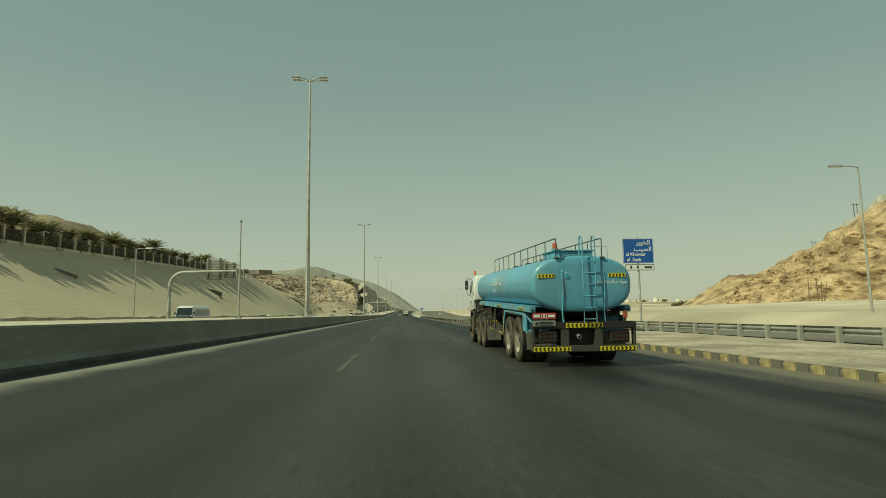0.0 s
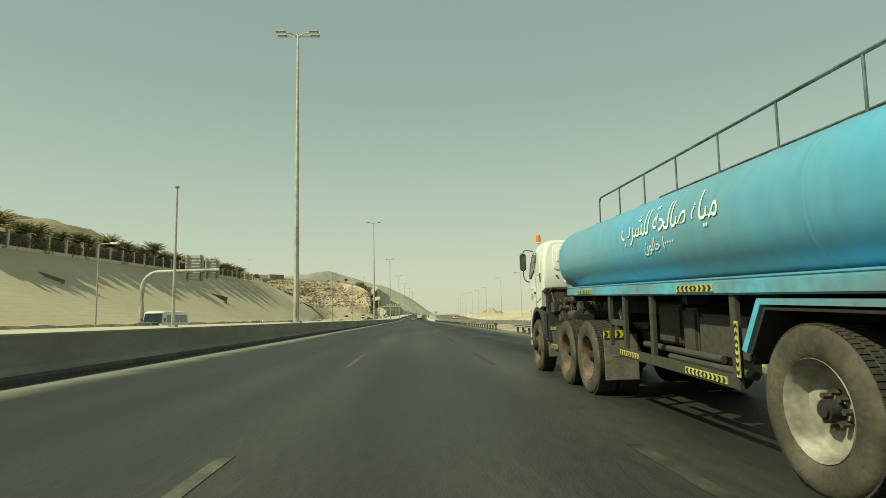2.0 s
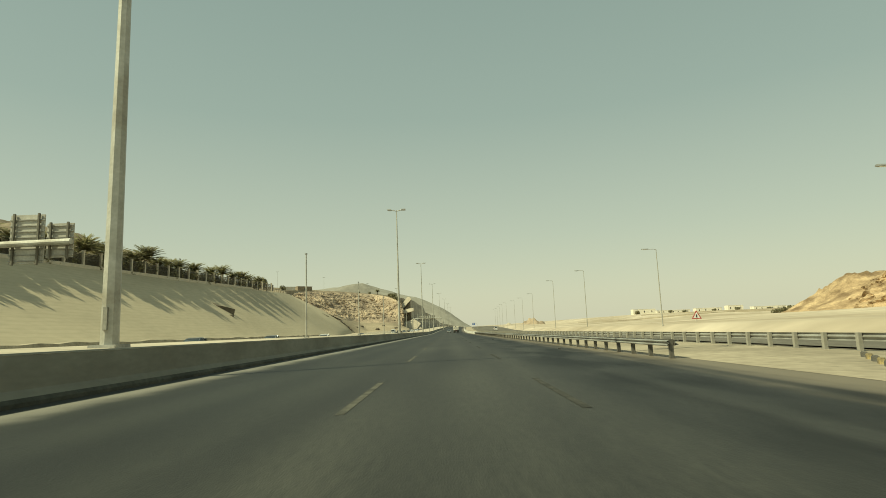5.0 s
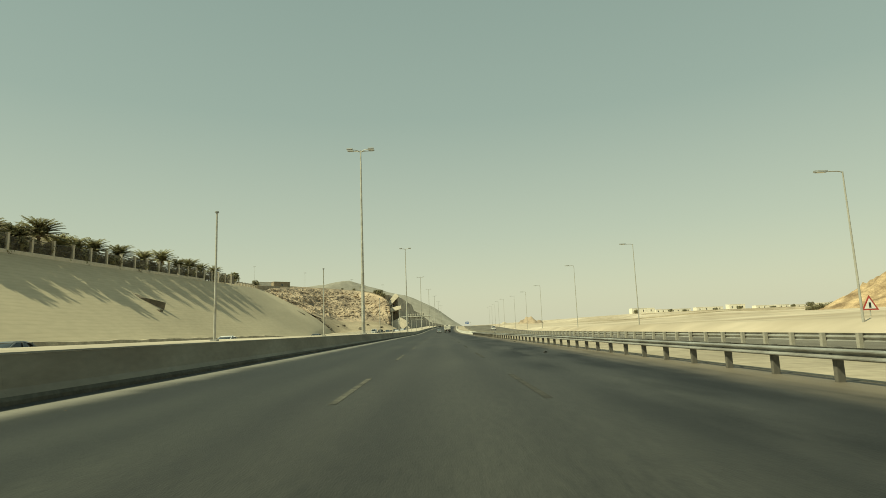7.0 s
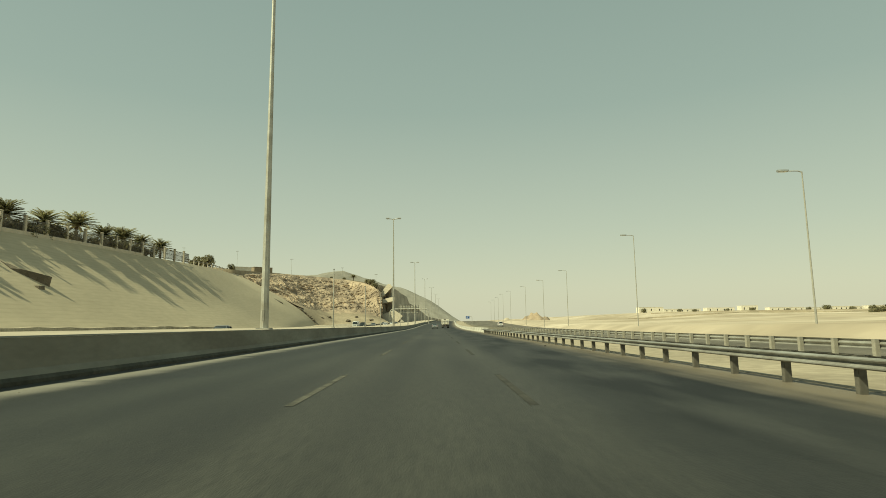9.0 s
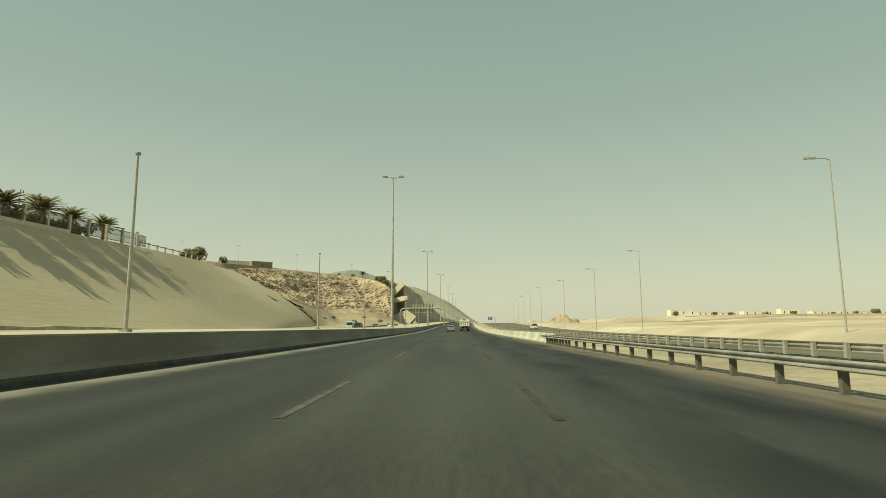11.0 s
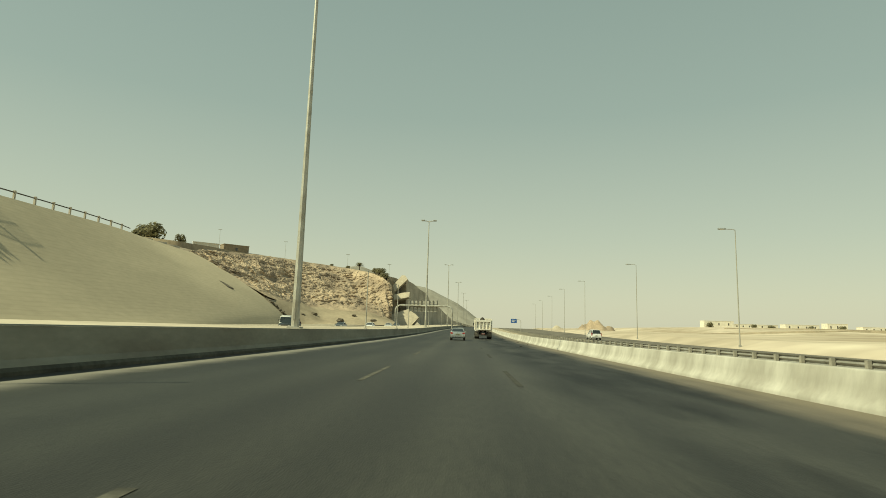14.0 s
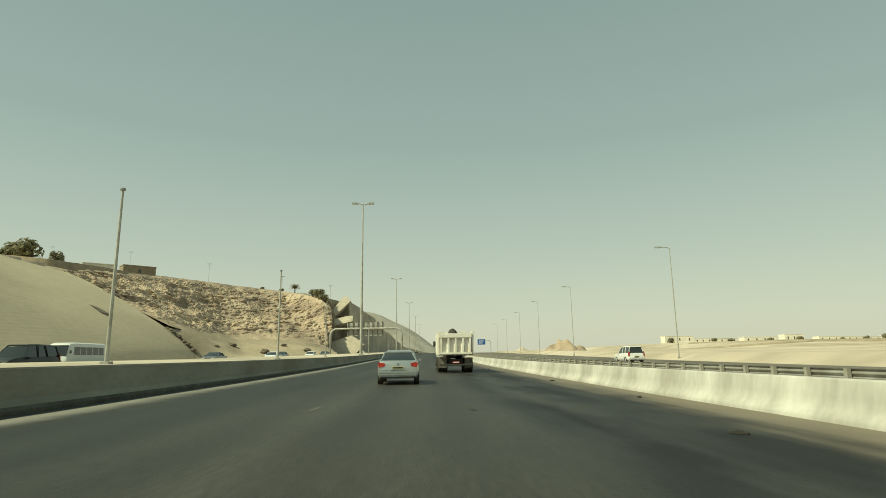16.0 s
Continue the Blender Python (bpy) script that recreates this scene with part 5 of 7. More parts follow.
    b = box(bmesh.new(), -0.34, 0.30, 0.12, 0.16, 0.40, 0.98, 0.01)
    part("pump_housing", b, M_CHASSIS, t)
    b = bmesh.new()
    tube(b, [(-0.12, 0.2, 0.68), (-0.12, 0.0, 0.68), (-0.12, -0.07, 0.66)], 0.042, 14)
    disc(b, (-0.12, -0.06, 0.66), 0.052, 0.03, "y", 16)
    outlet = part("outlet", b, M_GREYPLATE, t)
    # dark disc over the pipe end, painted stand-in for its shaded hollow
    part("bore", disc(bmesh.new(), (-0.12, -0.078, 0.66), 0.038, 0.006, "y", 16), M_CHASSIS, outlet)
    b = bmesh.new()
    tube(b, [(-1.06, 0.34, 0.78), (-1.06, 0.16, 0.78)], 0.07, 14)
    disc(b, (-1.06, 0.17, 0.78), 0.085, 0.05, "y", 14)
    disc(b, (-1.06, 0.28, 0.62), 0.10, 0.12, "y", 14, 0.02)
    box(b, -1.16, -0.96, 0.14, 0.34, 0.50, 0.54, 0.008)
    part("valve", b, M_OILY, t)
    chevrons(t, (-1.18, -0.062, 0.355), (1, 0, 0), (0, 0, 1), 0.86, 0.095, 9)
    chevrons(t, (0.36, -0.062, 0.355), (1, 0, 0), (0, 0, 1), 0.84, 0.095, 9)
    chevrons(t, (-0.42, -0.042, 0.865), (1, 0, 0), (0, 0, 1), 0.86, 0.10, 9)
    # red number plate and grey maker's plate, both with plain bars
    b = box(bmesh.new(), -1.19, -0.64, -0.05, -0.03, 1.055, 1.195, 0.012)
    pl = part("number_plate", b, M_RED, t, "red number plate with white bars")
    for x0, x1, z0, z1 in ((-1.16, -1.02, 1.10, 1.16), (-0.95, -0.90, 1.13, 1.165), (-0.95, -0.90, 1.085, 1.115), (-0.83, -0.68, 1.10, 1.155), (-0.985, -0.979, 1.07, 1.18), (-0.868, -0.862, 1.07, 1.18)):
        b = box(bmesh.new(), x0, x1, -0.058, -0.049, z0, z1)
        part("plate_bar", b, M_WHITEVINYL, pl)
    b = box(bmesh.new(), -1.19, -0.66, -0.062, -0.042, 0.90, 1.03, 0.008)
    pl = part("maker_plate", b, M_GREYPLATE, t, "grey metal plate with dark bars")
    for z0, z1 in ((0.965, 1.0), (0.925, 0.94)):
        part("plate_bar", box(bmesh.new(), -1.04, -0.72, -0.070, -0.060, z0, z1), M_BLACK, pl)
    part("plate_mark", disc(bmesh.new(), (-1.10, -0.066, 0.965), 0.035, 0.008, "y", 6), M_BLACK, pl)
    b = bmesh.new()
    tube(b, [(1.0, 0.05, 0.99), (1.0, 0.05, 1.06)], 0.03, 8)
    part("marker_stem", b, M_CHASSIS, t)
    b = box(bmesh.new(), 0.96, 1.05, 0.0, 0.1, 1.05, 1.22, 0.02)
    part("marker_lamp", b, M_DULLRED, t)
    # wheels
    for s in (-1, 1):
        for y in (1.62, 2.90):
            truck_wheel(t, s * 1.20, y, s)
        for y in (7.95, 9.22):
            truck_wheel(t, s * 1.20, y, s, rim=M_RIMRED)
        truck_wheel(t, s * 1.17, 11.80, s, rim=M_RIMRED, steer=True, inner=False)
    # the trailer stands nose-up on its coupling
    tilt = Matrix.Translation((0, 1.5, 0.6)) @ pose(0, 0, 0, 2.1, 0, 0) @ Matrix.Translation((0, -1.5, -0.6))
    still = {"wheel", "axle", "leaf_spring", "mudflap"}
    for o in list(t.children):
        if o.name.split(".")[0] not in still:
            o.matrix_local = tilt @ o.matrix_local
    # ---- cab ----
    cab = new("cab")
    cab.parent = t
    cab["label"] = "white steel lorry cab with black steps and arches"

    def sect(y, zb, zt, w, wt, r=0.12):
        return [(-w, y, zb), (-w, y, zb + (zt - zb) * 0.45), (-w + 0.01, y, zb + (zt - zb) * 0.62), (-wt, y, zt - r), (-wt + r * 0.35, y, zt - r * 0.3), (-wt + r, y, zt),
                (wt - r, y, zt), (wt - r * 0.35, y, zt - r * 0.3), (wt, y, zt - r), (w - 0.01, y, zb + (zt - zb) * 0.62), (w, y, zb + (zt - zb) * 0.45), (w, y, zb)]
    b = bmesh.new()
    loft(b, [sect(11.06, 1.76, 2.67, 1.08, 1.02), sect(11.075, 1.73, 2.70, 1.11, 1.045), sect(11.11, 1.70, 2.725, 1.135, 1.06), sect(11.3, 1.66, 2.74, 1.145, 1.065), sect(11.36, 1.34, 2.745, 1.145, 1.065), sect(11.62, 1.30, 2.76, 1.15, 1.07), sect(12.1, 1.28, 2.74, 1.15, 1.07),
             sect(12.42, 1.1, 2.62, 1.15, 1.06), sect(12.62, 0.9, 2.40, 1.14, 1.05), sect(12.76, 0.8, 1.75, 1.12, 1.06), sect(12.80, 0.7, 1.55, 1.10, 1.04)])
    part("body", b, M_WHITE, cab, smooth=True)
    b = bmesh.new()
    for i in range(9):
        x = -0.80 + 0.2 * i
        loft(b, [[(x - 0.05, y, z), (x, y, z + 0.022), (x + 0.05, y, z)] for y, z in ((11.12, 2.695), (11.4, 2.742), (11.9, 2.748), (12.2, 2.705))])
    part("roof_rib", b, M_WHITE, cab, smooth=True)
    # rear wall pressings and rear window
    for x0, x1, z0, z1, r, y0 in ((-0.93, 0.93, 2.09, 2.63, 0.07, 11.045), (-0.85, -0.64, 2.26, 2.54, 0.035, 11.03), (0.66, 0.86, 2.26, 2.54, 0.035, 11.03), (-0.50, -0.12, 1.86, 2.03, 0.03, 11.04), (0.10, 0.50, 1.86, 2.03, 0.03, 11.04)):
        b = bmesh.new()
        loft(b, [[(x, y0 + 0.012 if k else y0 + 0.05, z) for x, z in rounded(x0, x1, z0, z1, r)] if k < 2 else [(x, y0, z) for x, z in rounded(x0 + 0.012, x1 - 0.012, z0 + 0.012, z1 - 0.012, r)] for k in range(3)])
        part("pressing", b, M_WHITE, cab, smooth=True)
    for x in (-0.66, -0.04, 0.58):
        b = box(bmesh.new(), x - 0.025, x + 0.025, 11.02, 11.08, 1.82, 2.11, 0.012)
        part("wall_bracket", b, M_WHITE, cab)
    b = bmesh.new()
    tube(b, [(-0.43, 11.0, 1.94), (-0.42, 10.99, 1.88), (-0.43, 10.99, 1.78)], 0.012, 6)
    part("lock_handle", b, M_WHITE, cab)
    b = disc(bmesh.new(), (-0.70, 11.03, 2.19), 0.04, 0.02, "y", 16, 0.005)
    part("filler_cap", b, M_WHITE, cab)
    b = disc(bmesh.new(), (-0.86, 11.05, 1.97), 0.02, 0.03, "y", 10)
    part("rubber_stop", b, M_BLACKPLASTIC, cab)
    b = bmesh.new()
    loft(b, [[(x, y, z) for x, z in rounded(-0.585, 0.605, 2.195, 2.575, 0.08)] for y in (11.06, 11.018)])
    win = part("rear_window", b, M_BLACKPLASTIC, cab)
    b = bmesh.new()
    loft(b, [[(x, y, z) for x, z in rounded(-0.568, 0.588, 2.212, 2.558, 0.07)] for y in (11.03, 11.012)])
    part("blind", b, M_WHITE, win, "white blind behind the rear window")
    # side window, door seam, handle, vent on each side
    for s in (-1, 1):
        q = [(12.0, 2.16), (12.0, 2.46), (12.05, 2.52), (12.34, 2.53), (12.50, 2.30), (12.535, 2.06), (12.51, 2.01), (12.44, 2.0), (12.06, 2.14)]

        def skin(y, z, d):
            zz = (z - 1.30) / 1.45
            w = 1.15 if zz < 0.6 else 1.15 - 0.085 * (zz - 0.6) / 0.35
            return (s * (w + d), y, z)
        b = bmesh.new()
        loft(b, [[skin(y, z, -0.02) for y, z in q], [skin(y, z, 0.012) for y, z in q]])
        part("side_window", b, M_CABGLASS, cab)
        b = bmesh.new()
        tube(b, [skin(y, z, 0.006) for y, z in q + q[:1]], 0.013, 5)
        part("window_seal", b, M_BLACKPLASTIC, cab)
        b = bmesh.new()
        tube(b, [skin(12.02, 2.36, 0.012), skin(12.40, 2.37, 0.012)], 0.006, 5)
        part("sun_visor_edge", b, M_GREYPLATE, cab)
        for y0, y1, z0, z1 in ((11.46, 11.76, 2.02, 2.52), (11.92, 12.5, 1.58, 1.80)):
            b = bmesh.new()
            loft(b, [[skin(y, z, d) for y, z in rounded(y0 + e, y1 - e, z0 + e, z1 - e, 0.05)] for d, e in ((-0.02, 0.0), (0.002, 0.0), (0.007, 0.012))])
            part("side_pressing", b, M_WHITE, cab, smooth=True)
        b = bmesh.new()
        tube(b, [skin(11.87, 1.42, 0.002), skin(11.60, 1.47, 0.002), skin(11.36, 1.52, 0.002)], 0.006, 5)
        part("panel_seam", b, M_BLACKPLASTIC, cab)
        b = bmesh.new()
        line = [(11.86, 1.30), (11.84, 1.9), (11.90, 2.35), (11.98, 2.56), (12.3, 2.60), (12.5, 2.5)]
        tube(b, [skin(y, z, 0.002) for y, z in line], 0.008, 5)
        part("door_seam", b, M_BLACKPLASTIC, cab)
        b = box(bmesh.new(), min(s * 1.14, s * 1.175), max(s * 1.14, s * 1.175), 11.90, 12.02, 1.63, 1.68, 0.012)
        part("door_handle", b, M_BLACKPLASTIC, cab)
        b = box(bmesh.new(), min(s * 1.13, s * 1.16), max(s * 1.13, s * 1.16), 11.36, 11.44, 1.86, 2.06, 0.012)
        part("air_vent", b, M_BLACKPLASTIC, cab)
        for k, (y0, y1, z0) in enumerate(((12.14, 12.46, 1.735), (12.20, 12.44, 1.63), (12.22, 12.44, 1.60), (12.20, 12.43, 1.57), (12.24, 12.42, 1.54), (12.22, 12.40, 1.51))):
            b = box(bmesh.new(), min(s * 1.150, s * 1.161), max(s * 1.150, s * 1.161), y0, y1, z0, z0 + (0.03 if k == 0 else 0.012))
            part("door_lettering_bar", b, M_FADED, cab)
        b = box(bmesh.new(), min(s * 1.13, s * 1.165), max(s * 1.13, s * 1.165), 12.52, 12.58, 1.22, 1.28, 0.012)
        part("side_repeater", b, M_AMBER, cab)
        # arch and steps
        b = bmesh.new()
        arch = []
        for i in range(13):
            a = math.pi * (0.02 + 0.96 * i / 12)
            arch.append((11.80 - 0.68 * math.cos(a), 0.72 + 0.62 * math.sin(a)))
        inner = [(11.80 + (y - 11.80) * 0.84, 0.72 + (z - 0.72) * 0.86) for y, z in arch]
        loft(b, [[(s * 0.80, y, z) for y, z in arch], [(s * 1.17, y, z) for y, z in arch], [(s * 1.17, y, z) for y, z in inner], [(s * 0.80, y, z) for y, z in inner]], close=False, caps=False)
        part("wheel_arch", b, M_BLACKPLASTIC, cab, smooth=True)
        b = box(bmesh.new(), min(s * 0.8, s * 1.12), max(s * 0.8, s * 1.12), 12.44, 12.74, 0.42, 1.02, 0.04)
        box(b, min(s * 0.9, s * 1.16), max(s * 0.9, s * 1.16), 12.44, 12.70, 0.58, 0.64, 0.01)
        part("step", b, M_BLACKPLASTIC, cab)
        # mudguard block and tank behind the front wheel
        b = box(bmesh.new(), min(s * 0.78, s * 1.14), max(s * 0.78, s * 1.14), 10.90, 11.14, 0.60, 1.26, 0.04)
        part("splash_guard", b, M_BLACKPLASTIC, cab)
        for k in range(5):
            b = box(bmesh.new(), min(s * 1.14, s * 1.156), max(s * 1.14, s * 1.156), 10.93 + 0.045 * k, 10.955 + 0.045 * k, 0.70, 1.2, 0.004)
            part("guard_rib", b, M_BLACKPLASTIC, cab)
        b = box(bmesh.new(), min(s * 0.80, s * 1.12), max(s * 0.80, s * 1.12), 10.96, 11.0, 0.30, 0.62, 0.01)
        part("mudflap", b, M_FLAP, cab)
        b = box(bmesh.new(), min(s * 0.62, s * 1.12), max(s * 0.62, s * 1.12), 9.66, 10.68, 0.42, 0.95, 0.07)
        part("fuel_tank", b, M_GREYFRAME, cab, smooth=True)
        # mirror
        mi = new("mirror")
        mi.parent = cab
        b = bmesh.new()
        tube(b, [(s * 1.08, 12.40, 2.64), (s * 1.17, 12.48, 2.68), (s * 1.26, 12.53, 2.68), (s * 1.285, 12.55, 2.65), (s * 1.30, 12.55, 2.58)], 0.013, 8)
        part("arm", b, M_BLACKPLASTIC, mi)
        b = bmesh.new()
        tube(b, [(s * 1.14, 12.58, 1.93), (s * 1.22, 12.56, 1.95), (s * 1.275, 12.55, 2.00), (s * 1.295, 12.55, 2.08), (s * 1.30, 12.55, 2.24)], 0.013, 8)
        part("arm", b, M_BLACKPLASTIC, mi)
        b = bmesh.new()
        loft(b, [[(s * 1.30 + x, y, z) for x, z in rounded(-0.075 + e, 0.075 - e, 2.20 + e, 2.61 - e, 0.055)] for y, e in ((12.525, 0.008), (12.535, 0.0), (12.57, 0.0), (12.60, 0.012), (12.615, 0.035))])
        part("housing", b, M_BLACKPLASTIC, mi, smooth=True)
        b = bmesh.new()
        loft(b, [[(s * 1.30 + x, y, z) for x, z in rounded(-0.062, 0.062, 2.22, 2.59, 0.045)] for y in (12.522, 12.53)])
        part("glass", b, M_MIRROR, mi)
        chevrons(cab, (-1.13, 10.68, 0.86), (0, -1, 0), (0, 0, 1), 0.44, 0.06, 6) if s < 0 else None
        chevrons(cab, (-1.13, 10.68, 0.50), (0, -1, 0), (0, 0, 1), 0.50, 0.08, 6, mirror="right") if s < 0 else None
    q = [(-0.98, 12.66, 1.72), (0.98, 12.66, 1.72), (0.94, 12.47, 2.52), (-0.94, 12.47, 2.52)]
    b = bmesh.new()
    loft(b, [[(x, y + 0.09, z) for x, y, z in q], [(x, y + 0.13, z) for x, y, z in q]])
    part("windscreen", b, M_GLASS, cab)
    b = box(bmesh.new(), -1.12, 1.12, 12.62, 12.86, 0.42, 0.78, 0.05)
    part("front_bumper", b, M_WHITE, cab)
    bea = new("beacon")
    bea.parent = cab
    b = disc(bmesh.new(), (-0.94, 12.34, 2.835), 0.066, 0.03, "z", 16, 0.008)
    tube(b, [(-0.94, 12.34, 2.62), (-0.94, 12.34, 2.83)], 0.016, 8)
    part("stand", b, M_WHITE, bea)
    b = bmesh.new()
    tube(b, [(-0.94, 12.34, 2.85), (-0.94, 12.34, 2.95), (-0.94, 12.34, 3.01), (-0.94, 12.34, 3.02)], 0.062, 20, 0.044)
    part("lens", b, M_AMBER, bea)
    # machinery between cab and tank
    for x0, x1, y0, y1, z0, z1 in ((-1.06, 1.06, 11.12, 11.355, 1.16, 1.70), (-0.45, 0.45, 10.9, 11.9, 0.7, 1.36), (-0.62, 0.62, 10.3, 10.95, 0.95, 1.25), (-0.48, 0.48, 7.0, 11.6, 0.72, 0.92), (-0.6, 0.6, 7.9, 8.9, 0.98, 1.08), (-1.0, -0.5, 10.72, 11.1, 1.2, 1.42),
                                   (-0.95, -0.55, 9.5, 9.75, 0.95, 1.15), (0.3, 0.9, 10.4, 10.9, 0.95, 1.4)):
        b = box(bmesh.new(), x0, x1, y0, y1, z0, z1, 0.03)
        part("machinery", b, M_CHASSIS, t)
    rng = random.Random(3)
    for i in range(14):
        x = -0.7 + 0.1 * i
        b = bmesh.new()
        tube(b, [(x, 11.1, 1.25 + 0.12 * rng.random()), (x + 0.1 * rng.random(), 10.7, 1.0 + 0.2 * rng.random()), (x, 10.2, 0.98 + 0.15 * rng.random()), (x * 0.6, 9.7, 1.0)], 0.018 + 0.012 * rng.random(), 6)
        part("hose", b, M_CHASSIS, t)
    for x, y, z, r, l, ax in ((-0.78, 10.05, 1.12, 0.11, 0.5, "y"), (-0.30, 10.1, 1.10, 0.13, 0.7, "x"), (0.5, 9.9, 1.12, 0.12, 0.6, "y"), (-0.55, 9.75, 1.08, 0.16, 0.10, "y"), (-0.98, 10.9, 1.30, 0.07, 0.22, "z"), (-0.62, 10.85, 1.36, 0.09, 0.16, "z")):
        b = disc(bmesh.new(), (x, y, z), r, l, ax, 16, 0.02)
        part("air_tank", b, M_GREYFRAME, t, smooth=True)
    for y in (9.55, 9.8, 10.05, 10.3, 10.55):
        b = box(bmesh.new(), -1.06, -0.50, y - 0.02, y + 0.02, 0.96, 1.0, 0.005)
        part("bracket", b, M_GREYFRAME, t)
    for x in (-0.52, 0.46):
        b = box(bmesh.new(), x, x + 0.06, 7.2, 11.0, 0.92, 1.02, 0.006)
        part("frame_flange", b, M_GREYFRAME, t)
    b = bmesh.new()
    loft(b, [[(-0.13, 10.96, 1.42), (0.05, 10.96, 1.42), (-0.0, 10.96, 1.62), (-0.08, 10.96, 1.62)], [(-0.11, 11.06, 1.42), (0.03, 11.06, 1.42), (-0.02, 11.06, 1.6), (-0.06, 11.06, 1.6)]])
    part("cab_lock", b, M_CHASSIS, t)
    b = box(bmesh.new(), -0.5, 0.5, 8.0, 8.9, 1.06, 1.2, 0.03)
    part("coupling_plate", b, M_CHASSIS, t)
    # gearbox, valves, chains and brackets seen behind the cab
    for x0, x1, y0, y1, z0, z1 in ((-0.9, -0.62, 10.5, 10.72, 1.02, 1.34), (-0.58, -0.34, 10.35, 10.6, 1.1, 1.5), (-0.98, -0.7, 10.95, 11.08, 1.30, 1.62), (-0.28, 0.1, 10.5, 10.8, 1.25, 1.55), (-0.7, -0.5, 9.9, 10.1, 1.2, 1.42), (-0.45, -0.2, 9.6, 9.85, 1.1, 1.36), (-1.02, -0.86, 10.2, 10.45, 1.0, 1.2)):
        b = box(bmesh.new(), x0, x1, y0, y1, z0, z1, 0.04)
        disc(b, ((x0 + x1) / 2, y0 - 0.01, (z0 + z1) / 2), 0.07, 0.06, "y", 12)
        part("machinery", b, M_OILY, t)
    for x, y, z, r in ((-0.74, 10.62, 1.42, 0.09), (-0.5, 10.2, 1.28, 0.12), (-0.2, 10.35, 1.42, 0.08), (-0.92, 10.34, 1.28, 0.06), (-0.36, 9.95, 1.2, 0.1)):
        b = bmesh.new()
        lathe(b, [(-0.09, 0.01), (-0.09, r), (-0.05, r), (-0.04, r * 0.8), (0.04, r * 0.8), (0.05, r), (0.09, r), (0.09, 0.01)], 14, False, (x, y, z))
        part("pulley", b, M_OILY, t)
    for k in range(9):
        x = -1.0 + 0.13 * k
        b = bmesh.new()
        tube(b, [(x, 11.05, 1.66 - 0.02 * (k % 3)), (x + 0.03, 10.9, 1.40 + 0.05 * (k % 2)), (x + 0.1, 10.75, 1.30), (x + 0.16, 10.6, 1.38), (x + 0.14, 10.45, 1.22)], 0.016, 6)
        part("hose", b, M_OILY, t)
    b = bmesh.new()
    tube(b, [(-1.06, 11.06, 1.62), (-0.98, 11.0, 1.70), (-0.4, 10.98, 1.66), (-0.3, 10.96, 1.72), (0.2, 10.98, 1.66), (0.9, 11.0, 1.68)], 0.028, 8)
    part("cab_crossbar", b, M_CHASSIS, t)
    t.matrix_world = Matrix.Translation((3.49, 76.8, 0)) @ pose(0, 0, 0, 0, 0, -0.8) @ Matrix.Diagonal((0.97, 1, 1, 1))
    return t


tanker()

# ---- cars ahead and on the other roads ----


M_PLATE = mat("plate_yellow", (0.45, 0.42, 0.22), 0.5, vary=0.1)


def car_wheel(parent, x, y, s, r=0.31, w=0.2):
    wh = new("wheel")
    wh.parent = parent
    wh.location = (x, y, r)
    b = bmesh.new()
    lathe(b, [(s * px, pr) for px, pr in ((0.0, r * 0.62), (0.02, r * 0.7), (0.015, r * 0.92), (-0.03, r), (-w + 0.03, r), (-w, r * 0.9), (-w, r * 0.5))], 24)
    part("tyre", b, M_TYRE, wh, smooth=True)
    b = bmesh.new()
    lathe(b, [(s * 0.0, r * 0.63), (s * -0.03, r * 0.58), (s * -0.02, r * 0.2), (s * -0.01, 0.002)], 20)
    part("rim", b, M_GREYPLATE, wh, smooth=True)
    return wh


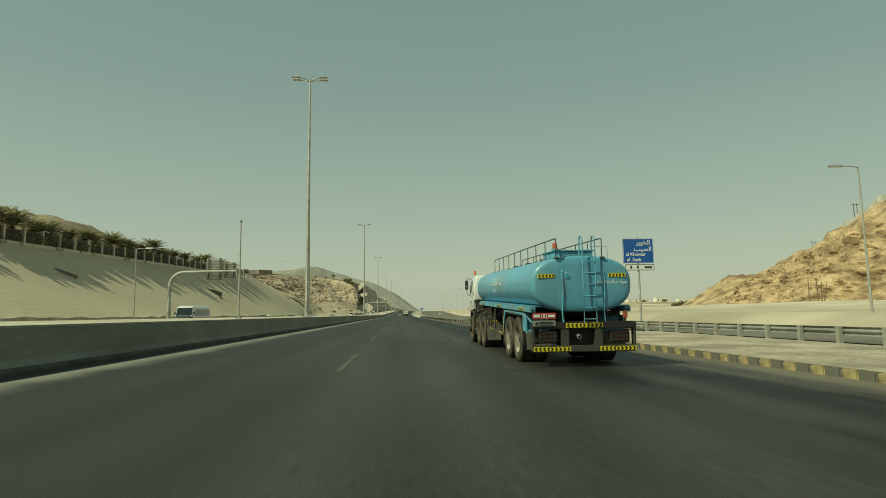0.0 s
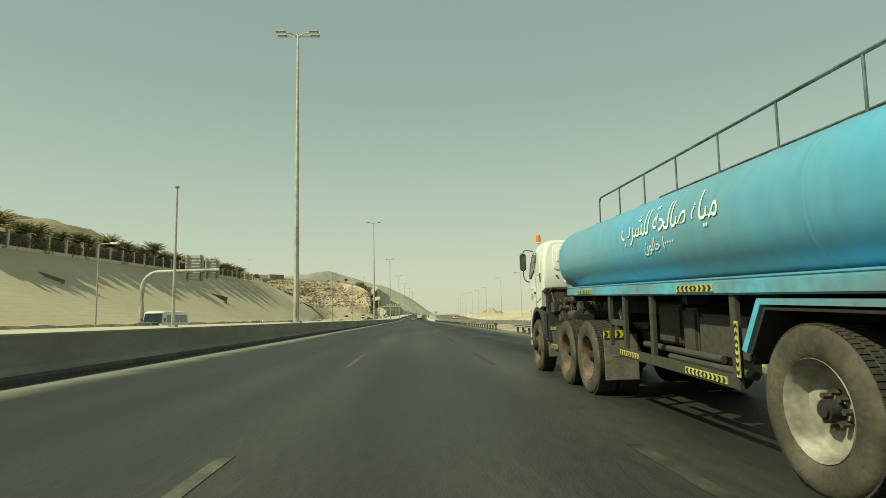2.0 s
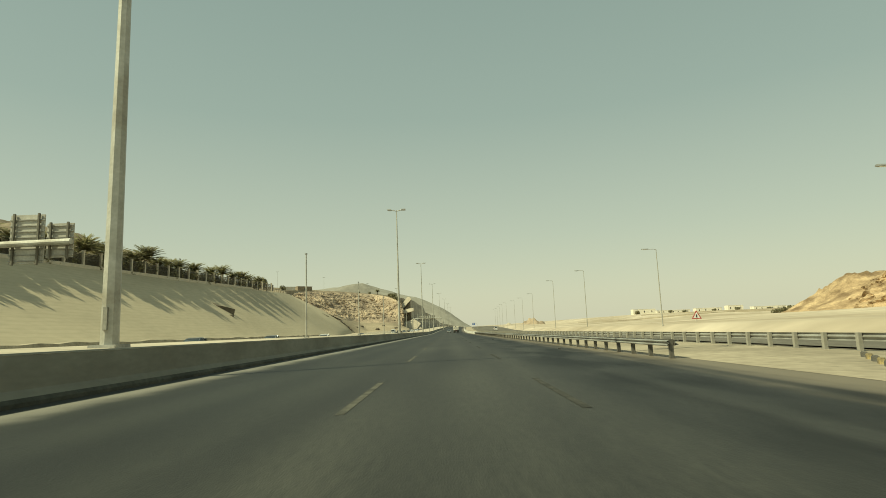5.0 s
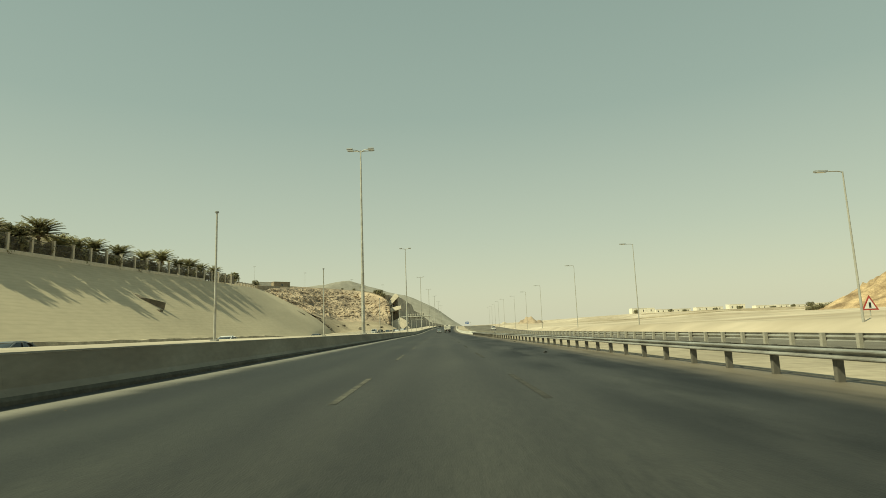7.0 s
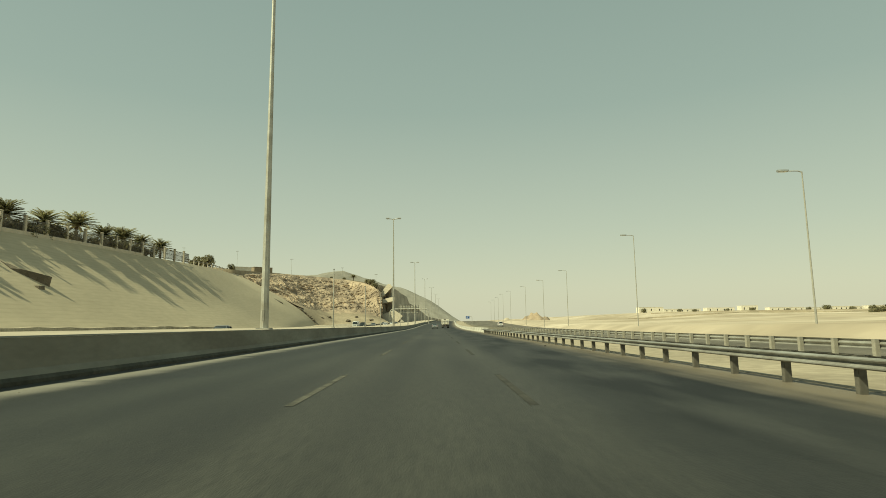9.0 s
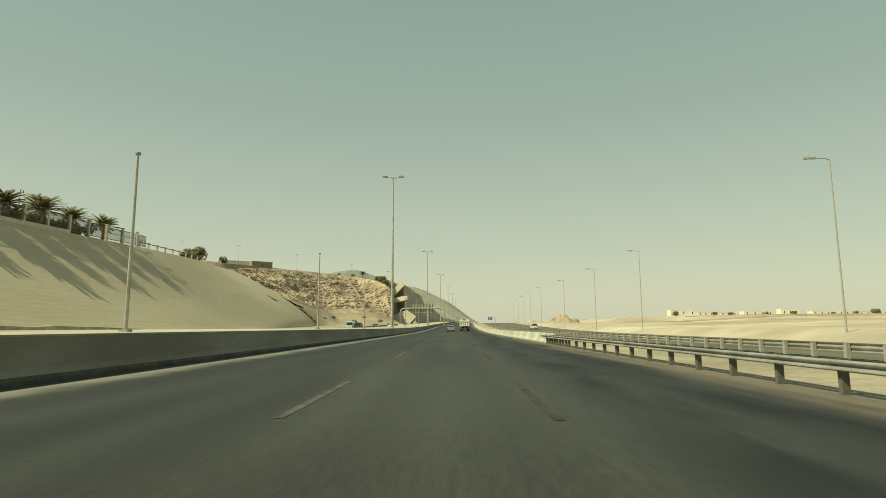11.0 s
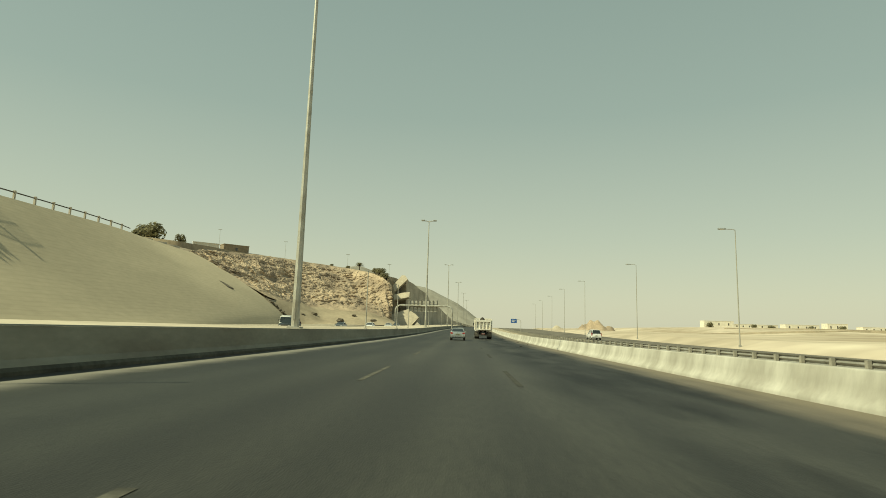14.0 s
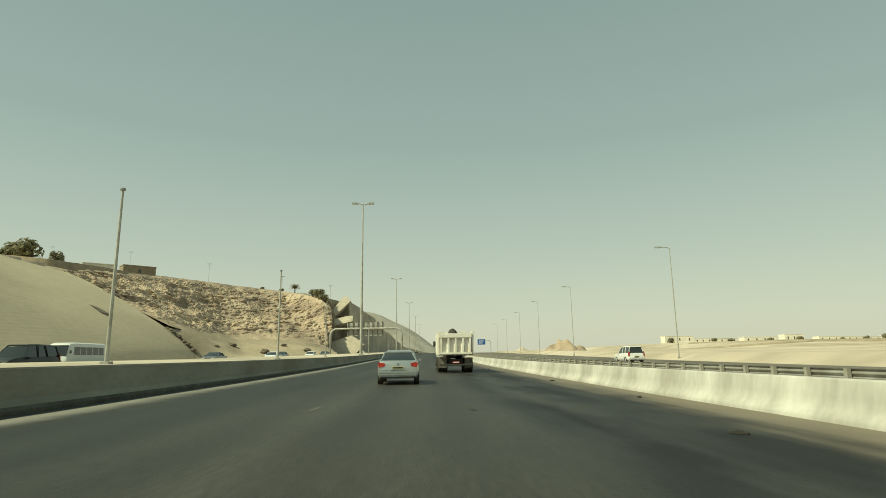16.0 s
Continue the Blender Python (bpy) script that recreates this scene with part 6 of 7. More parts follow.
def car(name, label, paint, L=4.35, W=1.72, H=1.44, kind="sedan", tail=True):
    """A car with its tail at y = 0 and its nose at y = L."""
    t = empty(name, label, "car")
    hw = W / 2
    if kind == "sedan":
        deck = ((0.0, 0.80), (0.08, 0.97), (0.30, 1.0), (0.85, 1.02), (1.6, 0.97), (2.9, 0.95), (3.3, 0.93), (3.9, 0.80), (4.25, 0.66), (4.35, 0.50))
        cabin = ((0.70, 1.00, 0.0), (1.38, H - 0.03, 1.0), (1.8, H, 1.0), (2.3, H - 0.02, 1.0), (3.25, 0.95, 0.0))
    else:
        deck = ((0.0, 0.80), (0.06, 1.08), (0.3, 1.12), (0.9, 1.12), (1.6, 1.10), (2.9, 1.08), (3.3, 1.06), (3.9, 1.0), (4.25, 0.86), (4.35, 0.60))
        cabin = ((0.06, 1.1, 0.0), (0.22, H - 0.04, 1.0), (1.7, H, 1.0), (2.5, H - 0.03, 1.0), (3.2, 1.07, 0.0))
    k = L / 4.35
    b = bmesh.new()
    rings = []
    for i, (y, zt) in enumerate(deck):
        e = 1.0 - 0.10 * (1 if i in (0, len(deck) - 1) else 0.35 if i in (1, len(deck) - 2) else 0)
        w = hw * e
        zl = 0.36 if 0 < i < len(deck) - 1 else 0.42
        prof = [(-w * 0.90, zl - 0.06), (-w * 0.985, zl + 0.05), (-w, 0.55), (-w * 0.985, zt * 0.82), (-w * 0.93, zt - 0.03), (-w * 0.80, zt), (0, zt + 0.012)]
        full = prof + [(-x, z) for x, z in reversed(prof[:-1])]
        rings.append([(x, y * k, z) for x, z in full])
    loft(b, rings)
    body = part("body", b, paint, t, smooth=True)
    b = bmesh.new()
    rings = []
    for y, z, o in cabin:
        wb, wt = hw * 0.88, hw * (0.86 - 0.20 * o)
        zb = 0.93 if kind == "sedan" else 1.05
        rings.append([(-wb, y * k, zb - 0.03), (-wt, y * k, z - 0.05 * o), (-wt + 0.08, y * k, z), (wt - 0.08, y * k, z), (wt, y * k, z - 0.05 * o), (wb, y * k, zb - 0.03)])
    loft(b, rings)
    part("glazing", b, M_GLASS, t, smooth=True)
    y1, y2 = cabin[1][0] * k, cabin[3][0] * k
    wt = hw * 0.67
    b = bmesh.new()
    loft(b, [[(-wt - 0.012, y, z - 0.06), (-wt + 0.07, y, z + 0.012), (wt - 0.07, y, z + 0.012), (wt + 0.012, y, z - 0.06), (wt - 0.06, y, z - 0.03), (-wt + 0.06, y, z - 0.03)] for y, z in ((y1 - 0.10, cabin[1][1] - 0.03), (y1 + 0.1, cabin[1][1] + 0.005), (1.7 * k, H), (y2, cabin[3][1]), (y2 + 0.12, cabin[3][1] - 0.05))])
    part("roof", b, paint, t, smooth=True)
    for s in (-1, 1):
        zb = cabin[0][1]
        for pts in ([(s * hw * 0.88, cabin[0][0] * k, zb - 0.02), (s * hw * 0.675, y1, cabin[1][1] - 0.04)], [(s * hw * 0.89, cabin[4][0] * k, cabin[4][1] - 0.02), (s * hw * 0.675, y2, cabin[3][1] - 0.04)],
                    [(s * hw * 0.905, 1.95 * k, zb - 0.08), (s * hw * 0.715, 1.85 * k, H - 0.06)], [(s * hw * 0.905, 1.12 * k, zb - 0.06), (s * hw * 0.715, 1.2 * k, H - 0.08)]):
            b = bmesh.new()
            tube(b, pts, 0.035, 6)
            part("pillar", b, paint, t)
        b = box(bmesh.new(), min(s * hw * 0.93, s * (hw + 0.14)), max(s * hw * 0.93, s * (hw + 0.14)), 2.86 * k, 2.98 * k, 0.95, 1.07, 0.03)
        part("door_mirror", b, paint, t)
        # tail lamp wraps the corner
        if kind == "sedan":
            q = [(hw * 0.96, 0.03, 0.84), (hw * 0.97, 0.22, 0.90), (hw * 0.90, 0.05, 0.95), (hw * 0.60, 0.01, 0.88), (hw * 0.64, 0.0, 0.77), (hw * 0.90, 0.0, 0.73)]
        else:
            q = [(hw * 0.97, 0.02, 0.75), (hw * 0.97, 0.12, 1.15), (hw * 0.90, 0.05, 1.28), (hw * 0.80, 0.02, 1.2), (hw * 0.80, 0.0, 0.9), (hw * 0.82, 0.0, 0.75)]
        b = bmesh.new()
        loft(b, [[(s * x, y + 0.06, z) for x, y, z in q], [(s * x * 1.005, y - 0.015, z) for x, y, z in q]])
        part("tail_lamp", b, M_TAIL, t)
        b = box(bmesh.new(), min(s * hw * 0.5, s * hw * 0.85), max(s * hw * 0.5, s * hw * 0.85), L - 0.14, L - 0.02, 0.60, 0.74, 0.03)
        part("headlamp", b, M_LENS, t)
        for y in (0.86 * k, 3.48 * k):
            car_wheel(t, s * (hw - 0.0), y, s, 0.31 if kind == "sedan" else 0.37)
    b = box(bmesh.new(), -hw * 0.95, hw * 0.95, -0.05, 0.12, 0.38, 0.62, 0.05)
    part("rear_bumper", b, paint, t, smooth=True)
    b = box(bmesh.new(), -hw * 0.90, hw * 0.90, -0.062, -0.04, 0.49, 0.52, 0.005)
    part("bumper_strip", b, M_CHROME, t)
    b = box(bmesh.new(), -hw * 0.8, hw * 0.8, 0.0, 0.1, 0.28, 0.38, 0.02)
    part("rear_valance", b, M_BLACKPLASTIC, t)
    b = box(bmesh.new(), -0.26, 0.26, -0.030, -0.005, 0.66, 0.77, 0.006)
    pl = part("number_plate", b, M_PLATE, t, "pale yellow number plate with dark bar")
    b = box(bmesh.new(), -0.21, 0.21, -0.036, -0.028, 0.69, 0.74)
    part("plate_bar", b, M_BLACK, pl)
    b = disc(bmesh.new(), (0, 0.005, 0.86), 0.05, 0.03, "y", 16)
    part("badge", b, M_CHROME, t)
    b = box(bmesh.new(), -hw * 0.93, hw * 0.93, L - 0.16, L + 0.04, 0.30, 0.56, 0.05)
    part("front_bumper", b, paint, t, smooth=True)
    b = box(bmesh.new(), -hw * 0.45, hw * 0.45, L - 0.03, L + 0.02, 0.60, 0.70, 0.01)
    part("grille", b, M_BLACKPLASTIC, t)
    return t


def put(ob, x, y, z, turn=0):
    ob.matrix_world = pose(x + bend(y), y, z + rise(y) + ((0.35 * step(290, 380, y) - 0.05) if turn else 0), 0, 0, turn - math.degrees(max(0, min(y, 480) - 330) / 7000))
    return ob


put(car("silver_sedan", "silver four-door saloon car driving on the asphalt", M_SILVER), -0.33, 367.7, -0.02)
put(car("white_estate_car", "white off-road estate car on the service road", M_CARWHITE, 4.7, 1.85, 1.82, "suv"), 23.7, 404.5, -0.05)
put(car("dark_estate_car", "dark green-black off-road estate car on the opposite carriageway", M_CARDARK, 4.8, 1.88, 1.85, "suv"), -23.9, 382.7, 0.0, 180)
grey = car("grey_sedan", "grey saloon car on the opposite carriageway", M_CARGREY)
put(grey, -24.65, 417.4, 0.0, 180)
white = car("white_sedan", "white saloon car on the opposite carriageway", M_CARWHITE)
put(white, -21.5, 432.5, 0.0, 180)
for src, x, y in ((grey, -24.0, 447.5), (white, -21.1, 458.6), (grey, -20.6, 470.6), (grey, -23, 163), (grey, -22, 182), (white, -22, 212), (grey, -22.5, 257)):
    put(copy_thing(src, Matrix()), x, y, 0.0, 180)


def minibus():
    t = empty("minibus", "white minibus with dark windows on the opposite carriageway", "minibus")
    b = bmesh.new()
    rings = []
    for y, zt, e in ((0.0, 2.35, 0.93), (0.12, 2.55, 0.99), (0.5, 2.6, 1.0), (5.6, 2.6, 1.0), (6.2, 2.5, 0.99), (6.55, 1.6, 0.97), (6.7, 1.0, 0.93)):
        w = 1.0 * e
        rings.append([(-w * 0.96, y, 0.32), (-w, y, 0.6), (-w, y, min(zt - 0.2, 1.6)), (-w * 0.93, y, zt - 0.10), (-w * 0.8, y, zt), (w * 0.8, y, zt), (w * 0.93, y, zt - 0.10), (w, y, min(zt - 0.2, 1.6)), (w, y, 0.6), (w * 0.96, y, 0.32)])
    loft(b, rings)
    part("body", b, M_BUSWHITE, t, smooth=True)
    for s in (-1, 1):
        for i in range(5):
            y = 0.5 + 1.03 * i
            b = bmesh.new()
            q = [(y, 1.42), (y + 0.95, 1.42), (y + 0.95, 2.18), (y, 2.18)]
            loft(b, [[(s * (1.0 - 0.07 * max(0, (z - 1.6) / 0.9)) - s * 0.03, yy, z) for yy, z in q], [(s * (1.012 - 0.07 * max(0, (z - 1.6) / 0.9)), yy, z) for yy, z in q]])
            part("side_window", b, M_GLASS, t)
        for y in (1.2, 5.3):
            car_wheel(t, s * 0.99, y, s, 0.38, 0.24)
        b = box(bmesh.new(), min(s * 0.6, s * 0.88), max(s * 0.6, s * 0.88), 6.62, 6.72, 0.72, 0.92, 0.02)
        part("headlamp", b, M_LENS, t)
        b = box(bmesh.new(), min(s * 1.02, s * 1.2), max(s * 1.02, s * 1.2), 6.3, 6.4, 1.55, 1.85, 0.03)
        part("door_mirror", b, M_BLACKPLASTIC, t)
    q = [(-0.9, 6.60, 1.35), (0.9, 6.60, 1.35), (0.84, 6.26, 2.34), (-0.84, 6.26, 2.34)]
    b = bmesh.new()
    loft(b, [[(x, y - 0.05, z) for x, y, z in q], [(x, y + 0.05, z) for x, y, z in q]])
    part("windscreen", b, M_GLASS, t)
    b = box(bmesh.new(), -0.95, 0.95, 6.6, 6.78, 0.32, 0.62, 0.05)
    part("front_bumper", b, M_BUSWHITE, t)
    b = box(bmesh.new(), -0.55, 0.55, 6.69, 6.73, 0.72, 0.9, 0.01)
    part("grille", b, M_BLACKPLASTIC, t)
    return t


bus = minibus()
put(bus, -27.95, 395.8, 0.0, 180)
bus.matrix_world = bus.matrix_world @ Matrix.Scale(0.84, 4)
put(copy_thing(bus, Matrix()), -26.0, 140.7, 0.0, 180)
put(copy_thing(grey, Matrix()), -24.0, 130.5, 0.0, 180)


def tipper():
    """A tipper lorry; tail at y = 0."""
    t = empty("dump_truck", "cream-white dump truck with a ribbed tipper body and dark load", "truck")
    b = bmesh.new()
    for x0, x1, y0, y1, z0, z1 in ((-1.22, -1.14, 0.1, 5.0, 1.25, 2.75), (1.14, 1.22, 0.1, 5.0, 1.25, 2.75), (-1.22, 1.22, 0.1, 5.0, 1.18, 1.28), (-1.22, 1.22, 4.9, 5.0, 1.25, 3.0)):
        box(b, x0, x1, y0, y1, z0, z1, 0.015)
    part("tipper_body", b, M_TIPPER, t)
    gate = part("tailgate", box(bmesh.new(), -1.12, 1.12, 0.06, 0.13, 1.22, 2.60, 0.02), M_TIPPER, t)
    for i in range(5):
        x = -1.0 + 0.5 * i
        b = box(bmesh.new(), x - 0.07, x + 0.07, -0.10, 0.06, 1.35, 2.36, 0.015)
        part("rib", b, M_TIPPER, gate)
    for z0, z1 in ((1.22, 1.36), (2.36, 2.66)):
        b = box(bmesh.new(), -1.12, 1.12, -0.115, 0.06, z0, z1, 0.015)
        part("rib", b, M_TIPPER, gate)
    for s in (-1, 1):
        b = box(bmesh.new(), min(s * 1.12, s * 1.26), max(s * 1.12, s * 1.26), -0.02, 0.16, 1.2, 2.82, 0.02)
        part("corner_post", b, M_TIPPER, t)
        for i in range(6):
            b = box(bmesh.new(), min(s * 1.22, s * 1.28), max(s * 1.22, s * 1.28), 0.6 + 0.8 * i, 0.72 + 0.8 * i, 1.25, 2.7, 0.01)
            part("side_rib", b, M_TIPPER, t)
        b = box(bmesh.new(), min(s * 0.36, s * 0.46), max(s * 0.36, s * 0.46), 0.2, 7.2, 0.85, 1.15, 0.01)
        part("chassis_beam", b, M_CHASSIS, t)
        b = box(bmesh.new(), min(s * 0.62, s * 1.2), max(s * 0.62, s * 1.2), 0.42, 0.45, 0.3, 1.0, 0.01)
        part("mudflap", b, M_FLAP, t)
        b = box(bmesh.new(), min(s * 0.75, s * 1.15), max(s * 0.75, s * 1.15), 0.0, 0.06, 0.90, 0.98, 0.01)
        part("tail_lamp", b, M_TAILDULL, t)
        for y in (1.1, 2.4):
            truck_wheel(t, s * 1.2, y, s, 0.5, 0.28, M_RIMRED, wall=M_TYRE)
        truck_wheel(t, s * 1.17, 6.2, s, 0.5, 0.28, M_RIMRED, True, False, M_TYRE)
    b = box(bmesh.new(), -1.15, 1.15, 0.02, 0.14, 0.45, 0.58, 0.02)
    part("rear_bumper", b, M_GREYFRAME, t)
    b = box(bmesh.new(), -0.24, 0.24, -0.01, 0.02, 0.62, 0.74, 0.005)
    pl = part("number_plate", b, M_RED, t, "red number plate with white bar")
    b = box(bmesh.new(), -0.19, 0.19, -0.016, -0.008, 0.655, 0.705)
    part("plate_bar", b, M_WHITEVINYL, pl)
    b = box(bmesh.new(), -0.5, 0.5, 0.3, 6.8, 0.55, 0.9, 0.05)
    part("underframe", b, M_CHASSIS, t)
    b = bmesh.new()
    rng = random.Random(8)
    n = 22
    vs = [[b.verts.new((-1.12 + 2.24 * i / n, 0.16 + 4.7 * j / n, 2.15 + 0.88 * math.sqrt(max(0, 1 - ((i - 9.8) / 4.4) ** 2 - ((j - 6) / 5.5) ** 2)) + 0.08 * rng.random())) for i in range(n + 1)] for j in range(n + 1)]
    for j in range(n):
        for i in range(n):
            b.faces.new((vs[j][i], vs[j][i + 1], vs[j + 1][i + 1], vs[j + 1][i]))
    part("load", b, M_EARTH, t, "dark heap of earth")
    b = box(bmesh.new(), -1.15, 1.15, 5.25, 7.3, 0.95, 2.75, 0.14)
    c = part("cab", b, M_WHITE, t, smooth=True)
    b = box(bmesh.new(), -0.95, 0.95, 7.27, 7.34, 1.75, 2.5, 0.03)
    part("windscreen", b, M_GLASS, c)
    for s in (-1, 1):
        b = box(bmesh.new(), min(s * 1.13, s * 1.16), max(s * 1.13, s * 1.16), 6.0, 6.95, 1.8, 2.45, 0.02)
        part("side_window", b, M_GLASS, c)
        b = box(bmesh.new(), min(s * 1.22, s * 1.42), max(s * 1.22, s * 1.42), 7.1, 7.18, 1.9, 2.35, 0.03)
        part("mirror", b, M_BLACKPLASTIC, c)
    return t


put(tipper(), 3.06, 383.6, -0.02)

# ---- fence, palms and hedge on top of the slope ----
fence = empty("fence", "cream masonry fence posts with dark railings above the slope", "fence", kind="structure")
POST_H = 4.0
for k in range(11):
    b = bmesh.new()
    loft(b, [[(fence_x(y) + px, y, fence_z(y) + pz) for px, pz in ((-0.28, -0.8), (0.28, -0.8), (0.28, 0.55), (0.22, 0.62), (-0.22, 0.62), (-0.28, 0.55))] for y in (56 + 28 * k, 56 + 28 * k + 27.97)])
    part("plinth", b, M_FENCE, fence)
pm = bar = low_bar = None
for k in range(55):
    y = 84 + 7.0 * k
    tall = y < 398
    h = POST_H if tall else 2.2
    x, z = fence_x(y) - (0 if tall else 2.2), fence_z(y) + 0.1
    if pm is None:
        b = box(bmesh.new(), -0.30, 0.30, -0.30, 0.30, -0.6, 1.0, 0.03)
        box(b, -0.36, 0.36, -0.36, 0.36, 0.95, 1.0, 0.01)
        o = part("fence_post", b, M_FENCE, fence)
        pm = o.data
    else:
        o = new("fence_post", pm)
        o.parent = fence
    o.location, o.scale = (x, y, z), (1, 1, h) if tall else (0.7, 0.7, h)
    if not tall:
        if low_bar is None:
            b = box(bmesh.new(), -0.07, 0.07, 0.0, 7.2, 0.84, 0.96)
            o = part("fence_rail", b, M_FENCEBAR, fence)
            low_bar = o.data
        else:
            o = new("fence_rail", low_bar)
            o.parent = fence
    elif bar is None:
        b = bmesh.new()
        for zz in (0.10, 0.52, 0.88):
            box(b, -0.025, 0.025, 0.35, 6.65, zz - 0.015, zz + 0.015)
        for i in range(24):
            yy = 0.5 + 6.0 * i / 23
            box(b, -0.02, 0.02, yy - 0.03, yy + 0.03, 0.04, 0.92)
        o = part("railing_panel", b, M_FENCEBAR, fence)
        bar = o.data
    else:
        o = new("railing_panel", bar)
        o.parent = fence
    dx, dz = fence_x(y + 7) - fence_x(y), fence_z(y + 7) - fence_z(y)
    o.matrix_local = Matrix.Translation((x, y, z)) @ pose(0, 0, 0, math.degrees(math.atan2(dz, 7)), 0, -math.degrees(math.atan2(dx, 7))) @ Matrix.Diagonal((1, 1, h * 0.92, 1))


def leaf_strip(bm, pts, width):
    """A blade: a thin folded strip along points."""
    last = None
    for i, p in enumerate(pts):
        d = (Vector(pts[min(i + 1, len(pts) - 1)]) - Vector(pts[max(i - 1, 0)])).normalized()
        s = d.cross(Vector((0, 0, 1)))
        s = s.normalized() if s.length > 1e-4 else Vector((1, 0, 0))
        w = width * (1 - (i / (len(pts) - 1)) ** 2 * 0.9)
        row = (bm.verts.new(Vector(p) - s * w), bm.verts.new(Vector(p) + s * w))
        if last:
            bm.faces.new((last[0], last[1], row[1], row[0]))
        last = row


def palm(seed):
    rng = random.Random(seed)
    t = empty("date_palm", "date palm with arching grey-green fronds behind the fence", "palm tree", "palms along the fence")
    h = 3.0 + 0.6 * rng.random()
    b = bmesh.new()
    tube(b, [(0, 0, -0.6), (0.05, 0.03, h * 0.3), (0.08, -0.02, h * 0.7), (0.05, 0, h)], 0.34, 10, 0.24)
    for i in range(26):
        a, z = i * 2.4, 0.2 + h * i / 27
        box(b, 0.18, 0.36, -0.09, 0.09, z - 0.06, z + 0.10, 0, pose(0, 0, 0, 0, 0, math.degrees(a)))
    part("trunk", b, M_TRUNK, t)
    b = bmesh.new()
    for i in range(68):
        az = 2.399 * i + 0.3 * rng.random()
        lift = 1.42 - 1.35 * (i / 68) + 0.15 * rng.random()
        L = 2.7 + 1.0 * rng.random()
        sp = []
        for k in range(8):
            u = k / 7
            r = L * (u * math.cos(lift * (1 - 0.3 * u)))
            z = h + 0.1 + L * (u * math.sin(lift) - 0.30 * u * u)
            sp.append(Vector((r * math.cos(az), r * math.sin(az), z)))
        leaf_strip(b, sp, 0.06)
        for k in range(1, 8):
            p = sp[k]
            d = (sp[k] - sp[k - 1]).normalized()
            side = d.cross(Vector((0, 0, 1))).normalized()
            for s in (-1, 1):
                for q in (0.0, 0.33, 0.66):
                    p0 = p - d * q * L / 7
                    l = 0.55 * (1 - 0.55 * abs(k / 7 - 0.45)) * (0.8 + 0.4 * rng.random())
                    leaf_strip(b, [p0, p0 + (d * 0.55 + side * s * 0.8) * l * 0.5 + Vector((0, 0, -0.03)), p0 + (d * 0.75 + side * s * 0.65) * l + Vector((0, 0, -0.08))], 0.12)
    part("crown", b, M_LEAF, t)
    return t


def bush(seed, r=1.3, label="dark green rounded shrub", group="shrubs along the fence", low=False):
    rng = random.Random(seed)
    t = empty("shrub", label, "shrub", group)
    b = bmesh.new()
    tall = 0.4 if low else 1.0
    for i in range(6):
        a = i * 1.05
        tube(b, [(0, 0, -0.3), (0.25 * r * math.cos(a), 0.25 * r * math.sin(a), 0.5 * r * tall), (0.55 * r * math.cos(a), 0.55 * r * math.sin(a), 1.1 * r * tall)], 0.05, 5, 0.02)
    part("stem", b, M_TRUNK, t)
    b = bmesh.new()
    lobes = [(Vector((rng.uniform(-0.7, 0.7) * r, rng.uniform(-0.7, 0.7) * r, r * rng.uniform(0.25, 1.15))), r * rng.uniform(0.45, 0.7)) for _ in range(9)]
    if low:
        lobes = [(Vector((c.x * 1.25, c.y * 0.8, c.z * 0.45)), q * 0.8) for c, q in lobes]
    for i in range(1100):
        c, rr = lobes[i % 9]
        d = Vector((rng.gauss(0, 1), rng.gauss(0, 1), rng.gauss(0, 1))).normalized()
        p = c + d * rr * rng.uniform(0.75, 1.05)
        if p.z < 0.05:
            continue
        u = d.orthogonal().normalized()
        v = d.cross(u)
        k = rng.uniform(0.07, 0.14) * r
        u2, v2 = u * k + d * k * rng.uniform(-0.5, 0.5), v * k + d * k * rng.uniform(-0.5, 0.5)
        b.faces.new([b.verts.new(q) for q in (p - u2, p + v2 * 0.6, p + u2, p - v2 * 0.6)])
    part("crown", b, M_BUSH, t)
    return t


rng = random.Random(11)
palms = [palm(s) for s in (1, 2, 3)]
n = 0
y = 92.0
while y < 391:
    x = fence_x(y) - 2.6 - 1.6 * rng.random()
    m = pose(x, y, fence_z(y) - 0.55, 0, 0, 360 * rng.random()) @ Matrix.Scale(1.25 + 0.4 * rng.random(), 4)
    if n < 3:
        palms[n].matrix_world = m
    else:
        o = copy_thing(palms[n % 3], Matrix())
        o.matrix_basis = m
    n += 1
    y += (6.5 if y < 300 else 10.5) + 2.5 * rng.random()
lone_palm = copy_thing(palms[0], Matrix())
lone_palm.matrix_basis = pose(-69.6, 673, plateau(-69.6, 673) - 0.4) @ Matrix.Scale(1.0, 4)
lone_palm["label"], lone_palm["group"] = "single small palm on the stony plateau", "palms on the plateau"
shrubs = [bush(21), bush(22), bush(23)]
n = 0
y = 88.0
while y < 372:
    m = pose(fence_x(y) - 1.9 - 1.2 * rng.random(), y, fence_z(y) - 0.55, 0, 0, 360 * rng.random()) @ Matrix.Scale(1.45 + 0.75 * rng.random(), 4)
    if n < 3:
        shrubs[n].matrix_world = m
    else:
        copy_thing(shrubs[n % 3], Matrix()).matrix_basis = m
    n += 1
    y += (1.9 if y < 330 else 4.5) + 1.0 * rng.random()
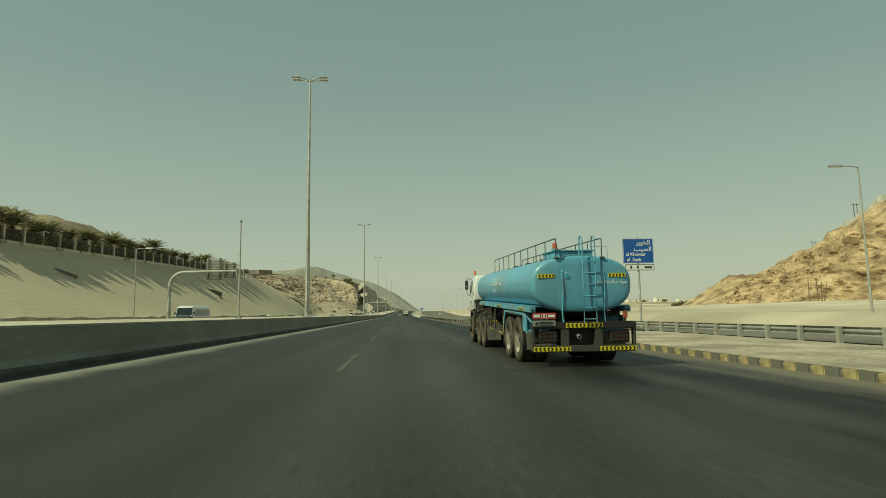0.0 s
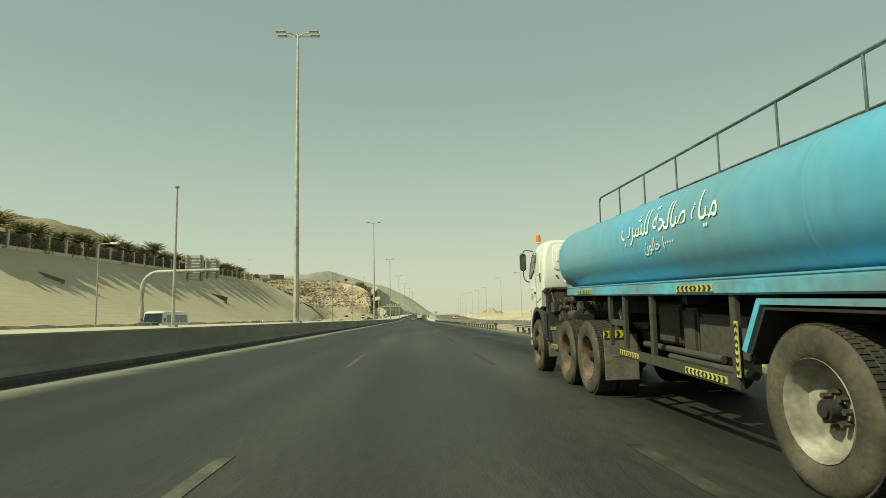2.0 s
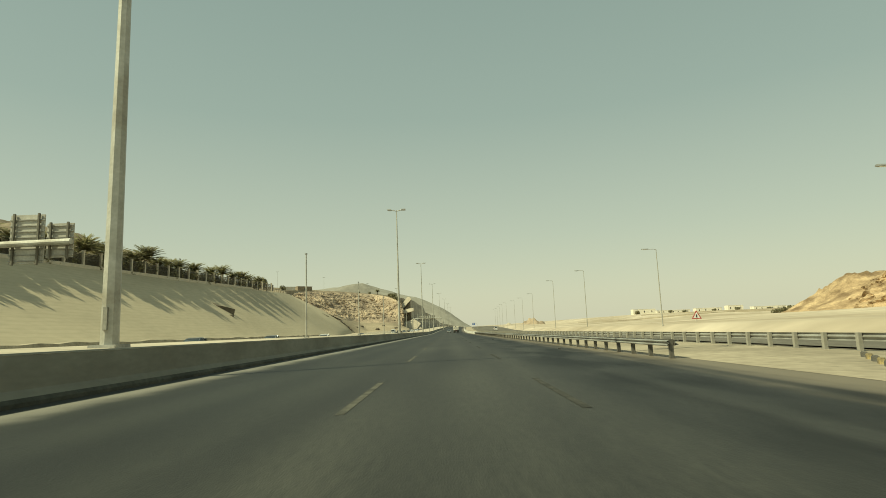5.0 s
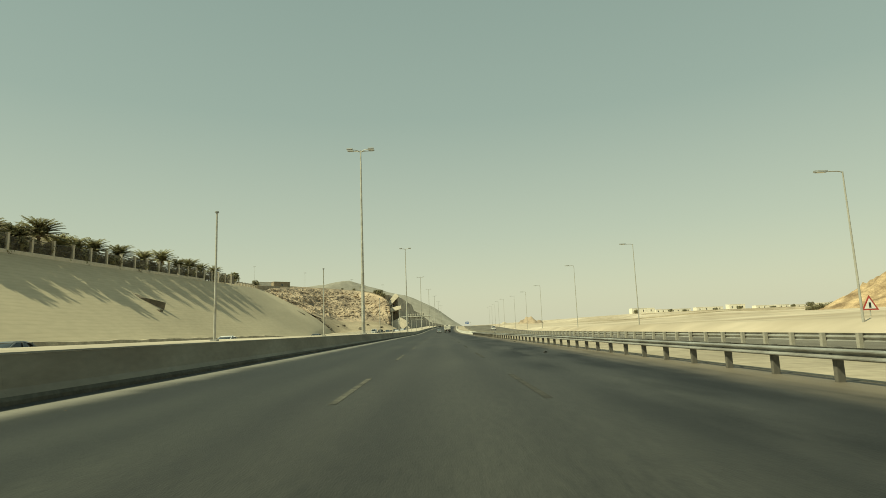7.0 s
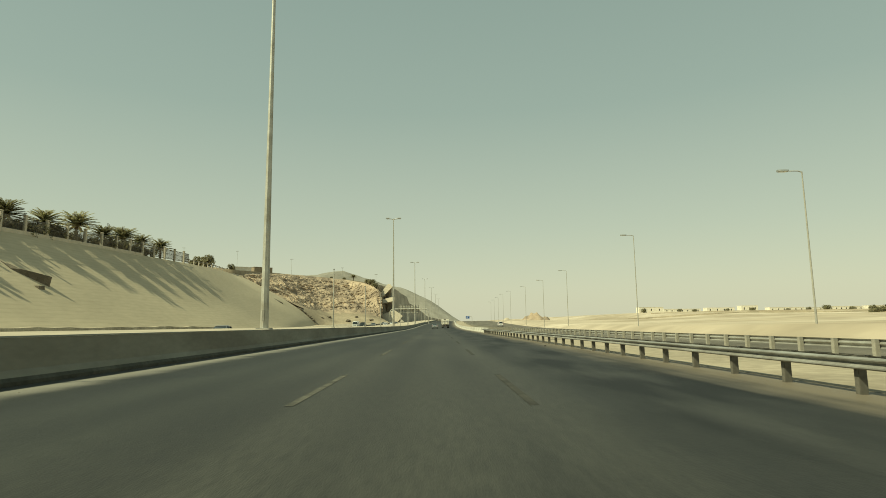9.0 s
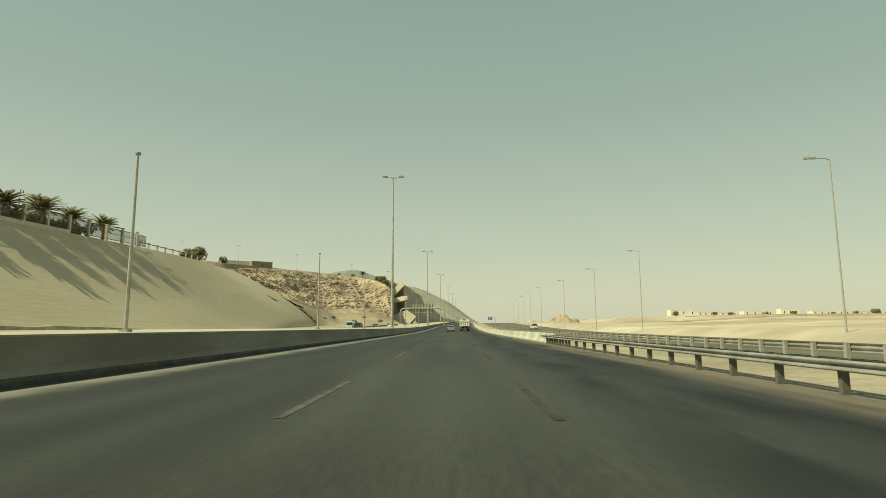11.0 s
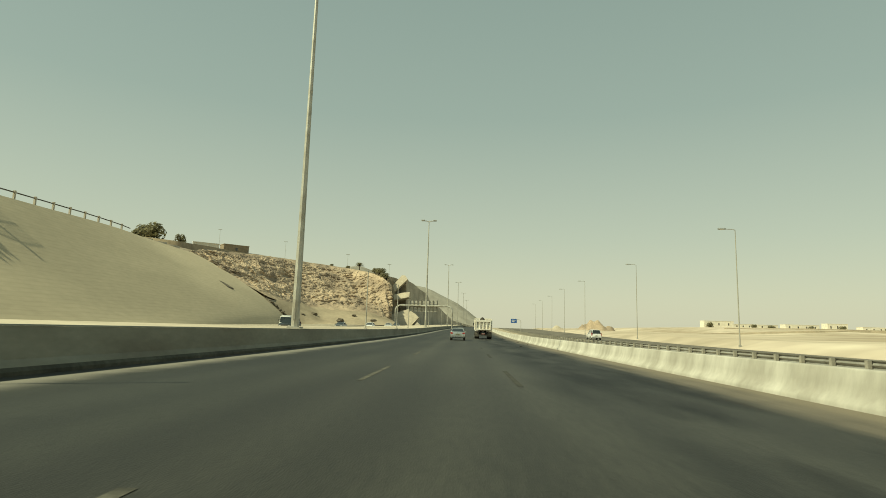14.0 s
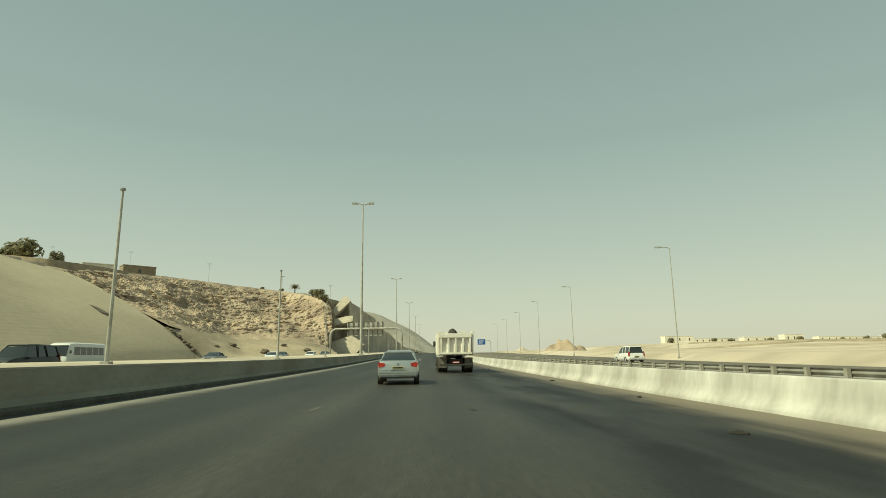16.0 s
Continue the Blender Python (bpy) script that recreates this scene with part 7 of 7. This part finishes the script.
# lone bushes at the brow of the cutting, and beside the service road
wide = bush(27, 4.4, "wide dark green bush at the brow of the slope", "", True)
wide.matrix_world = pose(-154.8, 567.3, plateau(-154.8, 567.3) - 0.4) @ Matrix.Scale(1.75, 4)
lone = bush(28, 2.1, "dark green bush at the brow of the cutting", "")
lone.matrix_world = pose(-128.1, 550.4, plateau(-128.1, 550.4) - 0.3) @ Matrix.Diagonal((1.05, 1.05, 1.5, 1))
for x, y, s in ((-51, 644, 3.0), (-48, 640, 2.6), (-55, 650, 2.4), (-78, 676, 1.4), (-88, 672, 1.2)):
    copy_thing(shrubs[1], Matrix()).matrix_basis = pose(x, y, (plateau(x, y) if y > 545 else fence_z(y)) - 0.5) @ Matrix.Scale(s * 0.75, 4)
for x, y, s in ((179, 424, 1.5), (184, 425, 2.0), (189, 424, 2.2), (186.5, 430, 1.7)):
    copy_thing(shrubs[0], Matrix()).matrix_basis = pose(x, y, ground_z(x, y) - 0.2) @ Matrix.Scale(s, 4)


# ---- gantries and signs ----
def cantilever():
    t = empty("sign_gantry", "grey tubular cantilever gantry carrying two signs, seen from behind", "sign gantry")
    b = bmesh.new()
    pts = [(0, 0, 0), (0, 0, 3.0), (0, 0, 5.2)] + [(1.9 - 1.9 * math.cos(a), 0, 5.2 + 1.9 * math.sin(a)) for a in [math.pi / 2 * i / 6 for i in range(1, 7)]] + [(5.0, 0, 7.15), (8.6, 0, 7.2)]
    tube(b, pts, 0.27, 12, 0.19)
    part("arm", b, M_POLE, t)
    b = box(bmesh.new(), -0.5, 0.5, -0.5, 0.5, -0.2, 0.1, 0.03)
    part("base_plate", b, M_GALV, t)
    for x0, x1, z0, z1 in ((4.6, 6.7, 6.0, 9.0), (6.85, 8.5, 6.3, 8.4)):
        b = box(bmesh.new(), x0, x1, 0.36, 0.42, z0, z1, 0.01)
        p = part("sign_panel", b, M_SIGNBACK, t)
        k = 0
        while z0 + 0.15 + k * 0.36 < z1:
            zz = z0 + 0.15 + k * 0.36
            b = box(bmesh.new(), x0, x1, 0.28, 0.36, zz - 0.03, zz + 0.03, 0.005)
            part("rail", b, M_GALV, p)
            k += 1
        for x in (x0 + 0.3, x1 - 0.3):
            b = box(bmesh.new(), x - 0.06, x + 0.06, 0.18, 0.3, z0 - 0.1, z1 + 0.05, 0.008)
            part("upright", b, M_DARKPOLE, p)
    return t


cantilever().location = (-31.2, 143.0, 0.1)


def portal():
    t = empty("portal_gantry", "grey tubular portal gantry with a wide sign, seen from behind", "sign gantry")
    W = 17.5
    b = bmesh.new()
    pts = [(0, 0, 0), (0, 0, 5.6)] + [(1.6 - 1.6 * math.cos(a), 0, 5.6 + 1.6 * math.sin(a)) for a in [math.pi / 2 * i / 5 for i in range(1, 6)]]
    pts += [(W - 1.6 + 1.6 * math.sin(a), 0, 5.6 + 1.6 * math.cos(a)) for a in [math.pi / 2 * i / 5 for i in range(0, 6)]] + [(W, 0, 0)]
    tube(b, pts, 0.26, 10)
    part("frame", b, M_POLE, t)
    b = box(bmesh.new(), 4.0, 13.0, 0.42, 0.5, 5.5, 8.7, 0.01)
    p = part("sign_panel", b, M_SIGNBACK, t)
    for i in range(8):
        x = 4.3 + 1.2 * i
        b = box(bmesh.new(), x - 0.09, x + 0.09, 0.2, 0.42, 5.3, 9.0, 0.01)
        part("upright", b, M_DARKPOLE, p)
    for z in (5.9, 6.9, 7.9):
        b = box(bmesh.new(), 4.0, 13.0, 0.34, 0.42, z - 0.05, z + 0.05, 0.01)
        part("rail", b, M_GALV, p)
    return t


portal().matrix_world = pose(-26.5, 525, rise(525) - 0.6, 0, 0, -3) @ Matrix.Scale(1.28, 4)


def road_sign():
    t = empty("road_sign", "blue road sign with white place names on a grey post", "road sign")
    b = bmesh.new()
    tube(b, [(0, 0.15, -1.5), (0, 0.15, 11.2)], 0.14, 10)
    part("post", b, M_POLE, t)
    mb = mat("sign_blue", (0.012, 0.09, 0.36), 0.45, vary=0.06)
    b = box(bmesh.new(), -2.1, 2.1, -0.04, 0.02, 7.7, 11.0, 0.01)
    p = part("panel", b, mb, t)
    b = bmesh.new()
    for x0, x1, z0, z1 in ((-2.06, 2.06, 10.93, 10.97), (-2.06, 2.06, 7.73, 7.77), (-2.06, -2.02, 7.73, 10.97), (2.02, 2.06, 7.73, 10.97)):
        box(b, x0, x1, -0.052, -0.038, z0, z1)
    part("border", b, M_WHITEVINYL, p)
    text_mesh("\ufeae\ufef3\ufeee\ufea8\ufedf\ufe8d", 0.85, M_WHITEVINYL, p, "lettering", pose(0.70, -0.05, 10.45, 90, 0, 0), None, 0.012)
    text_mesh("\ufe90\ufef4\ufeb4\ufedf\ufe8d", 0.85, M_WHITEVINYL, p, "lettering", pose(0.62, -0.05, 9.60, 90, 0, 0), None, 0.012)
    text_mesh("al Khuwair", 0.62, M_WHITEVINYL, p, "lettering", pose(-0.35, -0.05, 8.88, 90, 0, 0), None, 0.012)
    text_mesh("al  Seeb", 0.62, M_WHITEVINYL, p, "lettering", pose(-0.62, -0.05, 8.18, 90, 0, 0), None, 0.012)
    b = box(bmesh.new(), -1.9, 2.1, -0.04, 0.02, 6.75, 7.6, 0.01)
    q = part("lower_panel", b, M_WHITEVINYL, t, "white distance plate with dark bars")
    for x0, x1, z0, z1 in ((0.75, 1.75, 7.05, 7.3), (-1.2, -0.95, 7.0, 7.35)):
        b = box(bmesh.new(), x0, x1, -0.052, -0.039, z0, z1)
        part("lettering_bar", b, M_BLACK, q)
    text_mesh("4", 0.75, M_BLACK, q, "lettering", pose(-0.2, -0.05, 7.18, 90, 0, 0), None, 0.012)
    b = bmesh.new()
    for x0, x1, z0, z1 in ((-1.86, 2.06, 7.50, 7.56), (-1.86, 2.06, 6.79, 6.85), (-1.86, -1.80, 6.85, 7.50), (2.0, 2.06, 6.85, 7.50)):
        box(b, x0, x1, -0.052, -0.039, z0, z1)
    part("border", b, M_BLACK, q)
    return t


road_sign().matrix_world = pose(14.97, 100.0, 0.47) @ Matrix.Scale(0.49, 4)


def warning_sign(x, y, z):
    t = empty("warning_sign", "red-bordered triangular warning sign on a post", "road sign")
    b = bmesh.new()
    tube(b, [(0, 0.05, -0.3), (0, 0.05, 2.9)], 0.045, 8)
    part("post", b, M_POLE, t)

    def tri(r, y0, y1):
        b = bmesh.new()
        q = [(r * math.sin(a), r * math.cos(a)) for a in (0, 2.0944, 4.18879)]
        loft(b, [[(px, y0, 2.05 + pz) for px, pz in q], [(px, y1, 2.05 + pz) for px, pz in q]])
        return b
    p = part("panel", tri(0.95, -0.02, 0.0), M_RED, t)
    part("field", tri(0.66, -0.03, -0.021), M_WHITEVINYL, p)
    b = box(bmesh.new(), -0.10, 0.10, -0.04, -0.031, 1.8, 2.3)
    part("symbol", b, M_BLACK, p)
    t.location = (x, y, z)
    return t


warning_sign(40.6, 204, ground_z(40.6, 204) - 1.0)


def far_sign(x, y):
    t = empty("direction_sign", "small blue direction sign on a cranked arm", "road sign")
    b = bmesh.new()
    tube(b, [(0, 0, 0), (0, 0, 5.4), (-0.5, 0, 6.4), (-2.4, 0, 6.6)], 0.15, 8, 0.11)
    part("arm", b, M_POLE, t)
    b = box(bmesh.new(), -5.4, -2.2, -0.05, 0.0, 4.7, 6.9, 0.01)
    p = part("panel", b, mat("sign_blue_far", (0.02, 0.11, 0.38), 0.5), t)
    for z, w in ((6.2, 2.0), (5.4, 1.5)):
        b = box(bmesh.new(), -4.9, -4.9 + w, -0.062, -0.049, z - 0.15, z + 0.15)
        part("lettering_bar", b, M_WHITEVINYL, p)
    t.matrix_world = pose(x, y, 0.1 + rise(y)) @ Matrix.Scale(0.58, 4)
    return t


far_sign(18.2, 480.3)


# ---- utility poles, buildings ----
def wooden_poles(x, y, kind=0):
    t = empty("utility_pole", "weathered brown wooden utility poles on the hill", "utility pole", "utility poles")
    z = right_hill(x, y) - 0.8
    for i, (dx, lean) in enumerate(((0, 0), (1.6, 0)) if kind == 0 else ((-3.5, 0), (0, -2), (1.0, 4), (1.6, 12))):
        b = bmesh.new()
        hgt = 9.0 if kind == 0 else 10.5 - 0.6 * i
        tube(b, [(dx, 0, 0), (dx + math.tan(radians(lean)) * hgt, 0, hgt)], 0.19, 8, 0.13)
        part("pole", b, M_WOOD, t)
    b = box(bmesh.new(), -1.0, 2.6, -0.1, 0.1, 8.4 if kind == 0 else 8.0, 8.6 if kind == 0 else 8.2, 0.02)
    part("crossarm", b, M_WOOD, t)
    t.location = (x, y, z)
    return t


wooden_poles(150, 258, 1)
wooden_poles(203, 300, 0)
wooden_poles(228, 358, 0)
wooden_poles(205, 330, 0)


def building(x, y, z, w, d, h, material, label, nwin=0, parapet=True, name="building", turn=0):
    t = empty(name, label, "building", "")
    b = box(bmesh.new(), -w / 2, w / 2, 0, d, -1.5, h, 0.05)
    part("wall", b, material, t)
    b = box(bmesh.new(), -w / 2 - 0.15, w / 2 + 0.15, -0.15, d + 0.15, h - 0.02, h + 0.45, 0.04)
    part("roof", b, material, t)
    for i in range(nwin):
        wx = -w / 2 + w * (i + 0.5) / nwin
        b = box(bmesh.new(), wx - 0.7, wx + 0.7, -0.06, 0.04, h * 0.35, h * 0.75, 0.02)
        wnd = part("window", b, M_WALLBROWN, t)
        b = box(bmesh.new(), wx - 0.58, wx + 0.58, -0.075, -0.058, h * 0.38, h * 0.72)
        part("pane", b, M_GLASS, wnd)
    t.matrix_world = pose(x, y, z, 0, 0, turn)
    return t


building(-124, 602.4, plateau(-124, 602.4) - 1.0, 13.5, 7, 4.6, M_WALLBROWN, "low brown flat-roofed block on the plateau", 1, turn=40)
building(-136, 592, plateau(-136, 592) - 0.3, 13, 1.0, 2.6, M_WALLCREAM, "low cream wall beside the brown block", 0, turn=35)
for i, (x, y, w, h, n) in enumerate(((300, 985, 34, 6, 3), (350, 1000, 52, 4, 7), (408, 1006, 40, 5, 4), (452, 1010, 24, 7, 3), (500, 1000, 50, 4.5, 6), (548, 1006, 36, 4, 4), (596, 1015, 50, 5, 7), (650, 1010, 50, 5.5, 6), (704, 1016, 44, 4, 5), (765, 1020, 66, 5, 8), (850, 1030, 70, 6, 8))):
    building(x, y, ground_z(x, y) - 0.2, w, 12, h * 1.25, M_WALLCREAM, "long low cream-white building on the far plateau", n)
rng = random.Random(31)
for i in range(16):
    x, y = 288 + 36 * i + 20 * rng.random(), 978 + 22 * rng.random()
    o = copy_thing(shrubs[i % 3], Matrix())
    o["label"], o["group"] = "dark green tree among the far buildings", "trees on the far plateau"
    o.matrix_basis = pose(x, y, ground_z(x, y) - 0.5) @ Matrix.Scale(2.2 + 1.8 * rng.random(), 4)

# blown pebbles and scraps along the edges
b = bmesh.new()
rng = random.Random(17)
for i in range(900):
    left = rng.random() < 0.5
    y = rng.uniform(60, 420)
    x = (rng.uniform(-8.3, -6.6) if left else rng.uniform(8.3, 13.5) if y > 97 else rng.uniform(6.8, 7.4)) + bend(y)
    r = rng.uniform(0.006, 0.022)
    vs = [b.verts.new((x + r * a, y + r * c, (-0.113 + rise(y) if x - bend(y) > 8.2 else road_z(x, y)) + r * e)) for a, c, e in ((1, 0, 0.1), (0, 1, 0.1), (-1, 0, 0.1), (0, -1, 0.1), (0.1, 0, 0.8))]
    for p, q in ((0, 1), (1, 2), (2, 3), (3, 0)):
        b.faces.new((vs[p], vs[q], vs[4]))
tagged(part("pebbles", b, M_GRAVEL), "loose pebbles and grit along the road edges", "gravel", kind="stuff")


# slim lamps along the plateau
def plateau_lamp(x, y, top):
    t = empty("street_lamp", "slim dark lamp post on the stony plateau", "street lamp", "plateau lamps")
    z = plateau(x, y) - 0.5
    b = bmesh.new()
    tube(b, [(0, 0, 0), (0, 0, top - z)], 0.11, 6, 0.07)
    part("shaft", b, M_POLE, t)
    b = bmesh.new()
    for s in (-1, 1):
        loft(b, [[(s * px, py * 0.25, top - z + 0.1 + pz) for py, pz in ((-1, 0.0), (1, 0.0), (0.6, 0.25), (-0.6, 0.25))] for px in (0.0, 0.5, 1.3)])
    part("lamp_head", b, M_DARKPOLE, t)
    t.location = (x, y, z)


for x, top in ((-225.3, 72.3), (-177.4, 68.8), (-128.7, 61.0), (-83.3, 52.8), (-53.3, 46.6)):
    plateau_lamp(x, 700, top)

# torn tyre scraps lying along the right edge
rng = random.Random(41)
for x, y in ((5.9, 141.5), (4.9, 178), (6.6, 201), (6.4, 226), (5.2, 262), (6.7, 300), (5.6, 352.5), (6.9, 360.2), (7.0, 371), (6.4, 392)):
    b = bmesh.new()
    n = 5
    w, L = rng.uniform(0.04, 0.09), rng.uniform(0.25, 0.5)
    loft(b, [[(-w, L * i / n, 0.0), (w, L * i / n, 0.0), (w, L * i / n, 0.02 + 0.07 * math.sin(math.pi * i / n) + 0.01 * rng.random()), (-w, L * i / n, 0.03 + 0.05 * math.sin(math.pi * i / n))] for i in range(n + 1)])
    o = tagged(part("tyre_scrap", b, M_TYRE), "torn black scrap of tyre lying on the asphalt", "litter", "tyre scraps")
    o.matrix_world = pose(x + bend(y), y, road_z(x + bend(y), y) + 0.004, 0, 0, rng.uniform(-60, 60)) @ Matrix.Scale(0.6, 4)


# dark slender lamp posts in the grounds behind the palms
for y in (118, 166, 214, 262, 310, 358):
    t = empty("garden_lamp", "slender dark lamp post behind the palms", "street lamp", "garden lamps")
    b = bmesh.new()
    tube(b, [(0, 0, 0), (0, 0, 9.6)], 0.10, 6, 0.07)
    part("shaft", b, M_DARKPOLE, t)
    b = bmesh.new()
    tube(b, [(0, 0, 9.4), (0, 0.5, 9.7), (0, 0.9, 9.5)], 0.04, 6)
    part("arm", b, M_DARKPOLE, t)
    b = disc(bmesh.new(), (0, 0.9, 9.25), 0.16, 0.4, "z", 10, 0.04)
    part("lantern", b, M_DARKPOLE, t)
    t.location = (fence_x(y) - 7.5, y, fence_z(y) - 0.7)
